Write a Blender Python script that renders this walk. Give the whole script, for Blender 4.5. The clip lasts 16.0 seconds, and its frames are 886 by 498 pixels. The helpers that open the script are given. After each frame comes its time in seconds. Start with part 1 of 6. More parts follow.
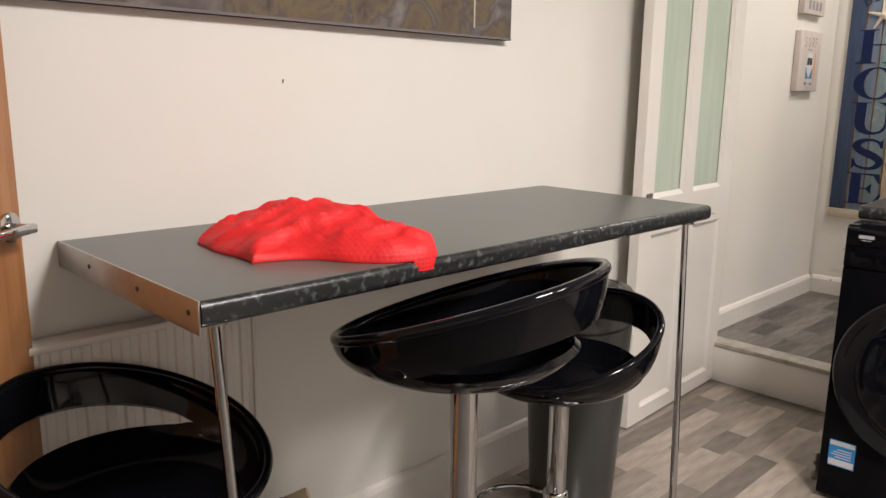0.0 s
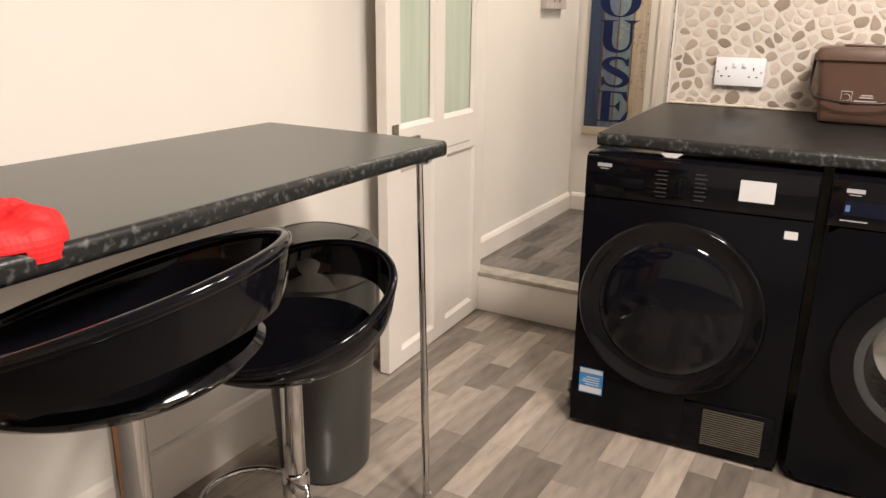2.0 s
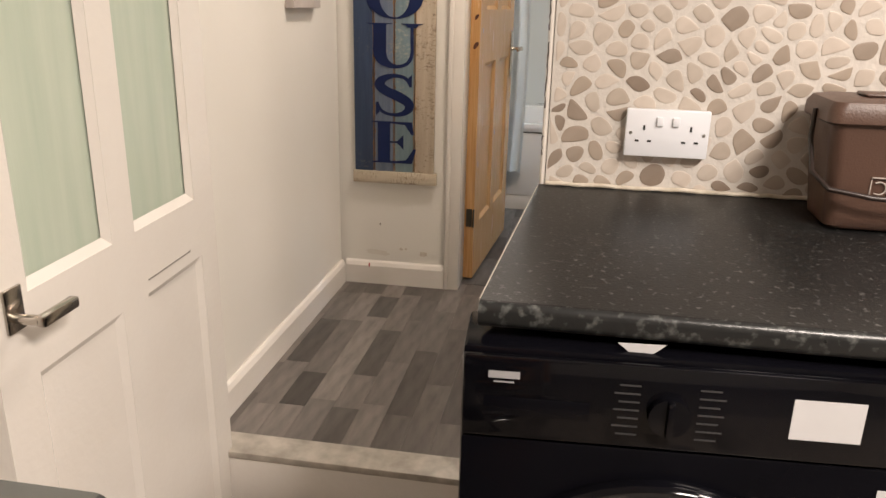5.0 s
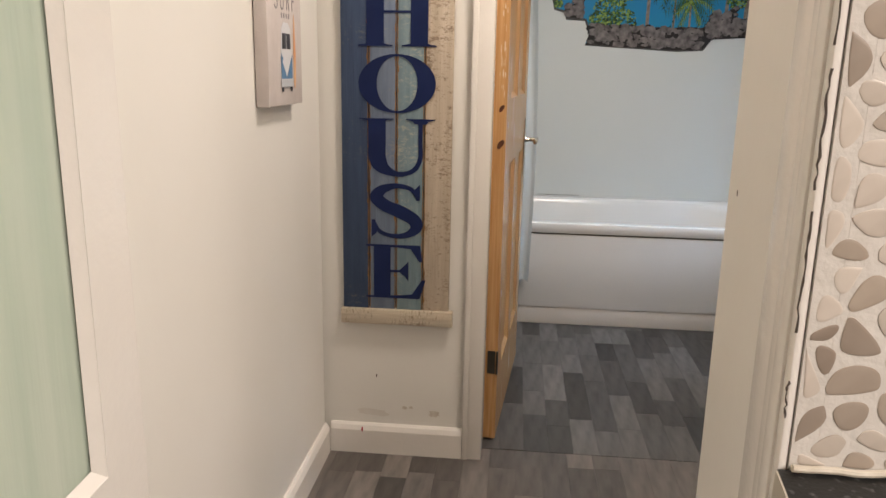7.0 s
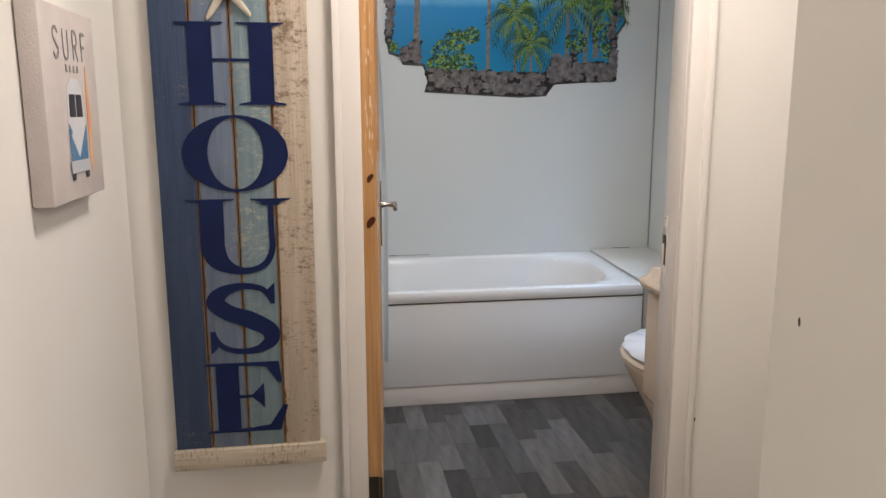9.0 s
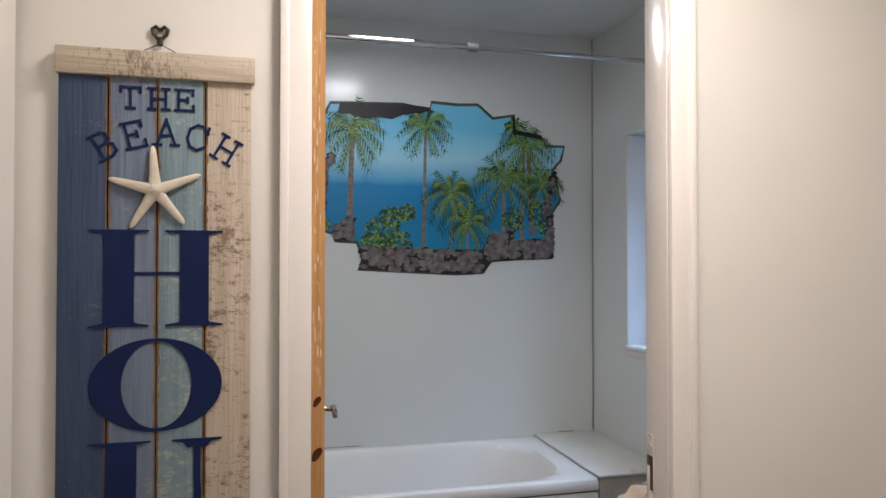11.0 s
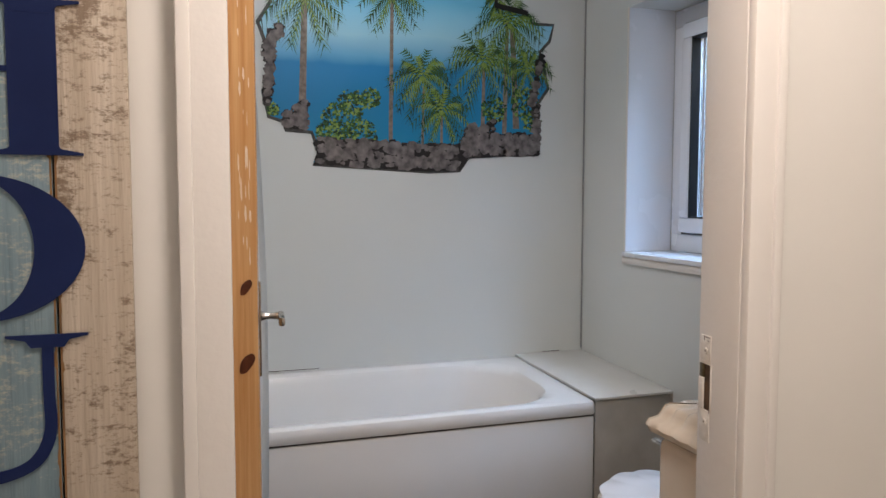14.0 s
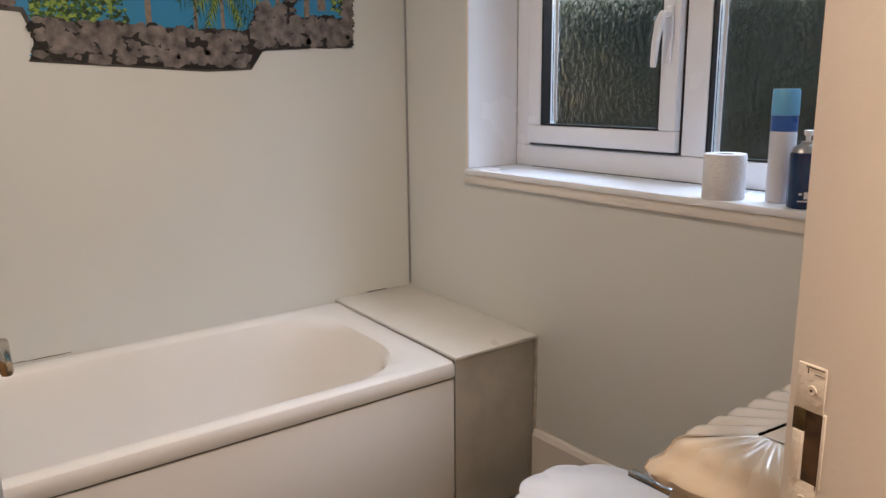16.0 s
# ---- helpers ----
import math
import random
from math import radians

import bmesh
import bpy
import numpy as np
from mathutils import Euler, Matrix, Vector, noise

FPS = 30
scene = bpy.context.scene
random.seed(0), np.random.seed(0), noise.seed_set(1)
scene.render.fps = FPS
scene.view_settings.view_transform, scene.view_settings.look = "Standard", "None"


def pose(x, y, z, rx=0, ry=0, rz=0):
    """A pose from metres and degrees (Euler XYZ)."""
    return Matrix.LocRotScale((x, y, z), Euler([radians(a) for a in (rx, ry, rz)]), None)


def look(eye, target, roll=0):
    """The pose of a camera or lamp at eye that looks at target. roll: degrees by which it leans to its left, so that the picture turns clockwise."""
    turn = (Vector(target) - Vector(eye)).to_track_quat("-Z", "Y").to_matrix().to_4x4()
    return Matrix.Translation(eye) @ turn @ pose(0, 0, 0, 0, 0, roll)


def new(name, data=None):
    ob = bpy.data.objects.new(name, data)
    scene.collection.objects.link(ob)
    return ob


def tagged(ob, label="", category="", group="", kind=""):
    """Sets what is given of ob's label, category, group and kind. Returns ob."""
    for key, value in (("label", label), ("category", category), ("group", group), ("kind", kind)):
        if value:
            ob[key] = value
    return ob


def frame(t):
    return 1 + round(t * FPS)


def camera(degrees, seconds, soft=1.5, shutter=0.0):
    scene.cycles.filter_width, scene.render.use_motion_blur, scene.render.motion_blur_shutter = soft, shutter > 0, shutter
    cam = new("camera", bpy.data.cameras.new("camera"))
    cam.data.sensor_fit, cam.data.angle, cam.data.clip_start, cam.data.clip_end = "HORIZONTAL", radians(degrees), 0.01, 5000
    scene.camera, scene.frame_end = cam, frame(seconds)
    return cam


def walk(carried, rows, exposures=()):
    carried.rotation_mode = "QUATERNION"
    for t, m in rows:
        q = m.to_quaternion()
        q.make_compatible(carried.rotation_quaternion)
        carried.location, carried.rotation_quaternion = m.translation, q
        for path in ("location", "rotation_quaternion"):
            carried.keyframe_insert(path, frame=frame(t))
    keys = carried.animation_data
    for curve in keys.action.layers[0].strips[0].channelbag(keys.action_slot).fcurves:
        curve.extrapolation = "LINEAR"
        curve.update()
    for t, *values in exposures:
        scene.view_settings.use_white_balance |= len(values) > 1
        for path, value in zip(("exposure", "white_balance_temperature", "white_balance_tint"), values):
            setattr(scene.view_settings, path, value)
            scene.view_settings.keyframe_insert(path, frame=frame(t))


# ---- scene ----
cam = camera(60.8, 16.0)
PATH = [
    (0, (0.011, 0.0, 1.196), (1.378, 1.404, 0.795), 0.8),
    (0.5, (0.025, -0.001, 1.18), (1.444, 1.295, 0.626), 0.8),
    (1, (0.06, -0.008, 1.19), (1.566, 1.171, 0.602), 0.7),
    (1.5, (0.169, -0.006, 1.2), (1.761, 1.05, 0.605), 0.6),
    (2, (0.324, 0.024, 1.212), (1.977, 0.978, 0.615), 0.7),
    (2.5, (0.492, 0.084, 1.208), (2.215, 0.904, 0.61), 0.8),
    (3, (0.648, 0.178, 1.206), (2.451, 0.803, 0.61), 1.0),
    (3.5, (0.819, 0.285, 1.211), (2.666, 0.768, 0.616), 1.3),
    (6, (1.908, 0.830, 1.306), (3.989, 1.116, 0.651), 1.7),
    (6.5, (2.079, 0.922, 1.318), (4.184, 1.175, 0.732), 1.9),
    (7, (2.176, 0.937, 1.324), (4.305, 1.140, 0.811), 1.1),
    (7.5, (2.332, 0.970, 1.337), (4.477, 1.026, 0.849), 1.2),
    (8, (2.459, 1.031, 1.329), (4.608, 0.896, 0.879), 0.6),
    (10.5, (2.837, 1.122, 1.467), (4.760, 0.612, 1.266), 0.1),
    (11, (2.891, 1.145, 1.487), (4.818, 0.610, 1.521), 0.0),
    (11.5, (2.919, 1.151, 1.510), (4.833, 0.601, 1.691), 0.2),
    (12, (2.962, 1.165, 1.505), (4.868, 0.601, 1.722), 0.3),
    (12.5, (3.039, 1.154, 1.482), (4.941, 0.577, 1.704), 0.2),
    (13, (3.134, 1.104, 1.443), (5.037, 0.515, 1.622), 0.2),
    (13.5, (3.213, 1.072, 1.392), (5.117, 0.463, 1.442), 0.2),
    (14, (3.352, 1.054, 1.335), (5.244, 0.422, 1.196), 0.1),
    (14.5, (3.562, 1.027, 1.298), (5.417, 0.346, 0.994), -0.3),
    (15, (3.695, 1.032, 1.335), (5.486, 0.226, 0.958), -0.6),
    (15.5, (3.862, 0.987, 1.360), (5.549, -0.014, 0.968), -0.4),
    (16, (4.027, 0.963, 1.378), (5.590, -0.211, 0.956), -0.6),
]
walk(cam, [(t, look(eye, target, roll)) for t, eye, target, roll in PATH],
     [(0, 0.12, 5900, 9), (0.5, 0.18, 6200, 10), (2.5, 0.40, 6400, 11), (3.5, 0.42, 6400, 11), (6.0, 0.16, 6500, 12), (6.5, 0.24, 6350, 12), (7.0, 0.23, 6250, 11), (8.0, 0.22, 5900, 11), (10.5, 0.1, 5900, 12), (11.0, -0.12, 5800, 12), (12.5, -0.38, 5650, 11), (13.5, 0.0, 5700, 13), (14.0, 0.04, 6000, 14), (14.5, 0.08, 6300, 15), (15.0, 0.06, 6550, 15), (15.5, 0.13, 7100, 17), (16.0, 0.15, 7500, 20)])

# ---- world and lights ----
world = bpy.data.worlds.new("world")
scene.world = world
world.use_nodes = True
wn = world.node_tree.nodes
sky = wn.new("ShaderNodeTexSky")
sky.sky_type, sky.sun_disc = "NISHITA", False
sky.sun_elevation, sky.sun_rotation = radians(12), radians(200)
world.node_tree.links.new(sky.outputs[0], wn["Background"].inputs[0])
wn["Background"].inputs[1].default_value = 0.1


def area_lamp(name, m, w, h, power, colour, shape="RECTANGLE"):
    d = bpy.data.lights.new(name, "AREA")
    d.shape, d.size, d.size_y, d.energy, d.color = shape, w, h, power, colour
    o = new(name, d)
    o.matrix_world = m
    return o


area_lamp("kitchen_lamp", pose(1.15, -0.42, 2.44), 0.45, 0.45, 62, (1.0, 0.88, 0.77), "DISK")
area_lamp("kitchen_lamp", pose(1.75, -0.75, 2.44), 0.35, 0.35, 30, (1.0, 0.88, 0.77), "DISK")
# Unseen light added to brighten the hall; no fitting hangs there.
area_lamp("hall_lamp", pose(3.70, 0.60, 2.45), 0.35, 0.35, 18.0, (1.0, 0.86, 0.72), "DISK")
area_lamp("bathroom_lamp", pose(5.41, 0.587, 2.43), 0.24, 0.22, 7.8, (1.0, 0.95, 0.88), "DISK")
area_lamp("window_sky", look((5.2, -1.9, 3.3), (5.2, -0.6, 1.5)), 2.4, 1.4, 120, (0.48, 0.70, 1.0))
scene.view_settings.exposure = 0.0


# ---- helpers for building ----
def part(name, bm, material, parent=None, label="", smooth=False):
    me = bpy.data.meshes.new(name)
    bm.normal_update()
    bm.to_mesh(me)
    bm.free()
    if smooth:
        for p in me.polygons:
            p.use_smooth = True
        me.set_sharp_from_angle(angle=radians(38))
    me.materials.append(material)
    o = new(name, me)
    o.parent = parent
    if label:
        o["label"] = label
    return o


def thing(name, label, category, group="", at=(0, 0, 0), turn=0):
    e = new(name)
    e.empty_display_size = 0.1
    e.matrix_world = pose(*at, 0, 0, turn)
    return tagged(e, label, category, group)


def box(bm, x0, y0, z0, x1, y1, z1, bevel=0.0, segs=2, m=None):
    g = bmesh.ops.create_cube(bm, size=1)["verts"]
    for v in g:
        v.co = Vector(((x0 + x1) / 2 + v.co.x * (x1 - x0), (y0 + y1) / 2 + v.co.y * (y1 - y0), (z0 + z1) / 2 + v.co.z * (z1 - z0)))
    if bevel:
        es = list({e for v in g for e in v.link_edges})
        r = bmesh.ops.bevel(bm, geom=es, offset=bevel, segments=segs, affect="EDGES", profile=0.5)
        g = list({v for f in r["faces"] for v in f.verts} | {v for v in g if v.is_valid})
    if m:
        bmesh.ops.transform(bm, matrix=m, verts=g)
    return g


def boxed(name, dims, material, parent=None, label="", bevel=0.0, segs=2):
    bm = bmesh.new()
    for d in dims:
        box(bm, *d, bevel=bevel, segs=segs)
    return part(name, bm, material, parent, label, smooth=bevel > 0)


def rings(bm, loops, close=True, cap=True):
    """Skin over loops of points."""
    vs = [[bm.verts.new(p) for p in lp] for lp in loops]
    n = len(vs[0])
    for a, b in zip(vs, vs[1:]):
        for i in range(n if close else n - 1):
            bm.faces.new((a[i], a[(i + 1) % n], b[(i + 1) % n], b[i]))
    if cap:
        bm.faces.new(vs[0][::-1])
        bm.faces.new(vs[-1])
    return vs


def lathe(bm, prof, n=32, cx=0, cy=0, cap=True):
    rings(bm, [[(cx + r * math.cos(6.28318 * i / n), cy + r * math.sin(6.28318 * i / n), z) for i in range(n)] for r, z in prof], cap=cap)


def tube(bm, pts, r, n=12, closed=False):
    pts = [Vector(p) for p in pts]
    loops, up = [], None
    for i, p in enumerate(pts):
        if closed:
            d = (pts[(i + 1) % len(pts)] - pts[i - 1]).normalized()
        else:
            d = (pts[min(i + 1, len(pts) - 1)] - pts[max(i - 1, 0)]).normalized()
        if up is None:
            up = Vector((0, 0, 1)) if abs(d.z) < 0.9 else Vector((1, 0, 0))
        s = d.cross(up).normalized()
        up = s.cross(d).normalized()
        rr = r[i] if isinstance(r, (list, tuple)) else r
        loops.append([p + (s * math.cos(6.28318 * k / n) + up * math.sin(6.28318 * k / n)) * rr for k in range(n)])
    if closed:
        loops.append(loops[0])
    rings(bm, loops, cap=not closed)
    if closed:
        bmesh.ops.remove_doubles(bm, verts=bm.verts, dist=1e-5)


def prism(bm, outline, place, depth):
    """A flat shape (2D outline) thickened: place(u, v, w) gives the 3D point."""
    a = [bm.verts.new(place(u, v, 0)) for u, v in outline]
    b = [bm.verts.new(place(u, v, depth)) for u, v in outline]
    n = len(a)
    fs = [bm.faces.new(b)]
    for i in range(n):
        fs.append(bm.faces.new((a[i], a[(i + 1) % n], b[(i + 1) % n], b[i])))
    return fs


# ---- materials ----
def mat(name, c1, rough=0.5, c2=None, metal=0.0, scale=8.0, detail=4.0, bump=0.0, bscale=60.0, coat=0.0, stretch=(1, 1, 1), rvar=0.08, hue_random=0.0, spec=0.5, trans=0.0, ior=1.45):
    m = bpy.data.materials.new(name)
    m.use_nodes = True
    nt = m.node_tree
    b = nt.nodes["Principled BSDF"]
    L = nt.links.new
    c2 = c2 or tuple(c * 0.88 for c in c1)
    tc = nt.nodes.new("ShaderNodeTexCoord")
    mp = nt.nodes.new("ShaderNodeMapping")
    mp.inputs["Scale"].default_value = stretch
    L(tc.outputs["Object"], mp.inputs[0])
    n1 = nt.nodes.new("ShaderNodeTexNoise")
    n1.inputs["Scale"].default_value, n1.inputs["Detail"].default_value = scale, detail
    L(mp.outputs[0], n1.inputs["Vector"])
    r = nt.nodes.new("ShaderNodeValToRGB")
    r.color_ramp.elements[0].position, r.color_ramp.elements[1].position = 0.3, 0.7
    r.color_ramp.elements[0].color, r.color_ramp.elements[1].color = (*c1, 1), (*c2, 1)
    L(n1.outputs[0], r.inputs[0])
    out = r.outputs[0]
    if hue_random:
        oi = nt.nodes.new("ShaderNodeObjectInfo")
        ml = nt.nodes.new("ShaderNodeMath")
        ml.operation = "MULTIPLY_ADD"
        ml.inputs[1].default_value, ml.inputs[2].default_value = hue_random, 1 - hue_random / 2
        L(oi.outputs["Random"], ml.inputs[0])
        hs = nt.nodes.new("ShaderNodeHueSaturation")
        L(ml.outputs[0], hs.inputs["Value"])
        L(out, hs.inputs["Color"])
        out = hs.outputs[0]
    L(out, b.inputs["Base Color"])
    rm = nt.nodes.new("ShaderNodeMapRange")
    rm.inputs[3].default_value, rm.inputs[4].default_value = max(rough - rvar, 0.02), min(rough + rvar, 1)
    L(n1.outputs[0], rm.inputs[0])
    L(rm.outputs[0], b.inputs["Roughness"])
    b.inputs["Metallic"].default_value = metal
    b.inputs["Coat Weight"].default_value = coat
    b.inputs["Coat Roughness"].default_value = 0.06
    b.inputs["Specular IOR Level"].default_value = spec
    b.inputs["Transmission Weight"].default_value = trans
    b.inputs["IOR"].default_value = ior
    if bump:
        n2 = nt.nodes.new("ShaderNodeTexNoise")
        n2.inputs["Scale"].default_value, n2.inputs["Detail"].default_value = bscale, 5
        L(mp.outputs[0], n2.inputs["Vector"])
        bp = nt.nodes.new("ShaderNodeBump")
        bp.inputs["Strength"].default_value, bp.inputs["Distance"].default_value = 1.0, bump
        L(n2.outputs[0], bp.inputs["Height"])
        L(bp.outputs[0], b.inputs["Normal"])
    return m


WALL = mat("cream_wall_paint", (0.80, 0.77, 0.72), 0.42, (0.78, 0.745, 0.69), scale=2.5, bump=0.0004, bscale=30)
HALLW = mat("white_wall_paint", (0.82, 0.79, 0.74), 0.4, (0.79, 0.76, 0.70), scale=2.0, bump=0.0004, bscale=28)
GLOSSW = mat("white_gloss_woodwork", (0.82, 0.78, 0.73), 0.2, (0.79, 0.745, 0.69), scale=5, bump=0.0006, bscale=60)
CEIL = mat("ceiling_paint", (0.75, 0.75, 0.75), 0.8, scale=3)
PANEL = mat("bathroom_wall_panel", (0.70, 0.72, 0.70), 0.22, (0.68, 0.70, 0.68), scale=1.5)
BATHW = mat("white_acrylic", (0.84, 0.83, 0.81), 0.12, (0.82, 0.81, 0.79), scale=3)
UPVC = mat("white_upvc", (0.82, 0.84, 0.88), 0.25, (0.80, 0.82, 0.86), scale=4)
# Bar top: base grey lifted, so the wall's pale reflection is in the colour.
WORKTOP = mat("reflection_grey_laminate", (0.088, 0.091, 0.083), 0.3, (0.094, 0.097, 0.089), scale=3, detail=2, rvar=0.02)
BLACK = mat("gloss_black_plastic", (0.003, 0.003, 0.004), 0.07, (0.004, 0.004, 0.006), scale=6, rvar=0.03, spec=0.32)
WASHB = mat("black_appliance_enamel", (0.003, 0.003, 0.0045), 0.16, (0.004, 0.004, 0.006), scale=3, rvar=0.05, spec=0.15)
CHROME = mat("chrome", (0.62, 0.62, 0.62), 0.08, (0.55, 0.55, 0.55), metal=1.0, scale=20, rvar=0.05)
STEEL = mat("brushed_steel", (0.45, 0.44, 0.42), 0.3, (0.38, 0.37, 0.35), metal=1.0, scale=40, rvar=0.06)
RED = mat("red_cloth", (0.75, 0.02, 0.02), 0.6, (0.62, 0.012, 0.015), scale=12, bump=0.002, bscale=160)
PINE = mat("varnished_pine", (0.64, 0.39, 0.175), 0.24, (0.45, 0.22, 0.075), scale=7, stretch=(16, 16, 0.55), bump=0.0007, bscale=12, rvar=0.1)
OAK = mat("orange_oak_veneer", (0.42, 0.20, 0.08), 0.35, (0.33, 0.14, 0.05), scale=5, stretch=(14, 14, 0.9), bump=0.0004, bscale=12)
BIN = mat("grey_bin_plastic", (0.055, 0.055, 0.05), 0.35, (0.045, 0.045, 0.042), scale=4)
GREENGL = mat("frosted_green_glass", (0.56, 0.62, 0.52), 0.16, (0.47, 0.55, 0.45), scale=4, stretch=(6, 6, 0.5), bump=0.0012, bscale=9)
BROWN = mat("brown_caddy_plastic", (0.105, 0.060, 0.044), 0.38, (0.088, 0.050, 0.036), scale=10, bump=0.0005, bscale=300)
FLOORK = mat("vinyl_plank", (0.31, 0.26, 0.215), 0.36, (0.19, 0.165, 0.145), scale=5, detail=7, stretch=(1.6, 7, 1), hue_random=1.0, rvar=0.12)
# Hall copy of the kitchen vinyl, darkened in colour for its dimmer light.
FLOORH = mat("vinyl_plank_dimmed_hall", (0.158, 0.138, 0.124), 0.36, (0.085, 0.076, 0.070), scale=5, detail=7, stretch=(1.6, 7, 1), hue_random=1.15, rvar=0.12)
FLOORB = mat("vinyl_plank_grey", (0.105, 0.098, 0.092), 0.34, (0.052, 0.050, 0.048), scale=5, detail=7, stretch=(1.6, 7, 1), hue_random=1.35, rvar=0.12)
GROUT = mat("floor_joint", (0.14, 0.125, 0.11), 0.6)
STONE = mat("pale_pebble", (0.55, 0.505, 0.455), 0.35, (0.48, 0.435, 0.385), scale=24, detail=6)
sr = STONE.node_tree
so, sp2, sm = sr.nodes.new("ShaderNodeObjectInfo"), sr.nodes.new("ShaderNodeValToRGB"), sr.nodes.new("ShaderNodeMixRGB")
sm.blend_type, sm.inputs[0].default_value = "MULTIPLY", 1.0
for p, c in ((0.0, (0.50, 0.43, 0.38)), (0.12, (0.62, 0.56, 0.51)), (0.27, (0.80, 0.73, 0.66)), (0.45, (0.95, 0.91, 0.87)), (0.70, (1.12, 1.08, 1.05))):
    e0 = sp2.color_ramp.elements.new(p)
    e0.color = (*c, 1)
sp2.color_ramp.elements[-1].color = (1.18, 1.15, 1.12, 1)
sp2.color_ramp.elements[0].color = (0.46, 0.40, 0.36, 1)
sb = sr.nodes["Principled BSDF"]
sr.links.new(so.outputs["Random"], sp2.inputs[0])
sr.links.new(sb.inputs["Base Color"].links[0].from_socket, sm.inputs[1])
sr.links.new(sp2.outputs[0], sm.inputs[2])
sr.links.new(sm.outputs[0], sb.inputs["Base Color"])
FARSTONE = STONE.copy()
FARSTONE.name = "pale_pebble_joined"
fs = FARSTONE.node_tree
gi_node = fs.nodes.new("ShaderNodeNewGeometry")
for n in fs.nodes:
    if n.type == "VALTORGB" and n.inputs[0].links and n.inputs[0].links[0].from_node.type == "OBJECT_INFO":
        fs.links.new(gi_node.outputs["Random Per Island"], n.inputs[0])
MORTAR = mat("white_grout", (0.66, 0.62, 0.57), 0.7, (0.60, 0.56, 0.51), scale=20, bump=0.002, bscale=80)
NAVY = mat("navy_paint", (0.006, 0.014, 0.065), 0.5, (0.008, 0.018, 0.08), scale=10, spec=0.25)


def weathered(name, c1, c2, worn, amount=0.62, rough=0.6, along="z", blotch=0.0):
    """Painted rough-sawn wood: grain, scuffs where the paint has gone, and a coarse relief."""
    st = (12, 12, 0.8) if along == "z" else (12, 0.8, 12)
    m = mat(name, c1, rough, c2, scale=5, stretch=st, bump=0.0022, bscale=15)
    nt = m.node_tree
    b = nt.nodes["Principled BSDF"]
    src = b.inputs["Base Color"].links[0].from_socket
    tc, mp, n1, n2, ml, rp, mx = (nt.nodes.new(k) for k in ("ShaderNodeTexCoord", "ShaderNodeMapping", "ShaderNodeTexNoise", "ShaderNodeTexNoise", "ShaderNodeMath", "ShaderNodeMapRange", "ShaderNodeMixRGB"))
    mp.inputs["Scale"].default_value = (1, 0.7, 1.5) if along == "z" else (1, 2.2, 0.7)
    n1.inputs["Scale"].default_value, n1.inputs["Detail"].default_value, n1.inputs["Roughness"].default_value = 95, 6, 0.75
    n2.inputs["Scale"].default_value, n2.inputs["Detail"].default_value = 7, 3
    ml.operation = "MULTIPLY_ADD"
    ml.inputs[1].default_value = 0.55
    nt.links.new(tc.outputs["Object"], mp.inputs[0])
    nt.links.new(mp.outputs[0], n1.inputs["Vector"])
    nt.links.new(tc.outputs["Object"], n2.inputs["Vector"])
    nt.links.new(n2.outputs[0], ml.inputs[0])
    nt.links.new(n1.outputs[0], ml.inputs[2])
    nt.links.new(ml.outputs[0], rp.inputs[0])
    rp.inputs[1].default_value, rp.inputs[2].default_value = amount + 0.2, amount + 0.32
    nt.links.new(rp.outputs[0], mx.inputs[0])
    nt.links.new(src, mx.inputs[1])
    mx.inputs[2].default_value = (*worn, 1)
    nt.links.new(mx.outputs[0], b.inputs["Base Color"])
    return m


SLATE = weathered("slate_blue_paint", (0.040, 0.068, 0.135), (0.030, 0.050, 0.105), (0.12, 0.13, 0.14), 0.70)

# ---- structure ----
def structure(name, dims, material, bevel=0.0):
    return tagged(boxed(name, dims, material, bevel=bevel), kind="structure")


H = 0.17
structure("floor_kitchen", [(-1.6, -2.6, -0.12, 3.035, 1.60, -0.003)], GROUT)
structure("floor_hall", [(3.036, -0.9, -0.12, 4.33, 1.60, H - 0.003)], GROUT)
structure("floor_bathroom", [(4.331, -0.525, -0.12, 6.32, 1.60, H - 0.003)], GROUT)
structure("wall_north", [(-1.6, 1.482, 0, 3.03, 1.62, 2.5)], WALL)
structure("wall_hall_north", [(3.031, 1.487, 0, 4.25, 1.62, 2.5)], HALLW)
structure("wall_pebble", [(2.90, -2.6, 0, 3.03, 0.625, 2.5), (2.8995, 0.6255, 0, 2.918, 0.6505, 2.13), (2.90, 0.6255, 2.1301, 3.03, 1.481, 2.5)], MORTAR)
structure("wall_west", [(-1.72, -2.6, 0, -1.6, 1.62, 2.5)], WALL)
structure("wall_south", [(-1.6, -2.72, 0, 3.03, -2.6, 2.5)], WALL)
structure("ceiling_kitchen", [(-1.72, -2.72, 2.5, 3.03, 1.62, 2.6)], CEIL)
structure("ceiling_hall", [(3.031, -1.0, 2.5, 4.37, 1.62, 2.6)], CEIL)
structure("ceiling_bathroom", [(4.371, -0.8, 2.565, 6.32, 1.62, 2.665)], CEIL)
structure("wall_hall_south", [(3.031, -1.0, 0, 4.37, -0.9, 2.5)], HALLW)
structure("wall_bathroom_door", [(4.27, -0.9, 0, 4.37, 0.260, 2.5), (4.27, 1.031, 0, 4.37, 1.62, 2.5), (4.27, 0.260, 2.25, 4.37, 1.031, 2.5)], HALLW)
structure("wall_bathroom_far", [(6.205, -0.8, 0, 6.32, 1.62, 2.565)], PANEL)
structure("wall_bathroom_north", [(4.371, 1.56, 0, 6.204, 1.62, 2.565)], PANEL)
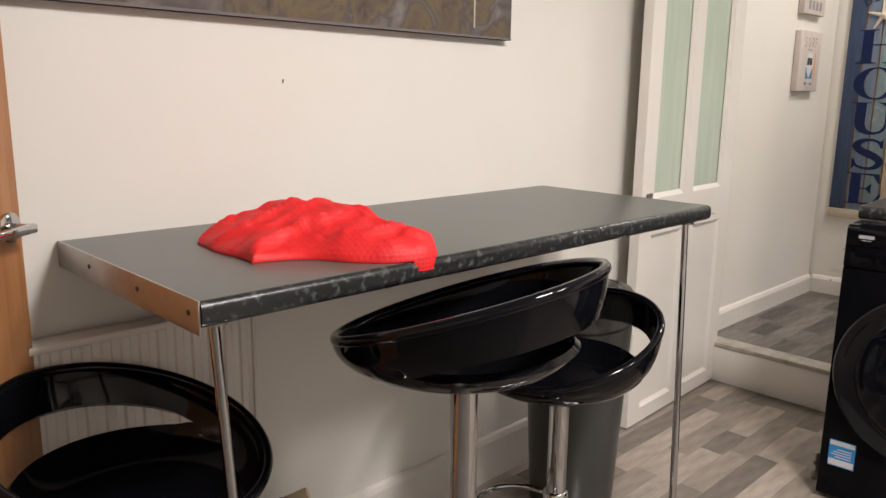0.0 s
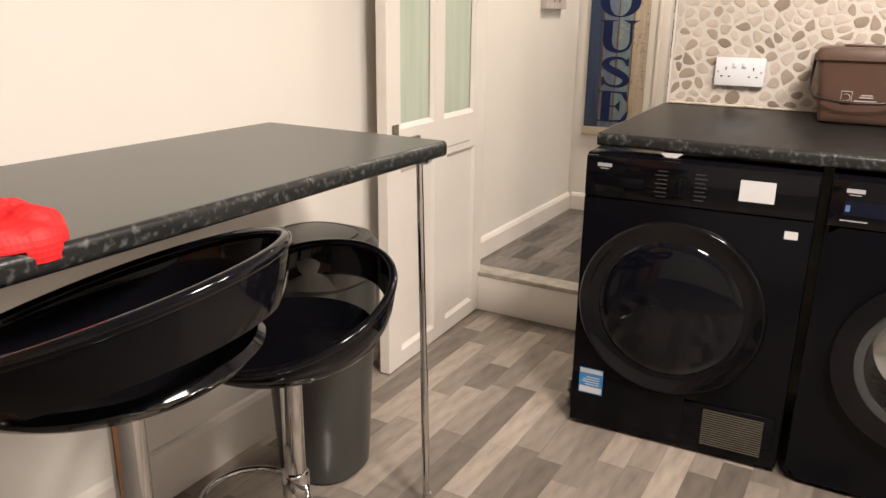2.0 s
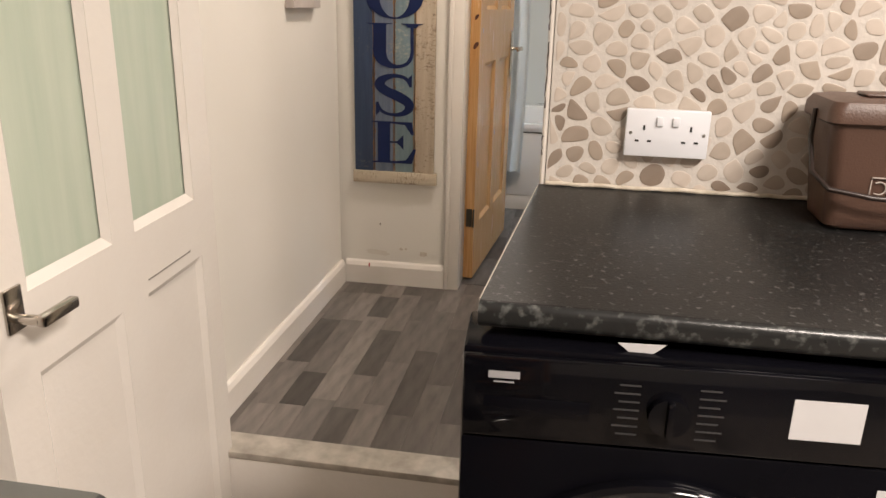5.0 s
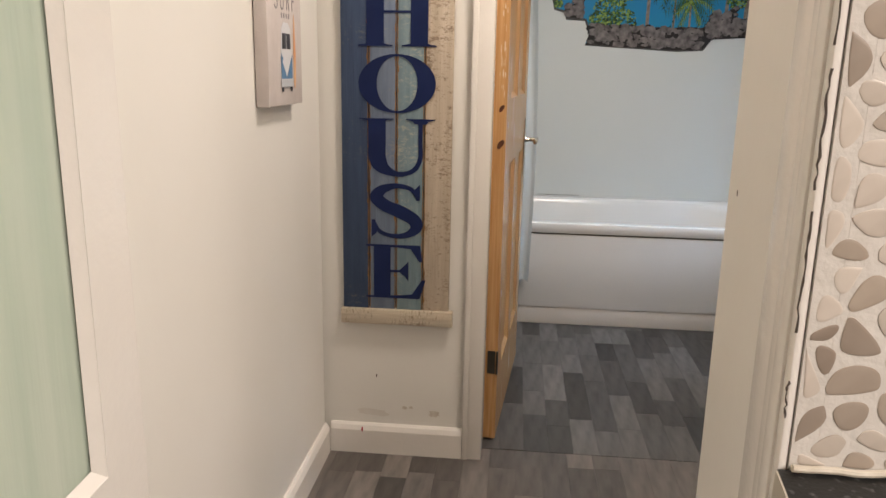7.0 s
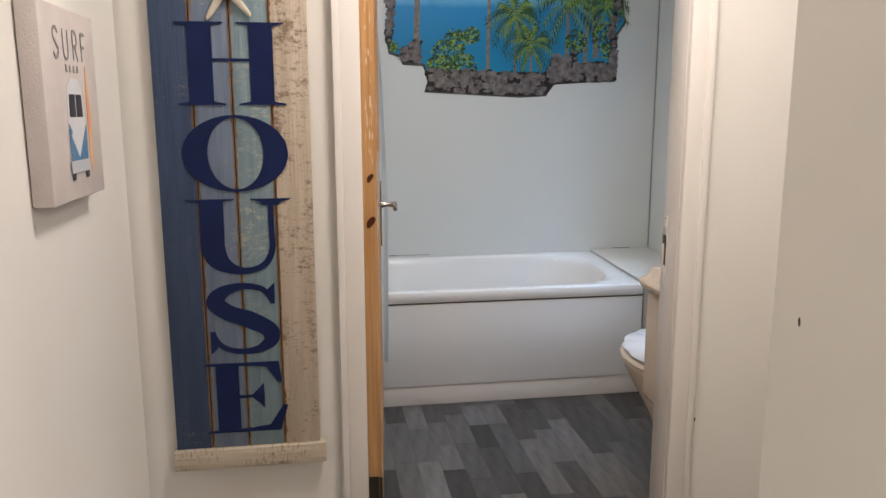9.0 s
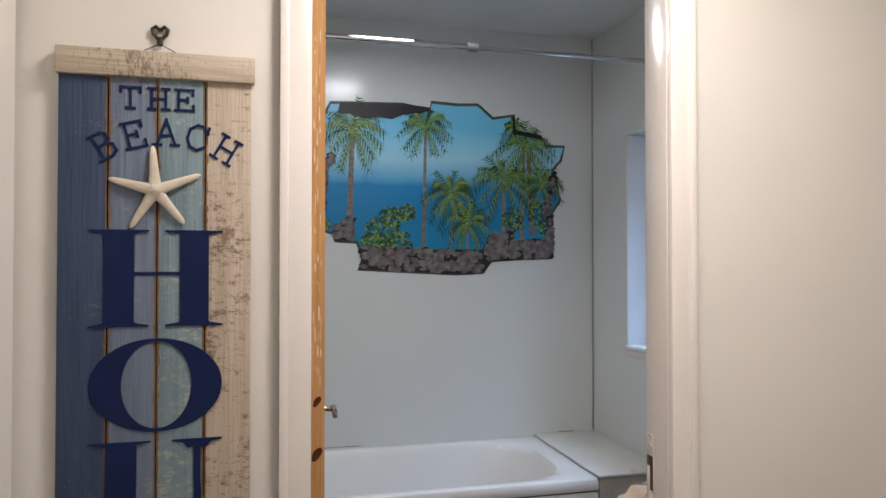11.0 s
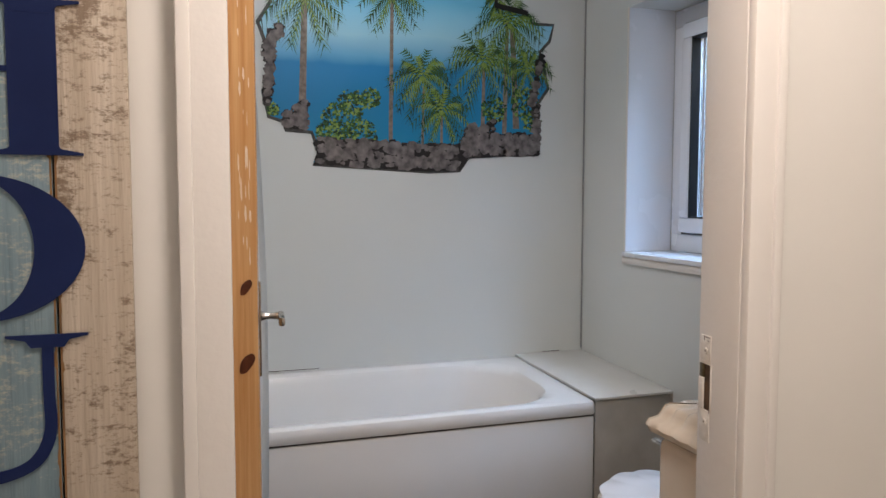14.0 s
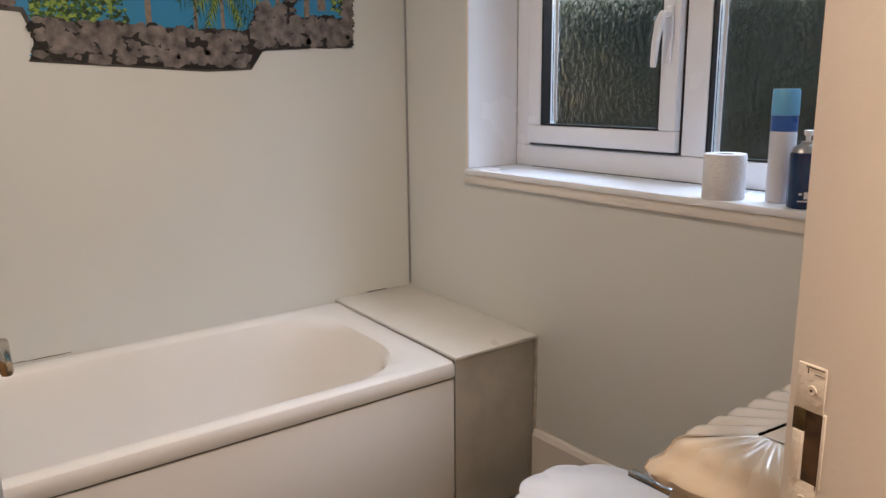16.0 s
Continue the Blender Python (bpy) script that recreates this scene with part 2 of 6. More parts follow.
WX0, WX1, WZ0, WZ1 = 4.70, 5.872, 1.125, 2.045
structure("wall_bathroom_window", [(4.371, -0.80, 0, WX0, -0.525, 2.565), (WX1, -0.80, 0, 6.204, -0.525, 2.565), (WX0, -0.80, 0, WX1, -0.525, WZ0 - 0.019), (WX0, -0.80, WZ1, WX1, -0.525, 2.565)], PANEL)

# ---- woodwork of the structure ----
structure("wall_block", [(3.031, -0.899, 0, 3.38, 0.606, 2.499)], HALLW)
for dims in ((2.9185, 0.6255, 0.0, 2.945, 0.663, 2.12), (2.9455, 0.6255, 0.0, 2.985, 0.654, 2.10), (2.9855, 0.6255, 0.0, 3.00, 0.643, 2.10), (3.0005, 0.6255, 0.0, 3.09, 0.634, 2.10), (2.905, 0.6635, 2.10, 3.09, 1.45, 2.129), (2.905, 1.4505, 0, 3.03, 1.4815, 2.12)):
    structure("door_lining", [dims], GLOSSW, 0.003)
structure("architrave", [(2.902, 0.6515, 0.0, 2.918, 0.660, 2.13)], GLOSSW, 0.002)
structure("step_riser", [(3.012, 0.635, 0.0, 3.035, 1.475, H - 0.0175)], GLOSSW, 0.003)
structure("step_nosing", [(3.008, 0.636, H - 0.017, 3.10, 1.475, H + 0.003)], mat("worn_step_strip", (0.52, 0.48, 0.42), 0.35, (0.30, 0.27, 0.23), scale=20, bump=0.0005), 0.004)


def skirting(name, x0, y0, x1, y1, z, h, out):
    """A board along the wall from (x0, y0) to (x1, y1), its face towards out."""
    bm = bmesh.new()
    prof = [(0, 0), (0.016, 0), (0.016, h - 0.02), (0.010, h - 0.006), (0.004, h), (0, h)]
    a, b, n = Vector((x0, y0, z)), Vector((x1, y1, z)), Vector((*out, 0))
    rings(bm, [[p + n * u + Vector((0, 0, v)) for u, v in prof] for p in (a, b)])
    bmesh.ops.recalc_face_normals(bm, faces=bm.faces)
    return tagged(part(name, bm, GLOSSW), kind="structure")


skirting("baseboard", 0.30, 1.4815, 2.20, 1.4815, 0, 0.15, (0, -1))
skirting("baseboard", 3.13, 1.4865, 4.249, 1.4865, H, 0.095, (0, -1))
skirting("baseboard", 4.2695, 1.470, 4.2695, 1.068, H, 0.095, (-1, 0))
skirting("baseboard", 4.2695, 0.225, 4.2695, -0.88, H, 0.095, (-1, 0))
skirting("baseboard", 4.39, -0.5245, 5.55, -0.5245, H, 0.20, (0, 1))


def frame_round(x0, x1, yl, yr, top, z0):
    """Lining and architraves of the bathroom doorway; the latch side stands a little out of square."""
    structure("door_lining", [(x0, yl - 0.022, z0, x1, yl - 0.0005, top)], GLOSSW, 0.002)
    structure("door_head", [(x0, yr + 0.0225, top - 0.022, x1, yl - 0.0225, top - 0.0005)], GLOSSW, 0.002)
    bm = bmesh.new()
    for v in box(bm, x0, yr + 0.0005, z0, x1, yr + 0.022, top, bevel=0.002):
        v.co.y -= 0.018 * max(0, v.co.x - x0) / (x1 - x0) if v.co.y > yr + 0.01 else 0
    tagged(part("door_lining", bm, GLOSSW, smooth=True), kind="structure")
    for s, y in ((1, yl), (-1, yr)):
        bm = bmesh.new()
        for a, b, d in ((-0.021, 0.036, 0.013), (0.020, 0.036, 0.018)):
            box(bm, x0 - 0.004 - d, min(y + s * a, y + s * b), z0, x0 - 0.0005, max(y + s * a, y + s * b), top + 0.05, bevel=0.003)
        tagged(part("architrave", bm, GLOSSW, smooth=True), kind="structure")


frame_round(4.27, 4.385, 1.031, 0.260, 2.25, H)
structure("panel_trim", [(6.199, -0.5245, 0.69, 6.2045, -0.519, 2.564)], mat("grey_trim", (0.35, 0.36, 0.36), 0.4), 0.001)

strike = thing("strike_plate", "painted-over steel strike plate with open latch hole in the white lining", "door strike", at=(4.3635, 0.2672, 1.037), turn=-8.9)
PAINTED = mat("painted_plate", (0.80, 0.76, 0.70), 0.22, (0.74, 0.69, 0.61), scale=22, bump=0.002, bscale=90)
RUST_AND_SHADE = mat("rust_and_hole_shade", (0.035, 0.022, 0.012), 0.7, (0.11, 0.06, 0.03), scale=60)
boxed("plate", [(-0.021, -0.0215, -0.048, -0.0175, 0.0016, 0.030), (-0.0174, -0.0215, 0.0285, 0.013, 0.0016, 0.075), (-0.0174, -0.0215, -0.098, 0.013, 0.0016, -0.0465)], PAINTED, strike, bevel=0.0008)
# Flat dark slab for the open hole; the shade inside is its colour.
boxed("latch_hole", [(-0.0173, -0.001, -0.046, 0.000, 0.0008, 0.028)], RUST_AND_SHADE, strike)
boxed("latch_lip", [(0.0003, -0.001, 0.006, 0.013, 0.0030, 0.028)], mat("aged_brass", (0.20, 0.16, 0.09), 0.4, (0.09, 0.07, 0.04), metal=0.8, scale=70), strike, bevel=0.0006)
boxed("latch_flange", [(0.0003, -0.001, -0.046, 0.0115, 0.0044, 0.0055)], PAINTED, strike, "thickly painted flange", bevel=0.0012)
for z in (0.050, -0.066):
    bm = bmesh.new()
    lathe(bm, [(0.0052, 0.0), (0.0052, 0.0008), (0.0042, 0.0014), (0.0016, 0.0009)], 20)
    bmesh.ops.transform(bm, matrix=pose(-0.004, 0.0016, z, -90, 0, 0), verts=bm.verts)
    part("screw", bm, PAINTED, strike, smooth=True)
    bm = bmesh.new()
    lathe(bm, [(0.0015, 0.0), (0.0015, 0.0003)], 12)
    bmesh.ops.transform(bm, matrix=pose(-0.004, 0.0029, z, -90, 0, 0), verts=bm.verts)
    part("screw_slot", bm, RUST_AND_SHADE, strike)
for x0, x1, z0, z1 in ((-0.016, 0.004, 0.0722, 0.0732), (-0.016, -0.006, 0.0665, 0.0672), (0.001, 0.0018, 0.066, 0.073), (-0.0175, -0.0166, -0.050, -0.044)):
    boxed("paint_chip", [(x0, 0.0018, z0, x1, 0.0022, z1)], RUST_AND_SHADE, strike)
BRASSY = mat("dull_chrome", (0.50, 0.46, 0.41), 0.18, (0.42, 0.39, 0.35), metal=1.0, scale=30)

# ---- bathroom window ----
win = tagged(new("window_1"), kind="structure")
win["label"] = "white plastic window with two sashes of obscured glass"
wy0, wy1 = -0.785, -0.725
GLASS = bpy.data.materials.new("obscured_glass")
GLASS.use_nodes = True
gn, gl = GLASS.node_tree.nodes, GLASS.node_tree.links
gb = gn["Principled BSDF"]
gb.inputs["Base Color"].default_value = (0.9, 0.97, 0.95, 1)
gb.inputs["Roughness"].default_value = 0.12
gb.inputs["Transmission Weight"].default_value = 1.0
gtc, gmp, gno, gbu = gn.new("ShaderNodeTexCoord"), gn.new("ShaderNodeMapping"), gn.new("ShaderNodeTexNoise"), gn.new("ShaderNodeBump")
gmp.inputs["Scale"].default_value = (1.6, 1, 0.7)
gno.inputs["Scale"].default_value, gno.inputs["Detail"].default_value, gno.inputs["Distortion"].default_value = 38, 2.5, 0.6
gbu.inputs["Strength"].default_value, gbu.inputs["Distance"].default_value = 1.0, 0.0035
gl.new(gtc.outputs["Object"], gmp.inputs[0])
gl.new(gmp.outputs[0], gno.inputs["Vector"])
gl.new(gno.outputs[0], gbu.inputs["Height"])
gl.new(gbu.outputs[0], gb.inputs["Normal"])


def ring_frame(name, x0, z0, x1, z1, w, y0, y1, material, parent, bevel=0.004):
    bm = bmesh.new()
    for d in ((x0, y0, z0, x1, y1, z0 + w), (x0, y0, z1 - w, x1, y1, z1), (x0, y0, z0 + w, x0 + w, y1, z1 - w), (x1 - w, y0, z0 + w, x1, y1, z1 - w)):
        box(bm, *d, bevel=bevel)
    return part(name, bm, material, parent, smooth=True)


RUBBER = mat("black_gasket", (0.01, 0.01, 0.012), 0.4)
ring_frame("window_frame", WX0 + 0.003, WZ0 + 0.0005, WX1 - 0.004, WZ1 - 0.003, 0.066, wy0, wy1, UPVC, win)
boxed("mullion", [(5.165, wy0, WZ0 + 0.068, 5.237, wy1, WZ1 - 0.059)], UPVC, win, bevel=0.004)
ring_frame("gasket", 5.238, WZ0 + 0.069, 5.803, WZ1 - 0.06, 0.003, wy1 - 0.012, wy1 + 0.0005, RUBBER, win, 0)
sash = ring_frame("sash", 5.243, WZ0 + 0.075, 5.797, WZ1 - 0.066, 0.056, wy0 + 0.008, wy1 + 0.020, UPVC, win, 0.006)
ring_frame("gasket", 5.299, WZ0 + 0.131, 5.741, WZ1 - 0.122, 0.005, wy1 - 0.02, wy1 + 0.0165, RUBBER, sash, 0)
pane = boxed("pane", [(5.3045, -0.757, WZ0 + 0.1365, 5.7355, -0.751, WZ1 - 0.1275)], GLASS, sash)
pane2 = boxed("pane", [(4.765, -0.757, WZ0 + 0.068, 5.1595, -0.751, WZ1 - 0.0595)], GLASS, win)
ring_frame("gasket", 4.7585, WZ0 + 0.0675, 5.1645, WZ1 - 0.059, 0.005, wy1 - 0.02, wy1 - 0.002, RUBBER, win, 0)
SEAL = mat("white_spacer_bar", (0.75, 0.78, 0.82), 0.3, scale=80, bump=0.004, bscale=60)
boxed("spacer", [(5.712, -0.749, WZ0 + 0.143, 5.723, -0.747, WZ1 - 0.13)], SEAL, sash)
boxed("spacer", [(5.138, -0.749, WZ0 + 0.075, 5.148, -0.747, WZ1 - 0.065)], SEAL, win)
for o in (pane, pane2):
    o.visible_shadow = False
bm = bmesh.new()
box(bm, 5.262, wy1 + 0.0205, 1.43, 5.282, wy1 + 0.030, 1.57, bevel=0.003)
tube(bm, [(5.272, wy1 + 0.03, 1.55), (5.272, wy1 + 0.055, 1.548), (5.275, wy1 + 0.062, 1.53), (5.286, wy1 + 0.060, 1.48), (5.296, wy1 + 0.052, 1.435), (5.298, wy1 + 0.050, 1.42)], [0.010, 0.011, 0.012, 0.010, 0.009, 0.007], 12)
part("handle", bm, UPVC, sash, smooth=True)
structure("window_sill", [(WX0 - 0.04, -0.724, WZ0 - 0.018, WX1 + 0.0, -0.508, WZ0)], UPVC, 0.004)
structure("window_trim", [(WX0 - 0.04, -0.5245, WZ0 - 0.045, WX1 + 0.006, -0.515, WZ0 - 0.0185), (WX1 - 0.004, -0.5245, WZ0 + 0.0005, WX1 + 0.006, -0.5205, WZ1)], GLOSSW, 0.001)
structure("window_reveal", [(WX1 - 0.0035, -0.724, WZ0 + 0.001, WX1 - 0.0005, -0.5255, WZ1 - 0.001)], UPVC)

# garden seen through the glass
structure("ground", [(-25, -30, -0.35, 30, 30, -0.13)], mat("damp_lawn", (0.05, 0.08, 0.03), 0.9, (0.03, 0.05, 0.02), scale=3, bump=0.02, bscale=40))
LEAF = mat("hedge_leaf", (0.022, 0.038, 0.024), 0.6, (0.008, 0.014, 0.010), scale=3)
hedge = thing("hedge", "dark green garden hedge behind the obscured window", "hedge", at=(5.0, -2.6, -0.13))
rnd = random.Random(5)
bm = bmesh.new()
for i in range(5200):
    x, z = rnd.uniform(-3, 3), rnd.uniform(0.0, 2.15)
    y = rnd.gauss(0, 0.10) + 0.15 * math.sin(x * 3) * math.sin(z * 4)
    d = Vector((rnd.uniform(-1, 1), rnd.uniform(-1, 1), rnd.uniform(-1, 1))).normalized() * rnd.uniform(0.03, 0.07)
    e = d.orthogonal().normalized() * rnd.uniform(0.02, 0.04)
    c = Vector((x, y, z + 0.1 * math.sin(2 * x) * (z > 1.9)))
    bm.faces.new([bm.verts.new(c - d), bm.verts.new(c + e), bm.verts.new(c + d), bm.verts.new(c - e)])
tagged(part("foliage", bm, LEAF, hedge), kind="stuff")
# Dark box behind the leaves, coloured as the shade deep in the hedge.
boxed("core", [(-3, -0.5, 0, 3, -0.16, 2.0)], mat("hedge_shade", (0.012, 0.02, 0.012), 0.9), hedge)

# ---- bathroom things ----
bath = thing("bath", "white acrylic bath with rounded rim and side panel", "bath", at=(5.545, -0.222, H))
BL, BW, BH = 1.70, 0.659, 0.482


def bath_shell(bm):
    def rect(inx, iny0, iny1, z, r, n=8):
        x0, x1, y0, y1 = inx, BW - inx, iny0, BL - iny1
        pts = []
        for cx, cy, a0 in ((x1 - r, y1 - r, 0), (x0 + r, y1 - r, 90), (x0 + r, y0 + r, 180), (x1 - r, y0 + r, 270)):
            for k in range(n + 1):
                a = radians(a0 + 90 * k / n)
                pts.append((cx + r * math.cos(a), cy + r * math.sin(a), z))
        return pts
    L = [rect(0.004, 0.004, 0.004, BH - 0.045, 0.012), rect(0.0, 0, 0, BH - 0.038, 0.016), rect(0.0, 0.0, 0.0, BH - 0.012, 0.018), rect(0.004, 0.004, 0.004, BH - 0.003, 0.02), rect(0.014, 0.012, 0.012, BH, 0.03),
         rect(0.045, 0.06, 0.06, BH - 0.002, 0.16), rect(0.058, 0.085, 0.075, BH - 0.008, 0.20), rect(0.068, 0.10, 0.085, BH - 0.03, 0.21), rect(0.085, 0.14, 0.10, BH - 0.16, 0.20),
         rect(0.11, 0.24, 0.13, BH - 0.33, 0.17), rect(0.15, 0.34, 0.17, BH - 0.385, 0.13), rect(0.22, 0.45, 0.25, BH - 0.39, 0.08)]
    rings(bm, L, cap=False)
    bm.faces.new([v for v in bm.verts][-len(L[0]):])
    for v in bm.verts:
        v.co.z += 0.022 * v.co.x / BW * v.co.z / BH
    bmesh.ops.recalc_face_normals(bm, faces=bm.faces)


bm = bmesh.new()
bath_shell(bm)
part("tub", bm, BATHW, bath, smooth=True)
boxed("side_panel", [(0.010, 0.004, 0.085, 0.022, BL - 0.01, BH - 0.053)], BATHW, bath, "flat glossy white side panel", bevel=0.003)
boxed("plinth", [(0.02, 0.0, 0.0, 0.034, BL - 0.01, 0.083)], GLOSSW, bath, bevel=0.002)
# Solid dark strip under the rim; the shadow line is put into its colour.
boxed("panel_gap", [(0.014, 0.004, BH - 0.0525, 0.022, BL - 0.01, BH - 0.044)], mat("shadow_gap", (0.12, 0.11, 0.10), 0.8), bath)
bm = bmesh.new()
lathe(bm, [(0.0, 0.0), (0.02, 0.0), (0.022, 0.003), (0.012, 0.006), (0.0, 0.006)][1:4], 20)
o = part("waste", bm, CHROME, bath, smooth=True)
o.matrix_world = pose(5.545 + BW / 2, -0.222 + 1.25, H + BH - 0.388)

ledge = thing("boxed_ledge", "boxed-in shelf of white board with a darker front, at the end of the bath", "shelf", at=(5.545, -0.5245, H))
bm = bmesh.new()
for v in box(bm, 0.0, 0.001, 0.484, 0.659, 0.308, 0.493, bevel=0.0015):
    v.co.z += 0.018 * v.co.x / 0.659
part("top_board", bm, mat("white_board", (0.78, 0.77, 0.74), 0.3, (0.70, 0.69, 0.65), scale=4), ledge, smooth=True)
# Front board in a darker, patchier grey than the top.
boxed("front_board", [(0.012, 0.001, 0.0, 0.024, 0.300, 0.480)], mat("darker_grey_board", (0.52, 0.50, 0.46), 0.6, (0.40, 0.38, 0.34), scale=7, bump=0.001), ledge, bevel=0.001)
boxed("sealant", [(0.004, 0.0, 0.03, 0.0118, 0.006, 0.487)], mat("sealant", (0.66, 0.63, 0.57), 0.5, (0.45, 0.42, 0.36), scale=50, bump=0.003), ledge, bevel=0.001)

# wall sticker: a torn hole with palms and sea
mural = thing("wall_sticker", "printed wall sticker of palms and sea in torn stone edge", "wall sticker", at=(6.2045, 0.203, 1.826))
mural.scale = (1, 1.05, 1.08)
SEA = bpy.data.materials.new("printed_sea")
SEA.use_nodes = True
sn, sl = SEA.node_tree.nodes, SEA.node_tree.links
stc, ssx, smr, srp = sn.new("ShaderNodeTexCoord"), sn.new("ShaderNodeSeparateXYZ"), sn.new("ShaderNodeMapRange"), sn.new("ShaderNodeValToRGB")
snz, sma = sn.new("ShaderNodeTexNoise"), sn.new("ShaderNodeMath")
snz.inputs["Scale"].default_value = 6
sma.operation = "MULTIPLY_ADD"
sma.inputs[1].default_value = 0.04
sl.new(stc.outputs["Object"], ssx.inputs[0])
sl.new(stc.outputs["Object"], snz.inputs["Vector"])
sl.new(snz.outputs[0], sma.inputs[0])
sl.new(ssx.outputs["Z"], sma.inputs[2])
smr.inputs[1].default_value, smr.inputs[2].default_value = -0.38, 0.38
sl.new(sma.outputs[0], smr.inputs[0])
sl.new(smr.outputs[0], srp.inputs[0])
cr = srp.color_ramp
cr.elements[0].color, cr.elements[1].color = (0.006, 0.25, 0.43, 1), (0.20, 0.58, 0.80, 1)
for p, c in ((0.35, (0.008, 0.22, 0.47, 1)), (0.53, (0.02, 0.25, 0.55, 1)), (0.58, (0.16, 0.47, 0.72, 1)), (0.68, (0.36, 0.66, 0.80, 1)), (0.85, (0.17, 0.55, 0.80, 1))):
    cr.elements.new(p).color = c
sl.new(srp.outputs[0], sn["Principled BSDF"].inputs["Base Color"])
sn["Principled BSDF"].inputs["Roughness"].default_value = 0.4


def flat(name, outlines, w0, material, parent, label="", depth=0.0004):
    """Flat shapes on a wall that faces -x; u to the viewer's right, v up."""
    bm = bmesh.new()
    for i, o in enumerate(outlines):
        prism(bm, o, lambda u, v, w: Vector((-w0 - w - 0.00001 * (i % 50), -u, v)), depth)
    bmesh.ops.recalc_face_normals(bm, faces=bm.faces)
    ob = part(name, bm, material, parent, label)
    if len(outlines) > 4:
        ob["kind"] = "stuff"
    return ob


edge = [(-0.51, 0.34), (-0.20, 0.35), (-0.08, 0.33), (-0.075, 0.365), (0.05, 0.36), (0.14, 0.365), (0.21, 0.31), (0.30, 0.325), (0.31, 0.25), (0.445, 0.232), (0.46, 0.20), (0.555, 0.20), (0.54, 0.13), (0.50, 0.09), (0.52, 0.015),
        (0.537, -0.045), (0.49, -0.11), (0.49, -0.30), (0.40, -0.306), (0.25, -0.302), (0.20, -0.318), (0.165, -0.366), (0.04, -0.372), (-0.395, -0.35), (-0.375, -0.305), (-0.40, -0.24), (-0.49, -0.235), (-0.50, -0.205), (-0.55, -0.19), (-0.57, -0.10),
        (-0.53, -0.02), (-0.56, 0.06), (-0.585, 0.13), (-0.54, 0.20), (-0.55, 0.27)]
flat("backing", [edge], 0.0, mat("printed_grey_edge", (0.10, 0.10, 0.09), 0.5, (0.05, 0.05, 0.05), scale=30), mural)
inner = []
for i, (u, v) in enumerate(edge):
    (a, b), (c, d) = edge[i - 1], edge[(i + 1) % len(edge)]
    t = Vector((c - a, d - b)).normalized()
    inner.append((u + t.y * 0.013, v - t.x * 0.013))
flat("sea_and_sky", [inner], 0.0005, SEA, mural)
rnd = random.Random(11)


def rocks(spans, w):
    out = []
    for u0, v0, u1, v1, hh, n in spans:
        for i in range(int(n * 2.4)):
            f = rnd.random()
            u, v = u0 + (u1 - u0) * f, v0 + (v1 - v0) * f + rnd.uniform(0.0, hh)
            r = rnd.uniform(0.007, 0.024)
            k = rnd.randint(5, 7)
            o0 = rnd.random() * 6
            out.append([(u + r * rnd.uniform(0.7, 1.2) * math.cos(o0 + 6.283 * j / k), v + r * rnd.uniform(0.5, 0.8) * math.sin(o0 + 6.283 * j / k)) for j in range(k)])
    return out


ROCKS = [mat("printed_rock", c, 0.5, c2, scale=40) for c, c2 in (((0.075, 0.065, 0.062), (0.025, 0.02, 0.02)), ((0.016, 0.014, 0.014), (0.009, 0.009, 0.009)), ((0.25, 0.22, 0.21), (0.07, 0.06, 0.06)))]
spans = [(-0.375, -0.340, 0.15, -0.358, 0.085, 95), (0.19, -0.302, 0.48, -0.292, 0.07, 55), (-0.49, -0.215, -0.42, -0.22, 0.05, 9), (-0.55, -0.16, -0.53, 0.07, 0.04, 14), (0.48, -0.28, 0.48, -0.12, 0.02, 8), (0.18, -0.28, 0.22, -0.25, 0.06, 8), (-0.555, 0.02, -0.50, 0.10, 0.03, 10), (-0.46, -0.20, -0.42, -0.17, 0.04, 6), (-0.46, 0.315, -0.12, 0.315, 0.015, 8), (0.46, -0.12, 0.50, 0.06, 0.02, 7), (0.22, -0.27, 0.30, -0.22, 0.05, 8)]


def frond_set(u, v, r, n, droop, w=0.011, a0=-62, a1=242):
    """Palm leaves: arching ribs hung with long narrow leaflets."""
    out = []
    n = max(8, int(n * 0.8))
    for i in range(n):
        a = radians(a0 + (a1 - a0) * (i + rnd.uniform(-0.35, 0.35)) / max(n - 1, 1))
        rr = r * rnd.uniform(0.8, 1.25)
        lift = 0.35 * rr * max(0, math.cos(a) ** 2)
        pts = [(u + rr * t * math.cos(a), v + rr * t * math.sin(a) + lift * t * (1 - t) * 2 - droop * rr * t * t * 1.3) for t in [q / 9 for q in range(10)]]
        for k, ((x0, y0), (x1, y1)) in enumerate(zip(pts, pts[1:])):
            dx, dy = x1 - x0, y1 - y0
            d = math.hypot(dx, dy) or 1
            f = k / 9
            for s in (-1, 1):
                L = w * 3.9 * (0.45 + 1.1 * f * (1.25 - f)) * rnd.uniform(0.75, 1.15) * (r / 0.12)
                ex, ey = x0 + dx / d * L * 0.75 - s * dy / d * L * 0.55, y0 + dy / d * L * 0.75 + s * dx / d * L * 0.55 - L * 0.35
                out.append([(x0, y0), (x0 + dx / d * 0.0072, y0 + dy / d * 0.0072), (ex, ey)])
            out.append([(x0 - dy / d * 0.0012, y0 + dx / d * 0.0012), (x0 + dy / d * 0.0012, y0 - dx / d * 0.0012), (x1, y1)])
    return out


def area_ok(o):
    s = sum(a[0] * b[1] - b[0] * a[1] for a, b in zip(o, o[1:] + o[:1]))
    return abs(s) > 1e-7


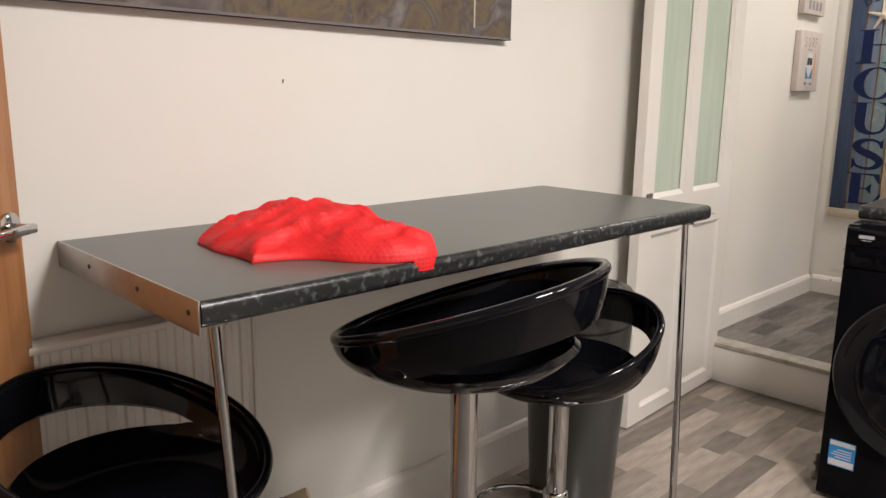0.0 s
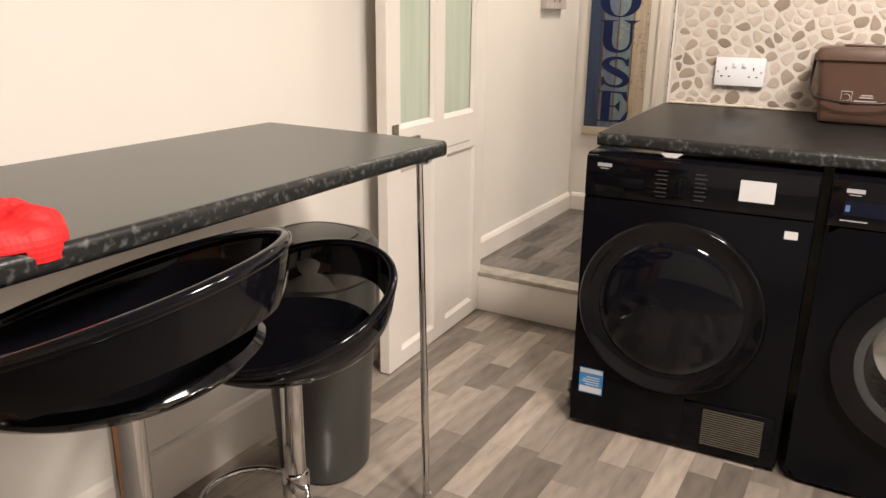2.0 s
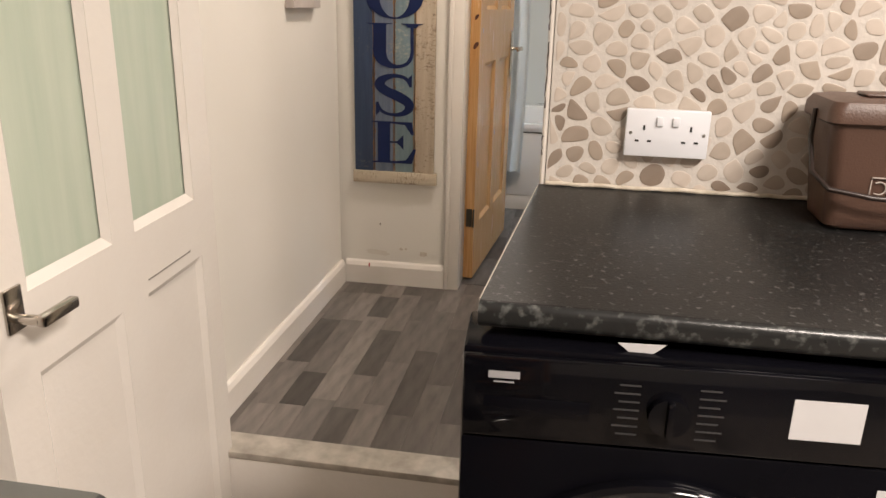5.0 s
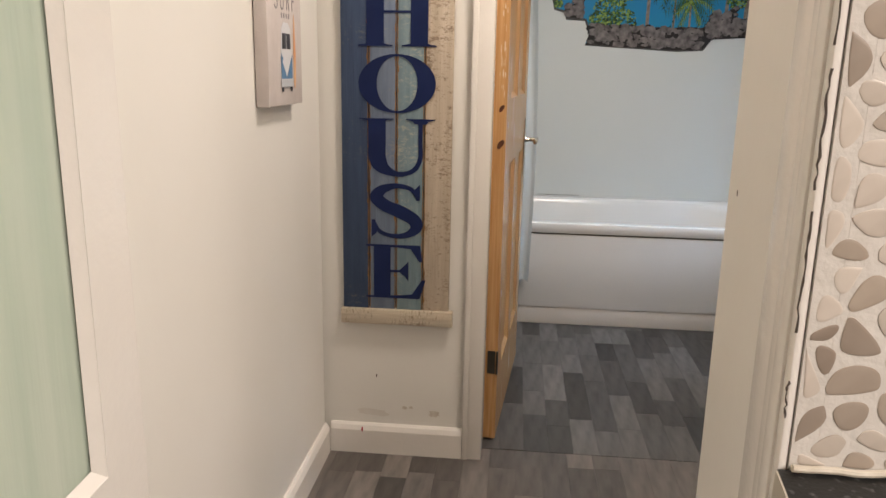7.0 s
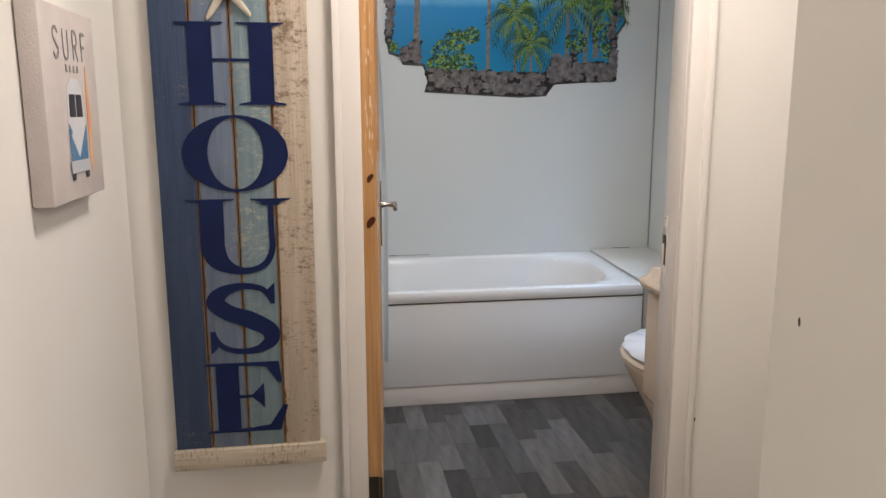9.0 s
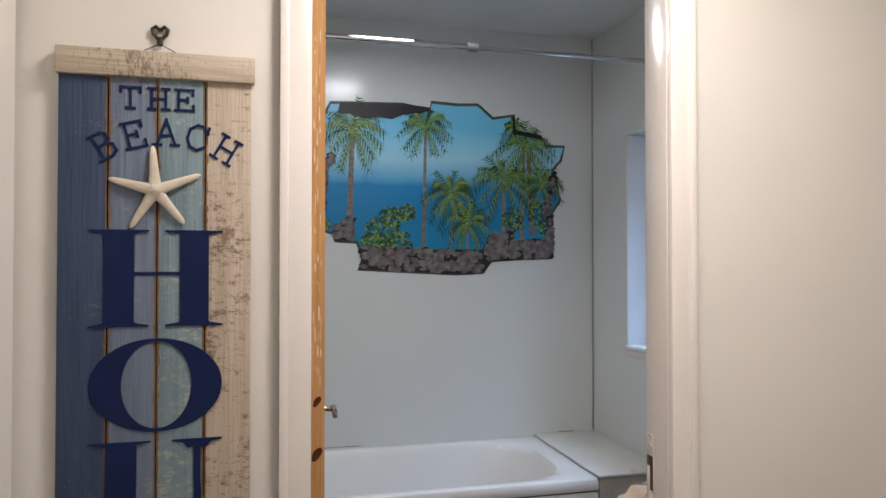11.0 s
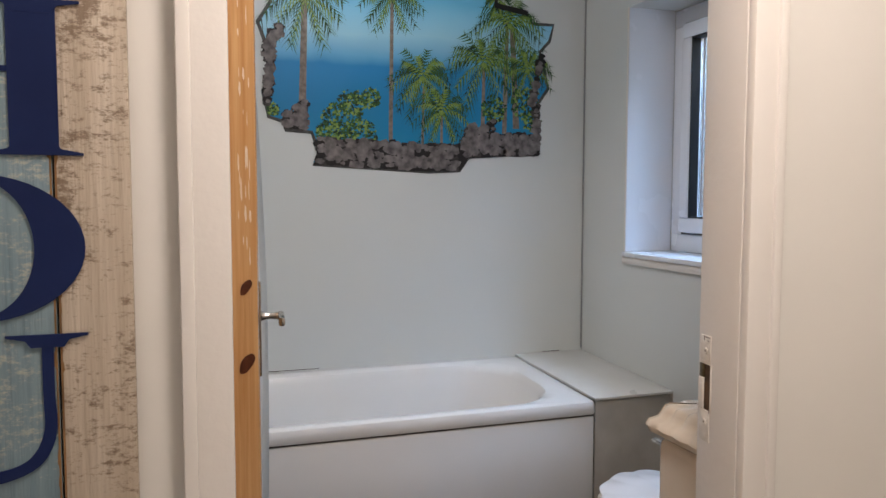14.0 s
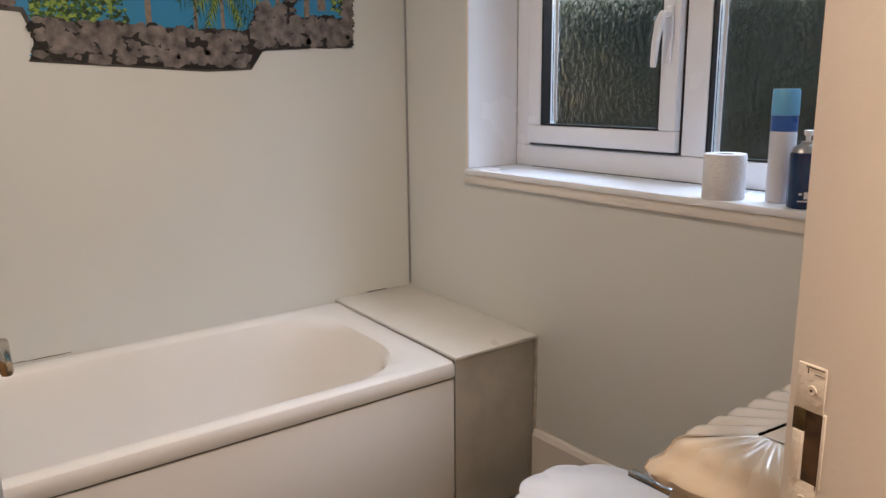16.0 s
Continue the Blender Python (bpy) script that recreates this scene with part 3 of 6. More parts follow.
GREENS = [mat("printed_leaf", c, 0.5, c2, scale=60) for c, c2 in (((0.05, 0.14, 0.03), (0.02, 0.07, 0.02)), ((0.30, 0.42, 0.10), (0.12, 0.24, 0.04)), ((0.014, 0.05, 0.022), (0.007, 0.025, 0.012)))]
TRUNK = mat("printed_trunk", (0.30, 0.25, 0.20), 0.5, (0.14, 0.11, 0.09), scale=50)
trunks = [(-0.415, 0.27, -0.43, -0.20, 0.010), (-0.10, 0.25, -0.108, -0.30, 0.006), (0.02, -0.06, 0.015, -0.28, 0.004), (0.26, 0.02, 0.255, -0.22, 0.006), (0.355, 0.20, 0.345, -0.22, 0.007), (0.375, 0.18, 0.395, -0.20, 0.010), (0.09, -0.14, 0.09, -0.28, 0.004)]
flat("trunk_print", [[(a - w, b), (a + w, b), (c + w * 1.3, d), (c - w * 1.3, d)] for a, b, c, d, w in trunks], 0.0010, TRUNK, mural)
palms = [(-0.415, 0.22, 0.15, 17, 0.55), (-0.10, 0.25, 0.11, 15, 0.4), (0.015, -0.03, 0.12, 17, 0.6), (0.26, 0.03, 0.14, 17, 0.5), (0.365, 0.18, 0.14, 17, 0.6), (0.09, -0.15, 0.11, 15, 0.5), (0.44, 0.02, 0.10, 15, 0.4), (0.31, 0.27, 0.05, 9, 0.6)]
for gi, g in enumerate(GREENS):
    sh = []
    for k, (u, v, r, n, dr) in enumerate(palms):
        sh += frond_set(u, v, r * (1.0, 0.85, 0.95)[gi], n - 4 * (gi == 1), 0.3 * dr + 0.15 * (gi == 2))
    for c, (u, v, r) in enumerate(((-0.29, -0.20, 0.075), (-0.22, -0.24, 0.06), (-0.25, -0.13, 0.05), (0.43, -0.10, 0.06), (0.46, -0.17, 0.04), (-0.33, -0.24, 0.05), (-0.18, -0.11, 0.035), (0.30, -0.13, 0.05), (-0.53, -0.16, 0.02))):
        for i in range(int(1500 * r * (0.9, 0.45, 1.0)[gi])):
            a, q = rnd.uniform(0, 6.283), r * math.sqrt(rnd.random())
            x, y, s, b = u + q * math.cos(a), v + q * math.sin(a), rnd.uniform(0.004, 0.010), rnd.uniform(0, 6)
            sh.append([(x + s * math.cos(b), y + s * math.sin(b)), (x + s * math.cos(b + 2.1), y + s * 0.7 * math.sin(b + 2.1)), (x + s * math.cos(b + 4.2), y + s * math.sin(b + 4.2))])
    flat("foliage", [o for o in sh if area_ok(o)], 0.0015 + 0.0005 * (0, 1, -0.4)[gi], g, mural, depth=0.0002)
flat("rock_shadow", [[(-0.39, -0.345), (0.04, -0.366), (0.165, -0.36), (0.20, -0.315), (0.48, -0.298), (0.48, -0.235), (0.20, -0.24), (0.10, -0.285), (-0.37, -0.27)]], 0.0018, mat("printed_rock_shadow", (0.014, 0.012, 0.012), 0.5), mural)
for i, m in enumerate(ROCKS):
    flat("rock_band", rocks(spans, 0), 0.0026 + 0.0005 * i, m, mural, depth=0.0003)
flat("torn_edge", [[(-0.47, 0.335), (-0.20, 0.345), (-0.08, 0.335), (-0.08, 0.32), (-0.16, 0.306), (-0.20, 0.298), (-0.25, 0.278), (-0.30, 0.284), (-0.36, 0.275), (-0.43, 0.292), (-0.48, 0.29)]], 0.0045, ROCKS[1], mural)
flat("torn_edge", [[(0.30, 0.325), (0.31, 0.325), (0.315, 0.258), (0.44, 0.24), (0.44, 0.222), (0.30, 0.24)]], 0.0045, ROCKS[1], mural)

# rail and curtain over the bath
rail = thing("shower_rail", "chrome telescopic shower curtain rail across the bath", "curtain rail", at=(5.575, -0.525, 2.29))
bm = bmesh.new()
tube(bm, [(0, 0.815, 0.0), (0, 2.07, 0.0)], 0.0135, 14)
part("thick_tube", bm, CHROME, rail, smooth=True)
bm = bmesh.new()
tube(bm, [(0, 0.012, 0.0), (0, 0.815, 0.0)], 0.010, 14)
part("thin_tube", bm, CHROME, rail, smooth=True)
for nm, y0, y1, r in (("collar", 0.79, 0.83, 0.0165), ("end_cap", 0.0005, 0.035, 0.018)):
    bm = bmesh.new()
    tube(bm, [(0, y0, 0), (0, y1, 0)], r, 14)
    part(nm, bm, mat("grey_rail_plastic", (0.18, 0.19, 0.20), 0.4), rail, smooth=True)
curtain = thing("shower_curtain", "white translucent shower curtain drawn back beside the pine door", "shower curtain", at=(5.475, 1.06, 0.40))
bm = bmesh.new()
lo = []
for j in range(40):
    z = 1.86 * j / 39
    row = []
    for i in range(70):
        f = i / 69
        amp = 0.016 + 0.010 * (1 - z / 1.82)
        row.append((0.05 * math.sin(f * 3) * (1 - z / 1.86) + 0.10 * (z / 1.86) + amp * math.sin(f * 44 + 0.6 * math.sin(z * 3)) - 0.03 * (1 - z / 1.82), -0.165 - 0.03 * (1 - z / 1.86) * (1 - f) - 0.02 * math.sin(z * 2.2) + 0.5 * f, z + 0.012 * math.sin(f * 9) * (z < 0.05)))
    lo.append(row)
rings(bm, lo, close=False, cap=False)
for k in range(8):
    tube(bm, [(0.10 + 0.022 * math.cos(a), -0.155 + 0.068 * k, 1.878 + 0.028 * math.sin(a)) for a in [6.283 * q / 14 for q in range(14)]], 0.0015, 6, closed=True)
part("drape", bm, mat("white_curtain", (0.72, 0.77, 0.80), 0.5, (0.66, 0.71, 0.74), scale=4), curtain, smooth=True)

# ceiling lamp
lamp = thing("bathroom_ceiling_lamp", "round white flush ceiling lamp, switched on", "ceiling lamp", at=(5.41, 0.587, 2.565))
lamp.scale = (1.2, 1.2, 1.2)
bm = bmesh.new()
lathe(bm, [(0.118, 0.0), (0.122, -0.02), (0.120, -0.045), (0.108, -0.052)][::-1], 40)
part("rim", bm, mat("lamp_rim", (0.72, 0.72, 0.72), 0.25), lamp, smooth=True)
bm = bmesh.new()
lathe(bm, [(0.004, -0.098), (0.04, -0.094), (0.075, -0.082), (0.098, -0.066), (0.107, -0.053)], 40)
GLOW = bpy.data.materials.new("lit_diffuser")
GLOW.use_nodes = True
GLOW.node_tree.nodes["Principled BSDF"].inputs["Emission Color"].default_value = (1, 0.97, 0.9, 1)
GLOW.node_tree.nodes["Principled BSDF"].inputs["Emission Strength"].default_value = 6.0
part("diffuser", bm, GLOW, lamp, smooth=True)

# toilet
CREAMC = mat("cream_ceramic", (0.66, 0.58, 0.47), 0.10, (0.62, 0.54, 0.44), scale=3)
wc = thing("toilet", "cream ceramic toilet with scalloped white lid and cistern", "toilet", at=(4.72, -0.05, H))


def oval(rx, ry, cx, cy, z, n=40, wav=0.0, k=13):
    pts = []
    for i in range(n):
        a = 6.28318 * i / n
        w = 1 + wav * abs(math.sin(a * k / 2))
        pts.append((cx + rx * w * math.cos(a), cy + ry * w * math.sin(a), z))
    return pts


bm = bmesh.new()
rings(bm, [oval(0.14, 0.11, -0.02, 0, 0.0), oval(0.12, 0.095, -0.02, 0, 0.05), oval(0.10, 0.09, -0.02, 0, 0.16), oval(0.15, 0.13, 0.0, 0, 0.28), oval(0.225, 0.175, 0.045, 0, 0.39), oval(0.245, 0.185, 0.055, 0, 0.425), oval(0.24, 0.18, 0.055, 0, 0.435)])
part("bowl", bm, CREAMC, wc, smooth=True)
bm = bmesh.new()
rings(bm, [oval(0.245, 0.185, 0.055, 0, 0.437), oval(0.252, 0.192, 0.055, 0, 0.447), oval(0.245, 0.185, 0.055, 0, 0.457)])
part("seat", bm, mat("cream_seat", (0.72, 0.64, 0.53), 0.15), wc, smooth=True)
bm = bmesh.new()
rings(bm, [oval(0.228, 0.168, 0.062, 0, 0.459, 130, 0.045), oval(0.236, 0.176, 0.062, 0, 0.467, 130, 0.045), oval(0.226, 0.166, 0.062, 0, 0.475, 130, 0.05), oval(0.15, 0.10, 0.062, 0, 0.480, 130, 0.04), oval(0.03, 0.02, 0.062, 0, 0.482, 130)])
part("lid", bm, mat("white_lid", (0.80, 0.81, 0.84), 0.2), wc, "scalloped white seat lid", smooth=True)
for o in wc.children:
    o.location.y, o.scale.z = 0.03, 0.955
bm = bmesh.new()
box(bm, -0.345, -0.19, 0.40, -0.165, 0.275, 0.715, bevel=0.02, segs=4)
part("cistern", bm, CREAMC, wc, smooth=True)
bm = bmesh.new()


def lid_loop(gx, z, wav, dip=0.0):
    """A rectangle with a scalloped outline, its waves of even length; they run out over the top as flutes."""
    pts = []
    hx, hy, r = 0.105 + gx, 0.247 + gx, 0.02
    for sx, sy, tx, ty in ((1, 0, 0, 1), (0, 1, -1, 0), (-1, 0, 0, -1), (0, -1, 1, 0)):
        half, dist = (hy, hx) if sx else (hx, hy)
        n = 56 if sx else 26
        for i in range(n):
            f = -1 + 2 * (i + 0.5) / n
            w = abs(math.cos(math.pi * f * (5 if sx else 2.5)))
            corner = max(0, abs(f) * half - (half - r)) / r
            d = dist + wav * (w - 0.5) - corner ** 2 * 0.008
            pts.append((-0.255 + sx * d + tx * f * half, 0.0325 + sy * d + ty * f * half, z - dip * (1 - w)))
    return pts


rings(bm, [lid_loop(-0.010, 0.712, 0.0), lid_loop(-0.004, 0.717, 0.0), lid_loop(0.006, 0.722, 0.002), lid_loop(0.010, 0.733, 0.004), lid_loop(0.006, 0.743, 0.005), lid_loop(-0.006, 0.751, 0.006), lid_loop(-0.012, 0.763, 0.007),
           lid_loop(-0.016, 0.773, 0.008, 0.002), lid_loop(-0.022, 0.778, 0.008, 0.004), lid_loop(-0.034, 0.780, 0.006, 0.005), lid_loop(-0.06, 0.783, 0.002, 0.003), lid_loop(-0.085, 0.785, 0.0)])
part("cistern_lid", bm, CREAMC, wc, "fluted cream cistern lid", smooth=True)
bm = bmesh.new()
box(bm, -0.1645, 0.195, 0.655, -0.158, 0.225, 0.685, bevel=0.002)
box(bm, -0.158, 0.203, 0.664, -0.065, 0.218, 0.672, bevel=0.002)
part("flush_lever", bm, CHROME, wc, smooth=True)
boxed("cistern_neck", [(-0.30, -0.10, 0.0, -0.17, 0.10, 0.401)], CREAMC, wc, bevel=0.02)

# on the sill
roll = thing("toilet_roll", "white toilet roll standing on the window sill", "toilet roll", at=(4.995, -0.553, WZ0))
PAPER = mat("tissue_paper", (0.80, 0.80, 0.82), 0.9, (0.74, 0.74, 0.76), scale=30, bump=0.002, bscale=200)
bm = bmesh.new()
lathe(bm, [(0.020, 0.002), (0.044, 0.0), (0.046, 0.003), (0.046, 0.097), (0.044, 0.10), (0.021, 0.10), (0.020, 0.098), (0.020, 0.002)], 40, cap=False)
part("paper", bm, PAPER, roll, smooth=True)
bm = bmesh.new()
lathe(bm, [(0.0195, 0.003), (0.0198, 0.098), (0.0185, 0.098), (0.0185, 0.003)], 30, cap=False)
part("core_tube", bm, mat("card", (0.12, 0.10, 0.08), 0.9), roll, smooth=True)
spray = thing("spray_can", "tall white and blue spray can with pale blue cap", "spray can", at=(4.885, -0.590, WZ0))
for nm, prof, m in (("body", [(0.024, 0.0), (0.027, 0.003), (0.027, 0.150), (0.026, 0.152)], mat("white_can", (0.66, 0.68, 0.75), 0.3)),
                    ("label_band", [(0.0271, 0.1521), (0.0271, 0.185)], mat("blue_band", (0.02, 0.10, 0.35), 0.3)),
                    ("cap", [(0.0275, 0.1855), (0.028, 0.187), (0.0275, 0.236), (0.025, 0.240), (0.0, 0.240)][:4], mat("pale_blue_cap", (0.12, 0.42, 0.68), 0.35))):
    bm = bmesh.new()
    lathe(bm, prof, 32)
    part(nm, bm, m, spray, smooth=True)
fresh = thing("air_freshener_can", "short dark blue air freshener can with white nozzle", "air freshener", at=(4.812, -0.555, WZ0))
for nm, prof, m in (("body", [(0.029, 0.0), (0.032, 0.003), (0.032, 0.110), (0.030, 0.114)], mat("dark_blue_can", (0.008, 0.015, 0.06), 0.25, (0.01, 0.06, 0.16), scale=12)),
                    ("shoulder", [(0.030, 0.1142), (0.026, 0.124), (0.014, 0.131), (0.013, 0.136)], STEEL),
                    ("nozzle", [(0.005, 0.1362), (0.005, 0.147), (0.009, 0.148), (0.009, 0.158), (0.007, 0.159)], UPVC)):
    bm = bmesh.new()
    lathe(bm, prof, 32)
    part(nm, bm, m, fresh, smooth=True)
bm = bmesh.new()
A = radians(158)
for r, z in ((0.013, 0.088), (0.009, 0.058)):
    n, t = Vector((math.cos(A), math.sin(A), 0)), Vector((-math.sin(A), math.cos(A), 0))
    loop = [n * (0.0323 + 0.0003 - 0.5 * (r * math.cos(a)) ** 2 / 0.032) + t * r * math.cos(a) + Vector((0, 0, z + r * math.sin(a))) for a in [6.283 * k / 20 for k in range(20)]]
    rings(bm, [loop, [p + n * 0.0006 for p in loop]])
bmesh.ops.recalc_face_normals(bm, faces=bm.faces)
part("label_rounds", bm, mat("leaf_green_print", (0.04, 0.30, 0.06), 0.4, (0.12, 0.45, 0.08), scale=60), fresh, "round green marks on the label")["kind"] = "stuff"
bm = bmesh.new()
for u0, v0, u1, v1 in ((-0.010, 0.022, 0.004, 0.036), (-0.02, 0.03, -0.013, 0.034), (-0.022, 0.016, 0.002, 0.019)):
    for a in (0.0,):
        A = radians(135)
        n = Vector((math.cos(A), math.sin(A), 0))
        t = Vector((-math.sin(A), math.cos(A), 0))
        vs = [bm.verts.new(n * 0.0326 + t * u + Vector((0, 0, v))) for u, v in ((u0, v0), (u1, v0), (u1, v1), (u0, v1))]
        bm.faces.new(vs)
part("print_marks", bm, mat("white_print", (0.7, 0.7, 0.7), 0.5), fresh)

# ---- doors ----
def panel_door(name, label, w, h, t, material, panels, glazed, gmat, at, turn, kind="door"):
    """A framed door: stiles and rails round sunk panels. panels: (x0, z0, x1, z1) openings; glazed: those of glass."""
    d = thing(name, label, kind, at=at, turn=turn)
    xs = sorted({0, w} | {p[0] for p in panels} | {p[2] for p in panels})
    zs = sorted({0, h} | {p[1] for p in panels} | {p[3] for p in panels})
    bm = bmesh.new()
    vs = {}

    def V(x, y, z):
        k = (round(x, 4), round(y, 4), round(z, 4))
        if k not in vs:
            vs[k] = bm.verts.new(k)
        return vs[k]
    inside = lambda cx, cz: any(p[0] < cx < p[2] and p[1] < cz < p[3] for p in panels)
    for x0, x1 in zip(xs, xs[1:]):
        for z0, z1 in zip(zs, zs[1:]):
            if not inside((x0 + x1) / 2, (z0 + z1) / 2):
                bm.faces.new((V(x0, -t / 2, z0), V(x1, -t / 2, z0), V(x1, -t / 2, z1), V(x0, -t / 2, z1)))
                bm.faces.new((V(x0, t / 2, z1), V(x1, t / 2, z1), V(x1, t / 2, z0), V(x0, t / 2, z0)))
    for e in [e for e in bm.edges if len(e.link_faces) == 1 and e.verts[0].co.y < 0]:
        a, b = e.verts
        bm.faces.new((a, b, V(b.co.x, t / 2, b.co.z), V(a.co.x, t / 2, a.co.z)))
    bmesh.ops.recalc_face_normals(bm, faces=bm.faces)
    part("frame", bm, material, d)
    for p in panels:
        x0, z0, x1, z1 = p
        g = p in glazed
        bm = bmesh.new()
        for s in (-1, 1):
            for (a, b, c, e) in ((x0, z0, x1, z0), (x1, z0, x1, z1), (x1, z1, x0, z1), (x0, z1, x0, z0)):
                dx, dz = (c - a), (e - b)
                L = math.hypot(dx, dz)
                nx, nz = -dz / L, dx / L
                k = 0.016
                tx, tz = dx / L * k, dz / L * k
                y0, y1 = s * (t / 2 - 0.001), s * (t / 2 - 0.011)
                vsx = [bm.verts.new(q) for q in ((a, y0, b), (c, y0, e), (c - tx + nx * k, y1, e - tz + nz * k), (a + tx + nx * k, y1, b + tz + nz * k))]
                bm.faces.new(vsx)
        bmesh.ops.recalc_face_normals(bm, faces=bm.faces)
        part("moulding", bm, material, d)
        if g:
            boxed("glass", [(x0 + 0.001, -0.004, z0 + 0.001, x1 - 0.001, 0.004, z1 - 0.001)], gmat, d, "pale green frosted glass")
        else:
            boxed("panel", [(x0 + 0.001, -t / 2 + 0.0105, z0 + 0.001, x1 - 0.001, t / 2 - 0.0105, z1 - 0.001)], material, d)
    return d


kd = panel_door("folded_back_door", "white painted door with green frosted panes, folded against the wall", 0.735, 1.97, 0.036, GLOSSW,
                [(0.085, 0.055, 0.325, 0.71), (0.415, 0.055, 0.655, 0.71), (0.085, 0.842, 0.315, 1.80), (0.390, 0.842, 0.638, 1.80)], [(0.085, 0.842, 0.315, 1.80), (0.390, 0.842, 0.638, 1.80)], GREENGL, (2.297, 1.391, 0.006), 2.4)
bm = bmesh.new()
box(bm, 0.028, -0.024, 0.795, 0.066, -0.0185, 0.862, bevel=0.002)
part("handle_plate", bm, BRASSY, kd, smooth=True)
bm = bmesh.new()
tube(bm, [(0.047, -0.024, 0.815), (0.047, -0.060, 0.815)], 0.008, 12)
box(bm, 0.040, -0.072, 0.806, 0.125, -0.056, 0.824, bevel=0.004)
part("lever", bm, BRASSY, kd, "satin lever handle", smooth=True)
boxed("scratch", [(0.42, -0.0192, 0.735, 0.60, -0.0182, 0.738)], mat("grey_scratch", (0.3, 0.28, 0.25), 0.6), kd)

pd = panel_door("bathroom_door", "varnished pine panel door, open into the bathroom", 0.745, 2.045, 0.038, PINE,
                [(0.11, 0.22, 0.33, 0.86), (0.415, 0.22, 0.635, 0.86), (0.11, 1.06, 0.33, 1.93), (0.415, 1.06, 0.635, 1.93)], [], None, (4.387, 0.990, H + 0.008), -4.8)
SCUFF = mat("flaked_varnish", (0.78, 0.68, 0.55), 0.3, (0.62, 0.45, 0.26), scale=70)
rnd = random.Random(31)
bm = bmesh.new()
for i in range(44):
    z = rnd.uniform(1.06, 1.75)
    y, w, h = rnd.uniform(-0.012, 0.004), rnd.uniform(0.0006, 0.0022), rnd.uniform(0.006, 0.028)
    vs = [bm.verts.new((-0.0003 - 0.00001 * i, y + a * w, z + b * h)) for a, b in ((-0.5, 0), (0.3, -0.2), (1, 0.3), (0.6, 1), (-0.3, 0.8))]
    bm.faces.new(vs)
part("varnish_flakes", bm, SCUFF, pd, "pale flaked varnish on the door edge")["kind"] = "stuff"
KNOT = mat("pine_knot", (0.11, 0.03, 0.01), 0.3, (0.045, 0.012, 0.005), scale=60)
for x, z, r in ((0.0, 1.035, 0.013), (0.0, 0.932, 0.017), (0.05, 0.985, 0.010), (0.04, 0.47, 0.012), (0.70, 0.40, 0.010), (0.06, 1.60, 0.012), (0.37, 0.55, 0.012)):
    bm = bmesh.new()
    if x == 0.0:
        prism(bm, [(r * 0.5 * math.cos(a) * (1 + 0.1 * math.sin(3 * a)) - r * 0.35 * math.sin(a) - 0.004, r * 0.8 * math.sin(a)) for a in [6.283 * k / 28 for k in range(28)]], lambda u, v, w: Vector((-0.0002 - w, u, z + v)), 0.0006)
    else:
        prism(bm, [(r * 0.7 * math.cos(a), r * math.sin(a) * (1 + 0.08 * math.cos(a))) for a in [6.283 * k / 28 for k in range(28)]], lambda u, v, w: Vector((x + u, -0.0191 - w, z + v)), 0.0005)
    bmesh.ops.recalc_face_normals(bm, faces=bm.faces)
    part("knot", bm, KNOT, pd)
bm = bmesh.new()
box(bm, 0.672, -0.024, 0.755, 0.714, -0.0192, 0.965, bevel=0.002)
part("handle_plate", bm, BRASSY, pd, smooth=True)
bm = bmesh.new()
tube(bm, [(0.693, -0.024, 0.888), (0.693, -0.040, 0.888), (0.693, -0.062, 0.888)], [0.011, 0.007, 0.009], 14)
box(bm, 0.60, -0.074, 0.878, 0.702, -0.060, 0.898, bevel=0.005)
part("lever", bm, BRASSY, pd, "dull chrome lever handle", smooth=True)
for z in (0.22, 1.83):
    bm = bmesh.new()
    box(bm, -0.002, -0.012, z, -0.0005, 0.012, z + 0.075)
    tube(bm, [(-0.0035, -0.018, z), (-0.0035, -0.018, z + 0.075)], 0.0035, 10)
    part("hinge", bm, mat("dark_hinge", (0.10, 0.09, 0.07), 0.4, metal=0.8), pd, smooth=True)

ed = thing("oak_flush_door", "orange oak veneer flush door with round chrome handle", "door", at=(0.37, 1.44, 0.005), turn=-140)
boxed("leaf", [(0, -0.02, 0, 0.76, 0.02, 1.98)], OAK, ed, bevel=0.002)
bm = bmesh.new()
lathe(bm, [(0.026, 0.0), (0.026, 0.006), (0.020, 0.009)], 28)
bmesh.ops.transform(bm, matrix=pose(0.034, 0.0202, 0.962, -90, 0, 0), verts=bm.verts)
part("rose", bm, CHROME, ed, smooth=True)
bm = bmesh.new()
tube(bm, [(0.034, 0.028, 0.962), (0.034, 0.062, 0.962)], 0.008, 12)
box(bm, 0.026, 0.056, 0.954, 0.134, 0.070, 0.970, bevel=0.004)
part("lever", bm, CHROME, ed, smooth=True)
bm = bmesh.new()
box(bm, -0.003, -0.011, 0.93, 0.0, 0.011, 1.02, bevel=0.001)
part("latch_plate", bm, BRASSY, ed, smooth=True)

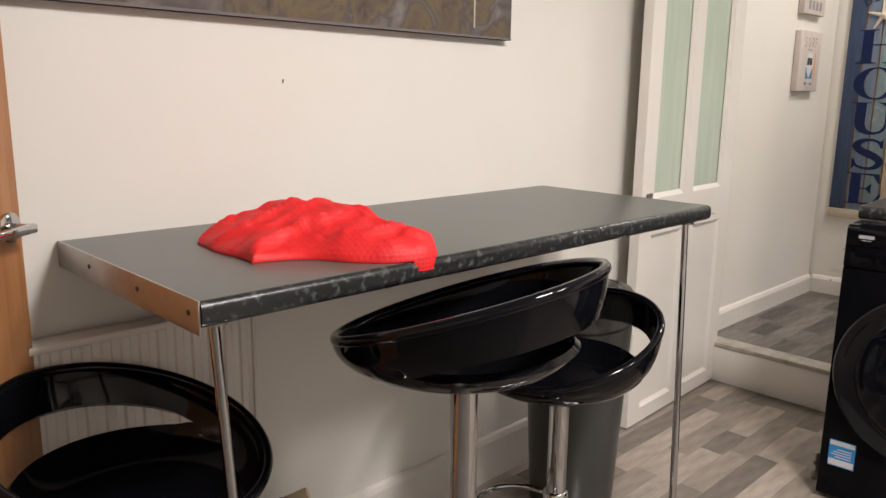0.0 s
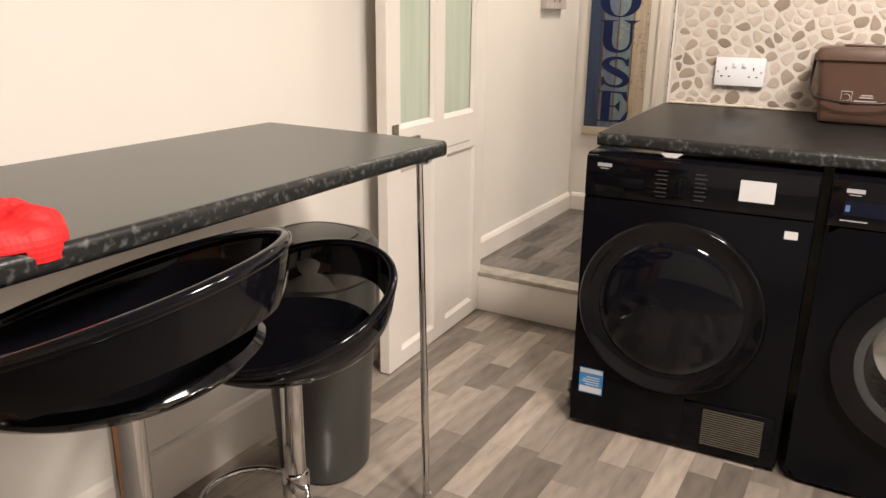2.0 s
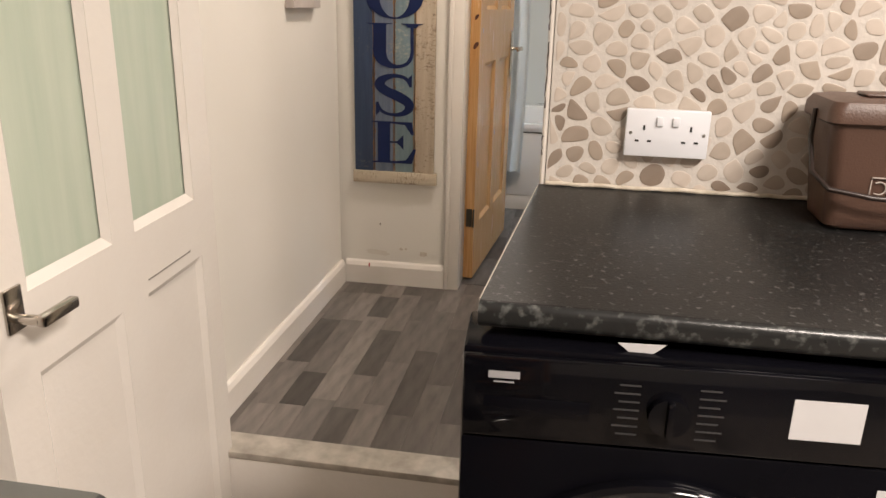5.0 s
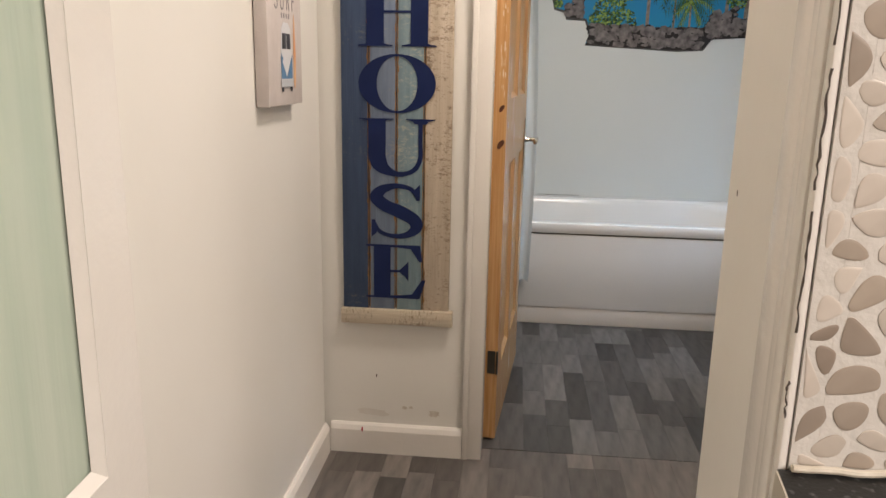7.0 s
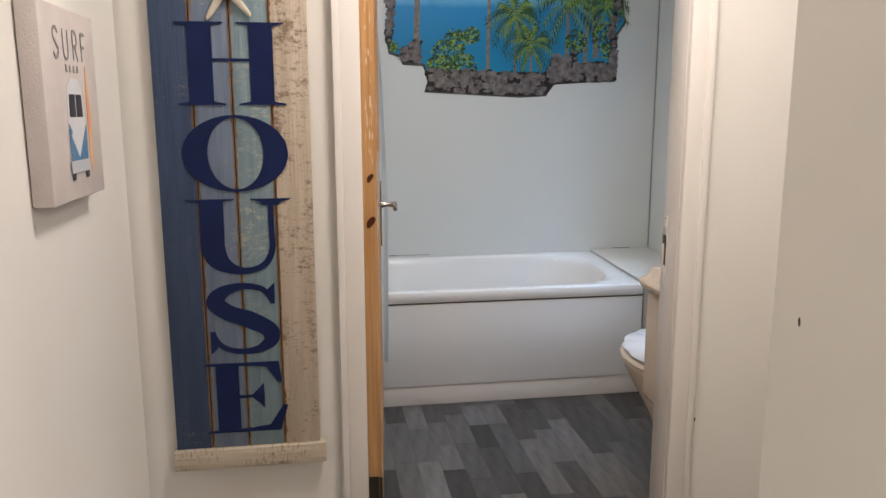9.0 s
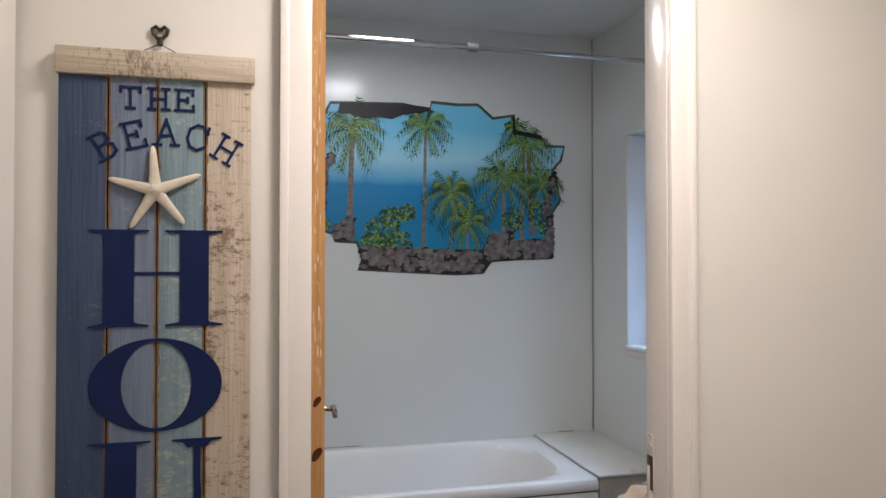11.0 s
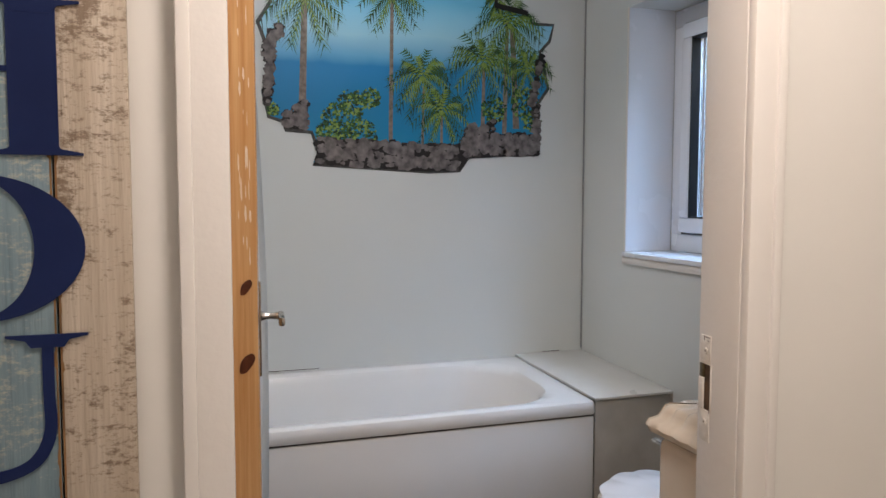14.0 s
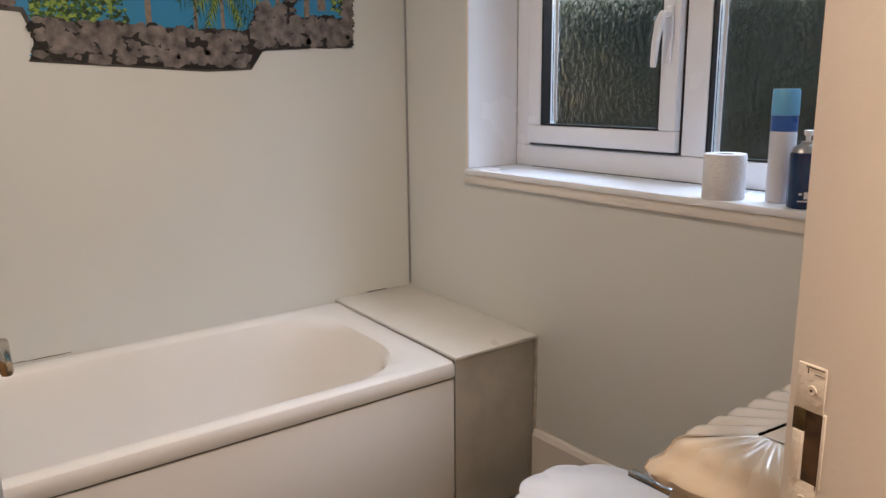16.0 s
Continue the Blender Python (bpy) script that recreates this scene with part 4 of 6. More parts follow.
# ---- the sign ----
sign = thing("beach_sign", "tall sign of four painted planks with navy letters and a starfish", "wall sign", at=(4.2685, 1.270, 0.60))
LBLUE = weathered("pale_blue_wood", (0.22, 0.30, 0.33), (0.15, 0.22, 0.26), (0.36, 0.38, 0.34), 0.63)
GBLUE = weathered("grey_blue_wood", (0.17, 0.215, 0.29), (0.12, 0.155, 0.23), (0.27, 0.26, 0.25), 0.66)
CREAMP = weathered("weathered_cream_wood", (0.56, 0.48, 0.38), (0.45, 0.37, 0.28), (0.22, 0.16, 0.11), 0.60)
CREAMB = weathered("weathered_cream_bar", (0.60, 0.53, 0.42), (0.47, 0.39, 0.29), (0.26, 0.20, 0.14), 0.60, along="y")
WORN = mat("bare_wood_edge", (0.30, 0.16, 0.06), 0.7, (0.15, 0.08, 0.03), scale=30)
for i, m in enumerate((SLATE, GBLUE, LBLUE, CREAMP)):
    u0 = -0.155 + 0.0775 * i
    bm = bmesh.new()
    box(bm, -0.016, -(u0 + 0.0765), 0.038, -0.001, -(u0 + 0.001), 1.203, bevel=0.002)
    part("plank", bm, m, sign, ("slate blue plank", "grey-blue plank", "pale blue plank", "cream plank")[i], smooth=True)
    if i:
        for s in (-0.0035, 0.0015):
            boxed("worn_edge", [(-0.0166, -(u0 + s + 0.002), 0.04, -0.0158, -(u0 + s), 1.20)], WORN, sign)
# Thin dark sheet behind the planks; the shade between them is its colour.
boxed("back_batten", [(-0.0009, -0.15, 0.05, 0.0, 0.15, 1.19)], mat("plank_gap_shade", (0.03, 0.02, 0.015), 0.8), sign)
boxed("bottom_bar", [(-0.026, -0.166, -0.008, -0.0005, 0.160, 0.0375)], CREAMB, sign, "cream bar", bevel=0.0025)
boxed("top_bar", [(-0.026, -0.160, 1.198, -0.0005, 0.158, 1.243)], CREAMB, sign, "cream bar", bevel=0.0025)


def curve(pts, n=8):
    """A smooth line through points (u, v, width)."""
    out = []
    P = [pts[0]] + list(pts) + [pts[-1]]
    for i in range(1, len(P) - 2):
        for k in range(n):
            t = k / n
            out.append(tuple(0.5 * (2 * b + (c - a) * t + (2 * a - 5 * b + 4 * c - d) * t * t + (3 * b - a - 3 * c + d) * t ** 3) for a, b, c, d in zip(P[i - 1], P[i], P[i + 1], P[i + 2])))
    out.append(tuple(pts[-1]))
    return out


def ribbon(bm, pts, place, depth, closed=False):
    n = len(pts)
    rows = []
    for i, (u, v, w) in enumerate(pts):
        a, b = (pts[i - 1], pts[(i + 1) % n]) if closed else (pts[max(i - 1, 0)], pts[min(i + 1, n - 1)])
        d = Vector((b[0] - a[0], b[1] - a[1])).normalized()
        p, q = (u - d.y * w / 2, v + d.x * w / 2), (u + d.y * w / 2, v - d.x * w / 2)
        rows.append([bm.verts.new(place(*p, 0)), bm.verts.new(place(*p, depth)), bm.verts.new(place(*q, depth)), bm.verts.new(place(*q, 0))])
    for i in range(n if closed else n - 1):
        A, B = rows[i], rows[(i + 1) % n]
        for k in range(3):
            bm.faces.new((A[k], B[k], B[k + 1], A[k + 1]))
    if not closed:
        bm.faces.new(rows[0])
        bm.faces.new(rows[-1][::-1])


def tri_serif(u, v, w, h, s):
    """A bracketed serif: flat edge at v, tapering towards the stem."""
    return [(u - w / 2, v), (u + w / 2, v), (u + w / 2, v + s * h * 0.18), (u + w * 0.27, v + s * h * 0.45), (u + w * 0.2, v + s * h), (u - w * 0.2, v + s * h), (u - w * 0.27, v + s * h * 0.45), (u - w / 2, v + s * h * 0.18)]


def big_letter(ch, cu, z0, w, h):
    bm = bmesh.new()
    pl = lambda u, v, d: Vector((-0.0165 - d, -(cu + u * w), z0 + v * h))
    D = 0.0018
    if ch == "H":
        for s in (-0.28, 0.28):
            prism(bm, [(s - 0.11, 0.02), (s + 0.11, 0.02), (s + 0.11, 0.98), (s - 0.11, 0.98)], pl, D)
            prism(bm, tri_serif(s, 0.0, 0.44, 0.09, 1), pl, D + 0.0003)
            prism(bm, tri_serif(s, 1.0, 0.44, 0.09, -1), pl, D + 0.0003)
        prism(bm, [(-0.18, 0.53), (0.18, 0.53), (0.18, 0.565), (-0.18, 0.565)], pl, D - 0.0003)
    elif ch == "O":
        rows = []
        n = 48
        for i in range(n):
            a = 6.28318 * i / n
            rows.append([bm.verts.new(pl(k * math.cos(a), 0.5 + m * math.sin(a), d)) for k, m, d in ((0.5, 0.5, 0), (0.5, 0.5, D), (0.265, 0.465, D), (0.265, 0.465, 0))])
        for i in range(n):
            A, B = rows[i], rows[(i + 1) % n]
            for k in range(3):
                bm.faces.new((A[k], B[k], B[k + 1], A[k + 1]))
    elif ch == "U":
        ribbon(bm, curve([(-0.26, 0.98, 0.23), (-0.26, 0.6, 0.23), (-0.26, 0.35, 0.23), (-0.20, 0.16, 0.20), (-0.05, 0.055, 0.11), (0.10, 0.045, 0.08), (0.24, 0.13, 0.07), (0.31, 0.32, 0.06), (0.31, 0.6, 0.055), (0.31, 0.98, 0.055)]), pl, D)
        prism(bm, tri_serif(-0.27, 1.0, 0.46, 0.07, -1), pl, D + 0.0003)
        prism(bm, tri_serif(0.31, 1.0, 0.38, 0.09, -1), pl, D + 0.0003)
    elif ch == "S":
        ribbon(bm, curve([(0.29, 0.72, 0.03), (0.20, 0.90, 0.07), (0.0, 0.955, 0.09), (-0.20, 0.88, 0.15), (-0.27, 0.74, 0.19), (-0.16, 0.60, 0.20), (0.06, 0.48, 0.22), (0.25, 0.33, 0.19), (0.26, 0.17, 0.15), (0.12, 0.055, 0.10), (-0.08, 0.045, 0.07), (-0.24, 0.13, 0.06), (-0.31, 0.31, 0.03)]), pl, D)
        prism(bm, [(0.27, 0.70), (0.32, 0.70), (0.32, 0.99), (0.25, 0.90)], pl, D + 0.0003)
        prism(bm, [(-0.34, 0.01), (-0.27, 0.10), (-0.29, 0.33), (-0.34, 0.33)], pl, D + 0.0003)
    elif ch == "E":
        prism(bm, [(-0.31, 0.02), (-0.08, 0.02), (-0.08, 0.98), (-0.31, 0.98)], pl, D)
        prism(bm, [(-0.42, 0.0), (0.33, 0.0), (0.41, 0.36), (0.36, 0.36), (0.22, 0.08), (0.02, 0.05), (-0.42, 0.03)], pl, D + 0.0003)
        prism(bm, [(-0.42, 1.0), (0.33, 1.0), (0.36, 0.70), (0.32, 0.70), (0.20, 0.93), (0.02, 0.955), (-0.42, 0.97)], pl, D + 0.0003)
        prism(bm, [(-0.1, 0.49), (0.05, 0.495), (0.13, 0.40), (0.17, 0.33), (0.17, 0.70), (0.13, 0.64), (0.05, 0.535), (-0.1, 0.53)], pl, D - 0.0003)
    bmesh.ops.recalc_face_normals(bm, faces=bm.faces)
    return part("letter", bm, NAVY, sign)


for ch, zt, zb, w in (("H", 1.541, 1.378, 0.214), ("O", 1.358, 1.201, 0.212), ("U", 1.186, 1.027, 0.212), ("S", 1.007, 0.850, 0.208), ("E", 0.830, 0.672, 0.208)):
    big_letter(ch, 0.001, zb - 0.60, w, zt - zb)

STROKES = {"T": [[(0, 0), (0, 1)], [(-0.42, 1), (0.42, 1)], [(-0.18, 0), (0.18, 0)], [(-0.42, 1), (-0.42, 0.78)], [(0.42, 1), (0.42, 0.78)]],
           "H": [[(-0.3, 0), (-0.3, 1)], [(0.3, 0), (0.3, 1)], [(-0.3, 0.5), (0.3, 0.5)], [(-0.45, 0), (-0.15, 0)], [(0.15, 0), (0.45, 0)], [(-0.45, 1), (-0.15, 1)], [(0.15, 1), (0.45, 1)]],
           "E": [[(-0.28, 0), (-0.28, 1)], [(-0.42, 1), (0.36, 1)], [(-0.42, 0), (0.38, 0)], [(-0.28, 0.52), (0.12, 0.52)], [(0.36, 1), (0.36, 0.78)], [(0.38, 0), (0.38, 0.24)], [(0.12, 0.62), (0.12, 0.42)]],
           "B": [[(-0.25, 0), (-0.25, 1)], [(-0.4, 1), (0.1, 1), (0.28, 0.88), (0.28, 0.65), (0.1, 0.53), (-0.25, 0.53)], [(0.1, 0.53), (0.34, 0.40), (0.34, 0.12), (0.12, 0), (-0.4, 0)]],
           "A": [[(-0.36, 0), (0, 1), (0.36, 0)], [(-0.22, 0.36), (0.22, 0.36)], [(-0.5, 0), (-0.2, 0)], [(0.2, 0), (0.5, 0)]],
           "C": [[(0.36, 0.72), (0.36, 0.98)], [(0.36, 0.76), (0.15, 0.97), (-0.12, 0.97), (-0.36, 0.75), (-0.38, 0.35), (-0.2, 0.06), (0.1, 0.0), (0.36, 0.18)]]}


def small_letter(ch, u, v, size, turn, parent, material, w0=0.0165, wide=0.9, thick=0.0045, D=0.0014, facing=None):
    bm = bmesh.new()
    c, s = math.cos(radians(turn)), math.sin(radians(turn))

    def pl(a, b, d):
        a, b = a * size * wide, b * size
        return Vector((-w0 - d, -(u + a * c - b * s), v + a * s + b * c))
    k = 0
    for st in STROKES[ch]:
        for (a, b), (e, f) in zip(st, st[1:]):
            k += 1
            L = math.hypot((e - a) * wide, f - b)
            nx, nz = -(f - b) / L * thick / size / 2 / wide, (e - a) * wide / L * thick / size / 2
            ex, ez = (e - a) / L * thick / size / 2, (f - b) / L * thick / size / 2
            prism(bm, [(a - ex + nx, b - ez + nz), (a - ex - nx, b - ez - nz), (e + ex - nx, f + ez - nz), (e + ex + nx, f + ez + nz)], pl, D + 0.00008 * k)
    bmesh.ops.recalc_face_normals(bm, faces=bm.faces)
    return part("letter", bm, material, parent)


for ch, u in zip("THE", (-0.043, 0.002, 0.044)):
    small_letter(ch, u, 1.746 - 0.60, 0.035, 0, sign, NAVY, wide=1.05)
for k, ch in enumerate("BEACH"):
    a = (k - 2) * 15.0
    R = 0.175
    small_letter(ch, 0.014 + R * math.sin(radians(a)), 1.686 - 0.60 - R + R * math.cos(radians(a)), 0.043, -a, sign, NAVY, wide=0.95)
rnd = random.Random(5)
for k in range(3):
    bm = bmesh.new()
    u0 = -0.0775 + 0.0775 * k
    for i in range(46):
        z, L, w = rnd.uniform(0.06, 1.15), rnd.uniform(0.006, 0.035), rnd.uniform(0.0008, 0.0035)
        s = rnd.choice((-1, 1))
        a = u0 + s * 0.0032
        vs = [bm.verts.new((-0.01625 - 0.00002 * (i % 9), -q, y)) for q, y in ((a, z), (a + s * w, z + L * 0.3), (a + s * w * 0.7, z + L * 0.7), (a, z + L))]
        bm.faces.new(vs)
    bmesh.ops.recalc_face_normals(bm, faces=bm.faces)
    part("worn_edge", bm, WORN, sign, "bare brown wood along the plank joint")["kind"] = "stuff"
star = thing("starfish", "cream starfish ornament fixed on the blue planks of the sign", "starfish", at=(4.2520, 1.272, 1.607))
bm = bmesh.new()
for k, L in enumerate((0.076, 0.078, 0.072, 0.074, 0.076)):
    a = radians(94 - 72 * k)
    loops = []
    for t in (0, 0.15, 0.4, 0.7, 0.92, 1.0):
        w = (0.014, 0.0098, 0.0078, 0.0064, 0.0048, 0.0018)[(0, 0.15, 0.4, 0.7, 0.92, 1.0).index(t)]
        c = Vector((-0.004 - 0.006 * (1 - t), -L * t * math.cos(a), L * t * math.sin(a)))
        sd = Vector((0, math.sin(a), math.cos(a)))
        loops.append([c + sd * w * math.cos(q) + Vector((-1, 0, 0)) * w * 0.6 * max(math.sin(q), -0.3) for q in [6.283 * j / 12 for j in range(12)]])
    rings(bm, loops)
bmesh.ops.recalc_face_normals(bm, faces=bm.faces)
part("body", bm, mat("starfish_cream", (0.72, 0.66, 0.54), 0.7, (0.62, 0.55, 0.44), scale=60, bump=0.0015, bscale=400), star, smooth=True)
hook = thing("heart_hook", "small dark metal heart hook with wire holding the sign", "picture hook", at=(4.2685, 1.268, 1.862))
IRON = mat("dark_iron", (0.05, 0.04, 0.03), 0.45, metal=0.7)
bm = bmesh.new()
for s in (-1, 1):
    tube(bm, [(-0.004, 0, 0.004), (-0.004, s * 0.011, 0.016), (-0.004, s * 0.013, 0.024), (-0.004, s * 0.007, 0.029), (-0.004, 0, 0.022)], 0.0032, 10)
tube(bm, [(-0.004, 0, -0.004), (-0.004, 0, 0.010)], 0.005, 10)
part("heart", bm, IRON, hook, smooth=True)
bm = bmesh.new()
tube(bm, [(-0.008, -0.032, -0.0185), (-0.008, 0, -0.002), (-0.008, 0.032, -0.0185)], 0.0009, 6)
part("wire", bm, IRON, hook)

# ---- plaques and canvas ----
CANV = mat("pale_canvas", (0.62, 0.56, 0.53), 0.7, (0.56, 0.50, 0.47), scale=20, bump=0.0008, bscale=300)
GREYP = mat("grey_print", (0.30, 0.28, 0.28), 0.7)


def plaque(z0, h, full):
    p = thing("surf_plaque", "small pale canvas plaque, SURF lettering over a camper van" if full else "small pale canvas plaque above the camper van one", "wall plaque", at=(3.862, 1.486, z0))
    p.scale.x = 0.845
    boxed("canvas", [(-0.145, -0.030, 0.0, 0.145, -0.001, h)], CANV, p, bevel=0.003)

    def fl(name, outs, w, m, dd=0.0006):
        bm = bmesh.new()
        for q in outs:
            prism(bm, q, lambda u, v, d: Vector((u, -0.0305 - w - d, v)), dd)
        bmesh.ops.recalc_face_normals(bm, faces=bm.faces)
        ob = part(name, bm, m, p)
        if name == "van_window":
            ob["kind"] = "stuff"
    bars = []
    if full:
        for i, (ch, u) in enumerate(zip("SURF", (-0.075, -0.025, 0.025, 0.072))):
            bm = bmesh.new()
            pl = lambda a, b, d: Vector((u + a * 0.034, -0.0306 - d, 0.205 + b * 0.042))
            W = 0.11
            C = {"S": [(0.36, 0.84, W), (0.12, 0.99, W), (-0.26, 0.9, W), (-0.3, 0.68, W), (0.0, 0.5, W), (0.32, 0.32, W), (0.26, 0.08, W), (-0.1, 0.0, W), (-0.36, 0.16, W)], "U": [(-0.36, 1, W), (-0.36, 0.35, W), (-0.2, 0.05, W), (0.2, 0.05, W), (0.36, 0.35, W), (0.36, 1, W)],
                 "R": [(-0.3, 1, W), (0.1, 1, W), (0.32, 0.86, W), (0.3, 0.62, W), (0.08, 0.5, W), (-0.3, 0.5, W)], "F": [(-0.3, 1, W), (0.34, 1, W)]}[ch]
            ribbon(bm, curve(C, 5), pl, 0.0006)
            if ch in "RF":
                ribbon(bm, [(-0.3, 0, W), (-0.3, 1, W)], pl, 0.0006)
            if ch == "R":
                ribbon(bm, [(0.0, 0.5, W), (0.36, 0, W)], pl, 0.0006)
            if ch == "F":
                ribbon(bm, [(-0.3, 0.52, W), (0.2, 0.52, W)], pl, 0.0006)
            bmesh.ops.recalc_face_normals(bm, faces=bm.faces)
            part("letter", bm, GREYP, p)
        fl("van_body", [[(-0.045, 0.045), (0.05, 0.045), (0.052, 0.09), (0.04, 0.165), (0.02, 0.178), (-0.02, 0.178), (-0.038, 0.165), (-0.05, 0.09)]], 0, mat("van_white", (0.66, 0.66, 0.68), 0.6))
        fl("van_front", [[(-0.045, 0.05), (-0.048, 0.105), (0.0, 0.06), (0.05, 0.11), (0.047, 0.05)], [(-0.044, 0.112), (-0.03, 0.10), (-0.043, 0.09)]], 0.0008, mat("van_blue", (0.07, 0.17, 0.32), 0.6, (0.12, 0.24, 0.40), scale=80))
        fl("van_window", [[(-0.036, 0.122), (-0.003, 0.122), (-0.003, 0.155), (-0.033, 0.155)], [(0.003, 0.122), (0.036, 0.122), (0.033, 0.155), (0.003, 0.155)], [(-0.047, 0.048), (-0.030, 0.048), (-0.030, 0.030), (-0.045, 0.030)], [(0.030, 0.048), (0.048, 0.048), (0.046, 0.030), (0.030, 0.030)]], 0.0008, mat("van_dark", (0.05, 0.05, 0.06), 0.5))
        fl("bumper", [[(-0.052, 0.040), (0.053, 0.040), (0.055, 0.058), (-0.054, 0.058)]], 0.0016, mat("van_bumper", (0.55, 0.57, 0.60), 0.4))
        fl("surfboard", [[(0.064, 0.05), (0.072, 0.035), (0.082, 0.05), (0.085, 0.11), (0.078, 0.19), (0.072, 0.20), (0.066, 0.15)]], 0, mat("board_orange", (0.70, 0.30, 0.12), 0.5, (0.75, 0.50, 0.28), scale=12))
        for i in range(4):
            bars.append([(-0.035 + 0.02 * i, 0.187), (-0.027 + 0.02 * i, 0.187), (-0.027 + 0.02 * i, 0.197), (-0.035 + 0.02 * i, 0.197)])
        fl("small_text", bars, 0, GREYP)
    else:
        fl("print_marks", [[(-0.09 + 0.05 * i, 0.02), (-0.06 + 0.05 * i, 0.02), (-0.06 + 0.05 * i, 0.06), (-0.09 + 0.05 * i, 0.06)] for i in range(4)], 0, GREYP)
    return p


plaque(1.236, 0.278, True)
plaque(1.590, 0.272, False)

PIC = bpy.data.materials.new("abstract_painting")
PIC.use_nodes = True
pn, plk = PIC.node_tree.nodes, PIC.node_tree.links
ptc, pno, prm, pmu = pn.new("ShaderNodeTexCoord"), pn.new("ShaderNodeTexNoise"), pn.new("ShaderNodeValToRGB"), pn.new("ShaderNodeBump")
pno.inputs["Scale"].default_value, pno.inputs["Detail"].default_value, pno.inputs["Distortion"].default_value = 9, 10, 1.0
plk.new(ptc.outputs["Object"], pno.inputs["Vector"])
plk.new(pno.outputs[0], prm.inputs[0])
r = prm.color_ramp
r.elements[0].position, r.elements[1].position = 0.32, 0.70
r.elements[0].color, r.elements[1].color = (0.06, 0.04, 0.035, 1), (0.24, 0.21, 0.19, 1)
for p, c in ((0.42, (0.13, 0.10, 0.08, 1)), (0.50, (0.17, 0.13, 0.07, 1)), (0.55, (0.10, 0.085, 0.08, 1))):
    r.elements.new(p).color = c
plk.new(prm.outputs[0], pn["Principled BSDF"].inputs["Base Color"])
pmu.inputs["Distance"].default_value = 0.004
plk.new(pno.outputs[0], pmu.inputs["Height"])
plk.new(pmu.outputs[0], pn["Principled BSDF"].inputs["Normal"])
pn["Principled BSDF"].inputs["Roughness"].default_value = 0.55
paint = thing("canvas_painting", "abstract grey-brown textured canvas painting above the bar", "painting", at=(0.33, 1.4815, 1.348))
boxed("canvas", [(0.0, -0.026, 0.0, 1.355, -0.0005, 0.62)], PIC, paint, bevel=0.003)
boxed("drip", [(1.20, -0.0285, 0.025, 1.204, -0.026, 0.40)], mat("white_drip", (0.6, 0.58, 0.55), 0.5), paint)
boxed("canvas_edge", [(0.0, -0.0262, 0.0, 1.355, -0.001, 0.006)], mat("canvas_side", (0.18, 0.16, 0.16), 0.7), paint)

# ---- breakfast bar ----
SPECK = mat("speckled_edge", (0.030, 0.032, 0.032), 0.3, (0.040, 0.042, 0.042), scale=20, bump=0.0006, bscale=80)
sp = SPECK.node_tree
b0 = sp.nodes["Principled BSDF"]
vo, ct, mx, nz = sp.nodes.new("ShaderNodeTexNoise"), sp.nodes.new("ShaderNodeTexCoord"), sp.nodes.new("ShaderNodeValToRGB"), sp.nodes.new("ShaderNodeTexNoise")
vo.inputs["Scale"].default_value, vo.inputs["Detail"].default_value = 75, 2
sp.links.new(ct.outputs["Object"], vo.inputs["Vector"])
sp.links.new(vo.outputs[0], mx.inputs[0])
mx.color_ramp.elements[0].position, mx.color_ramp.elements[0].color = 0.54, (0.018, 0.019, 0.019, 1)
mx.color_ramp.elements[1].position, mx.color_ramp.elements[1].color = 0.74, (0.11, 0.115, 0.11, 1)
sp.links.new(mx.outputs[0], b0.inputs["Base Color"])


def worktop(name, label, at, w, d, t, m, left_strip, turn=None):
    """A laminated top with a rounded front edge; x along it, y to the front as minus."""
    e = thing(name, label, "worktop", at=at)
    if turn:
        e.matrix_world = turn
    bm = bmesh.new()
    r = t * 0.32
    prof = [(0, 0), (0, -t), (-d + r, -t)] + [(-d + r - r * math.sin(a), -t + r - r * math.cos(a)) for a in [radians(18 * k) for k in range(1, 6)]] + [(-d + r - r * math.cos(a), -r + r * math.sin(a)) for a in [radians(18 * k) for k in range(0, 6)]]
    rings(bm, [[(x, y, z) for y, z in prof] for x in (0, w)])
    bmesh.ops.recalc_face_normals(bm, faces=bm.faces)
    if not left_strip:
        for v in bm.verts:
            if v.co.x < 0.001:
                v.co.x += 0.038 + 0.048 * v.co.y / d
    o = part("board", bm, m, e, smooth=True)
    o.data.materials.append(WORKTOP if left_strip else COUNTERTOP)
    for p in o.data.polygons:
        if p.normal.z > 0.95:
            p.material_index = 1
    return e


COUNTERTOP = mat("speckled_dark_laminate", (0.012, 0.012, 0.012), 0.34, (0.10, 0.10, 0.098), scale=95, detail=2, bump=0.0003, bscale=200, spec=0.35)
for n in COUNTERTOP.node_tree.nodes:
    if n.type == "VALTORGB":
        n.color_ramp.elements[0].position, n.color_ramp.elements[1].position = 0.60, 0.76


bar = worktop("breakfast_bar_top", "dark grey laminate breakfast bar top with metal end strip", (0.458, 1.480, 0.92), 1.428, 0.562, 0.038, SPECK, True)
bm = bmesh.new()
box(bm, -0.004, -0.558, -0.0475, -0.0003, -0.002, 0.0015, bevel=0.001)
part("end_strip", bm, mat("brushed_aluminium", (0.50, 0.46, 0.42), 0.35, (0.42, 0.39, 0.36), metal=0.9, scale=20), bar, "aluminium end strip", smooth=True)
for y in (-0.53, -0.36, -0.16):
    bm = bmesh.new()
    tube(bm, [(-0.0042, y, -0.02), (-0.0056, y, -0.02)], 0.004, 10)
    part("screw", bm, mat("screw_dark", (0.10, 0.09, 0.08), 0.4, metal=0.8), bar, smooth=True)


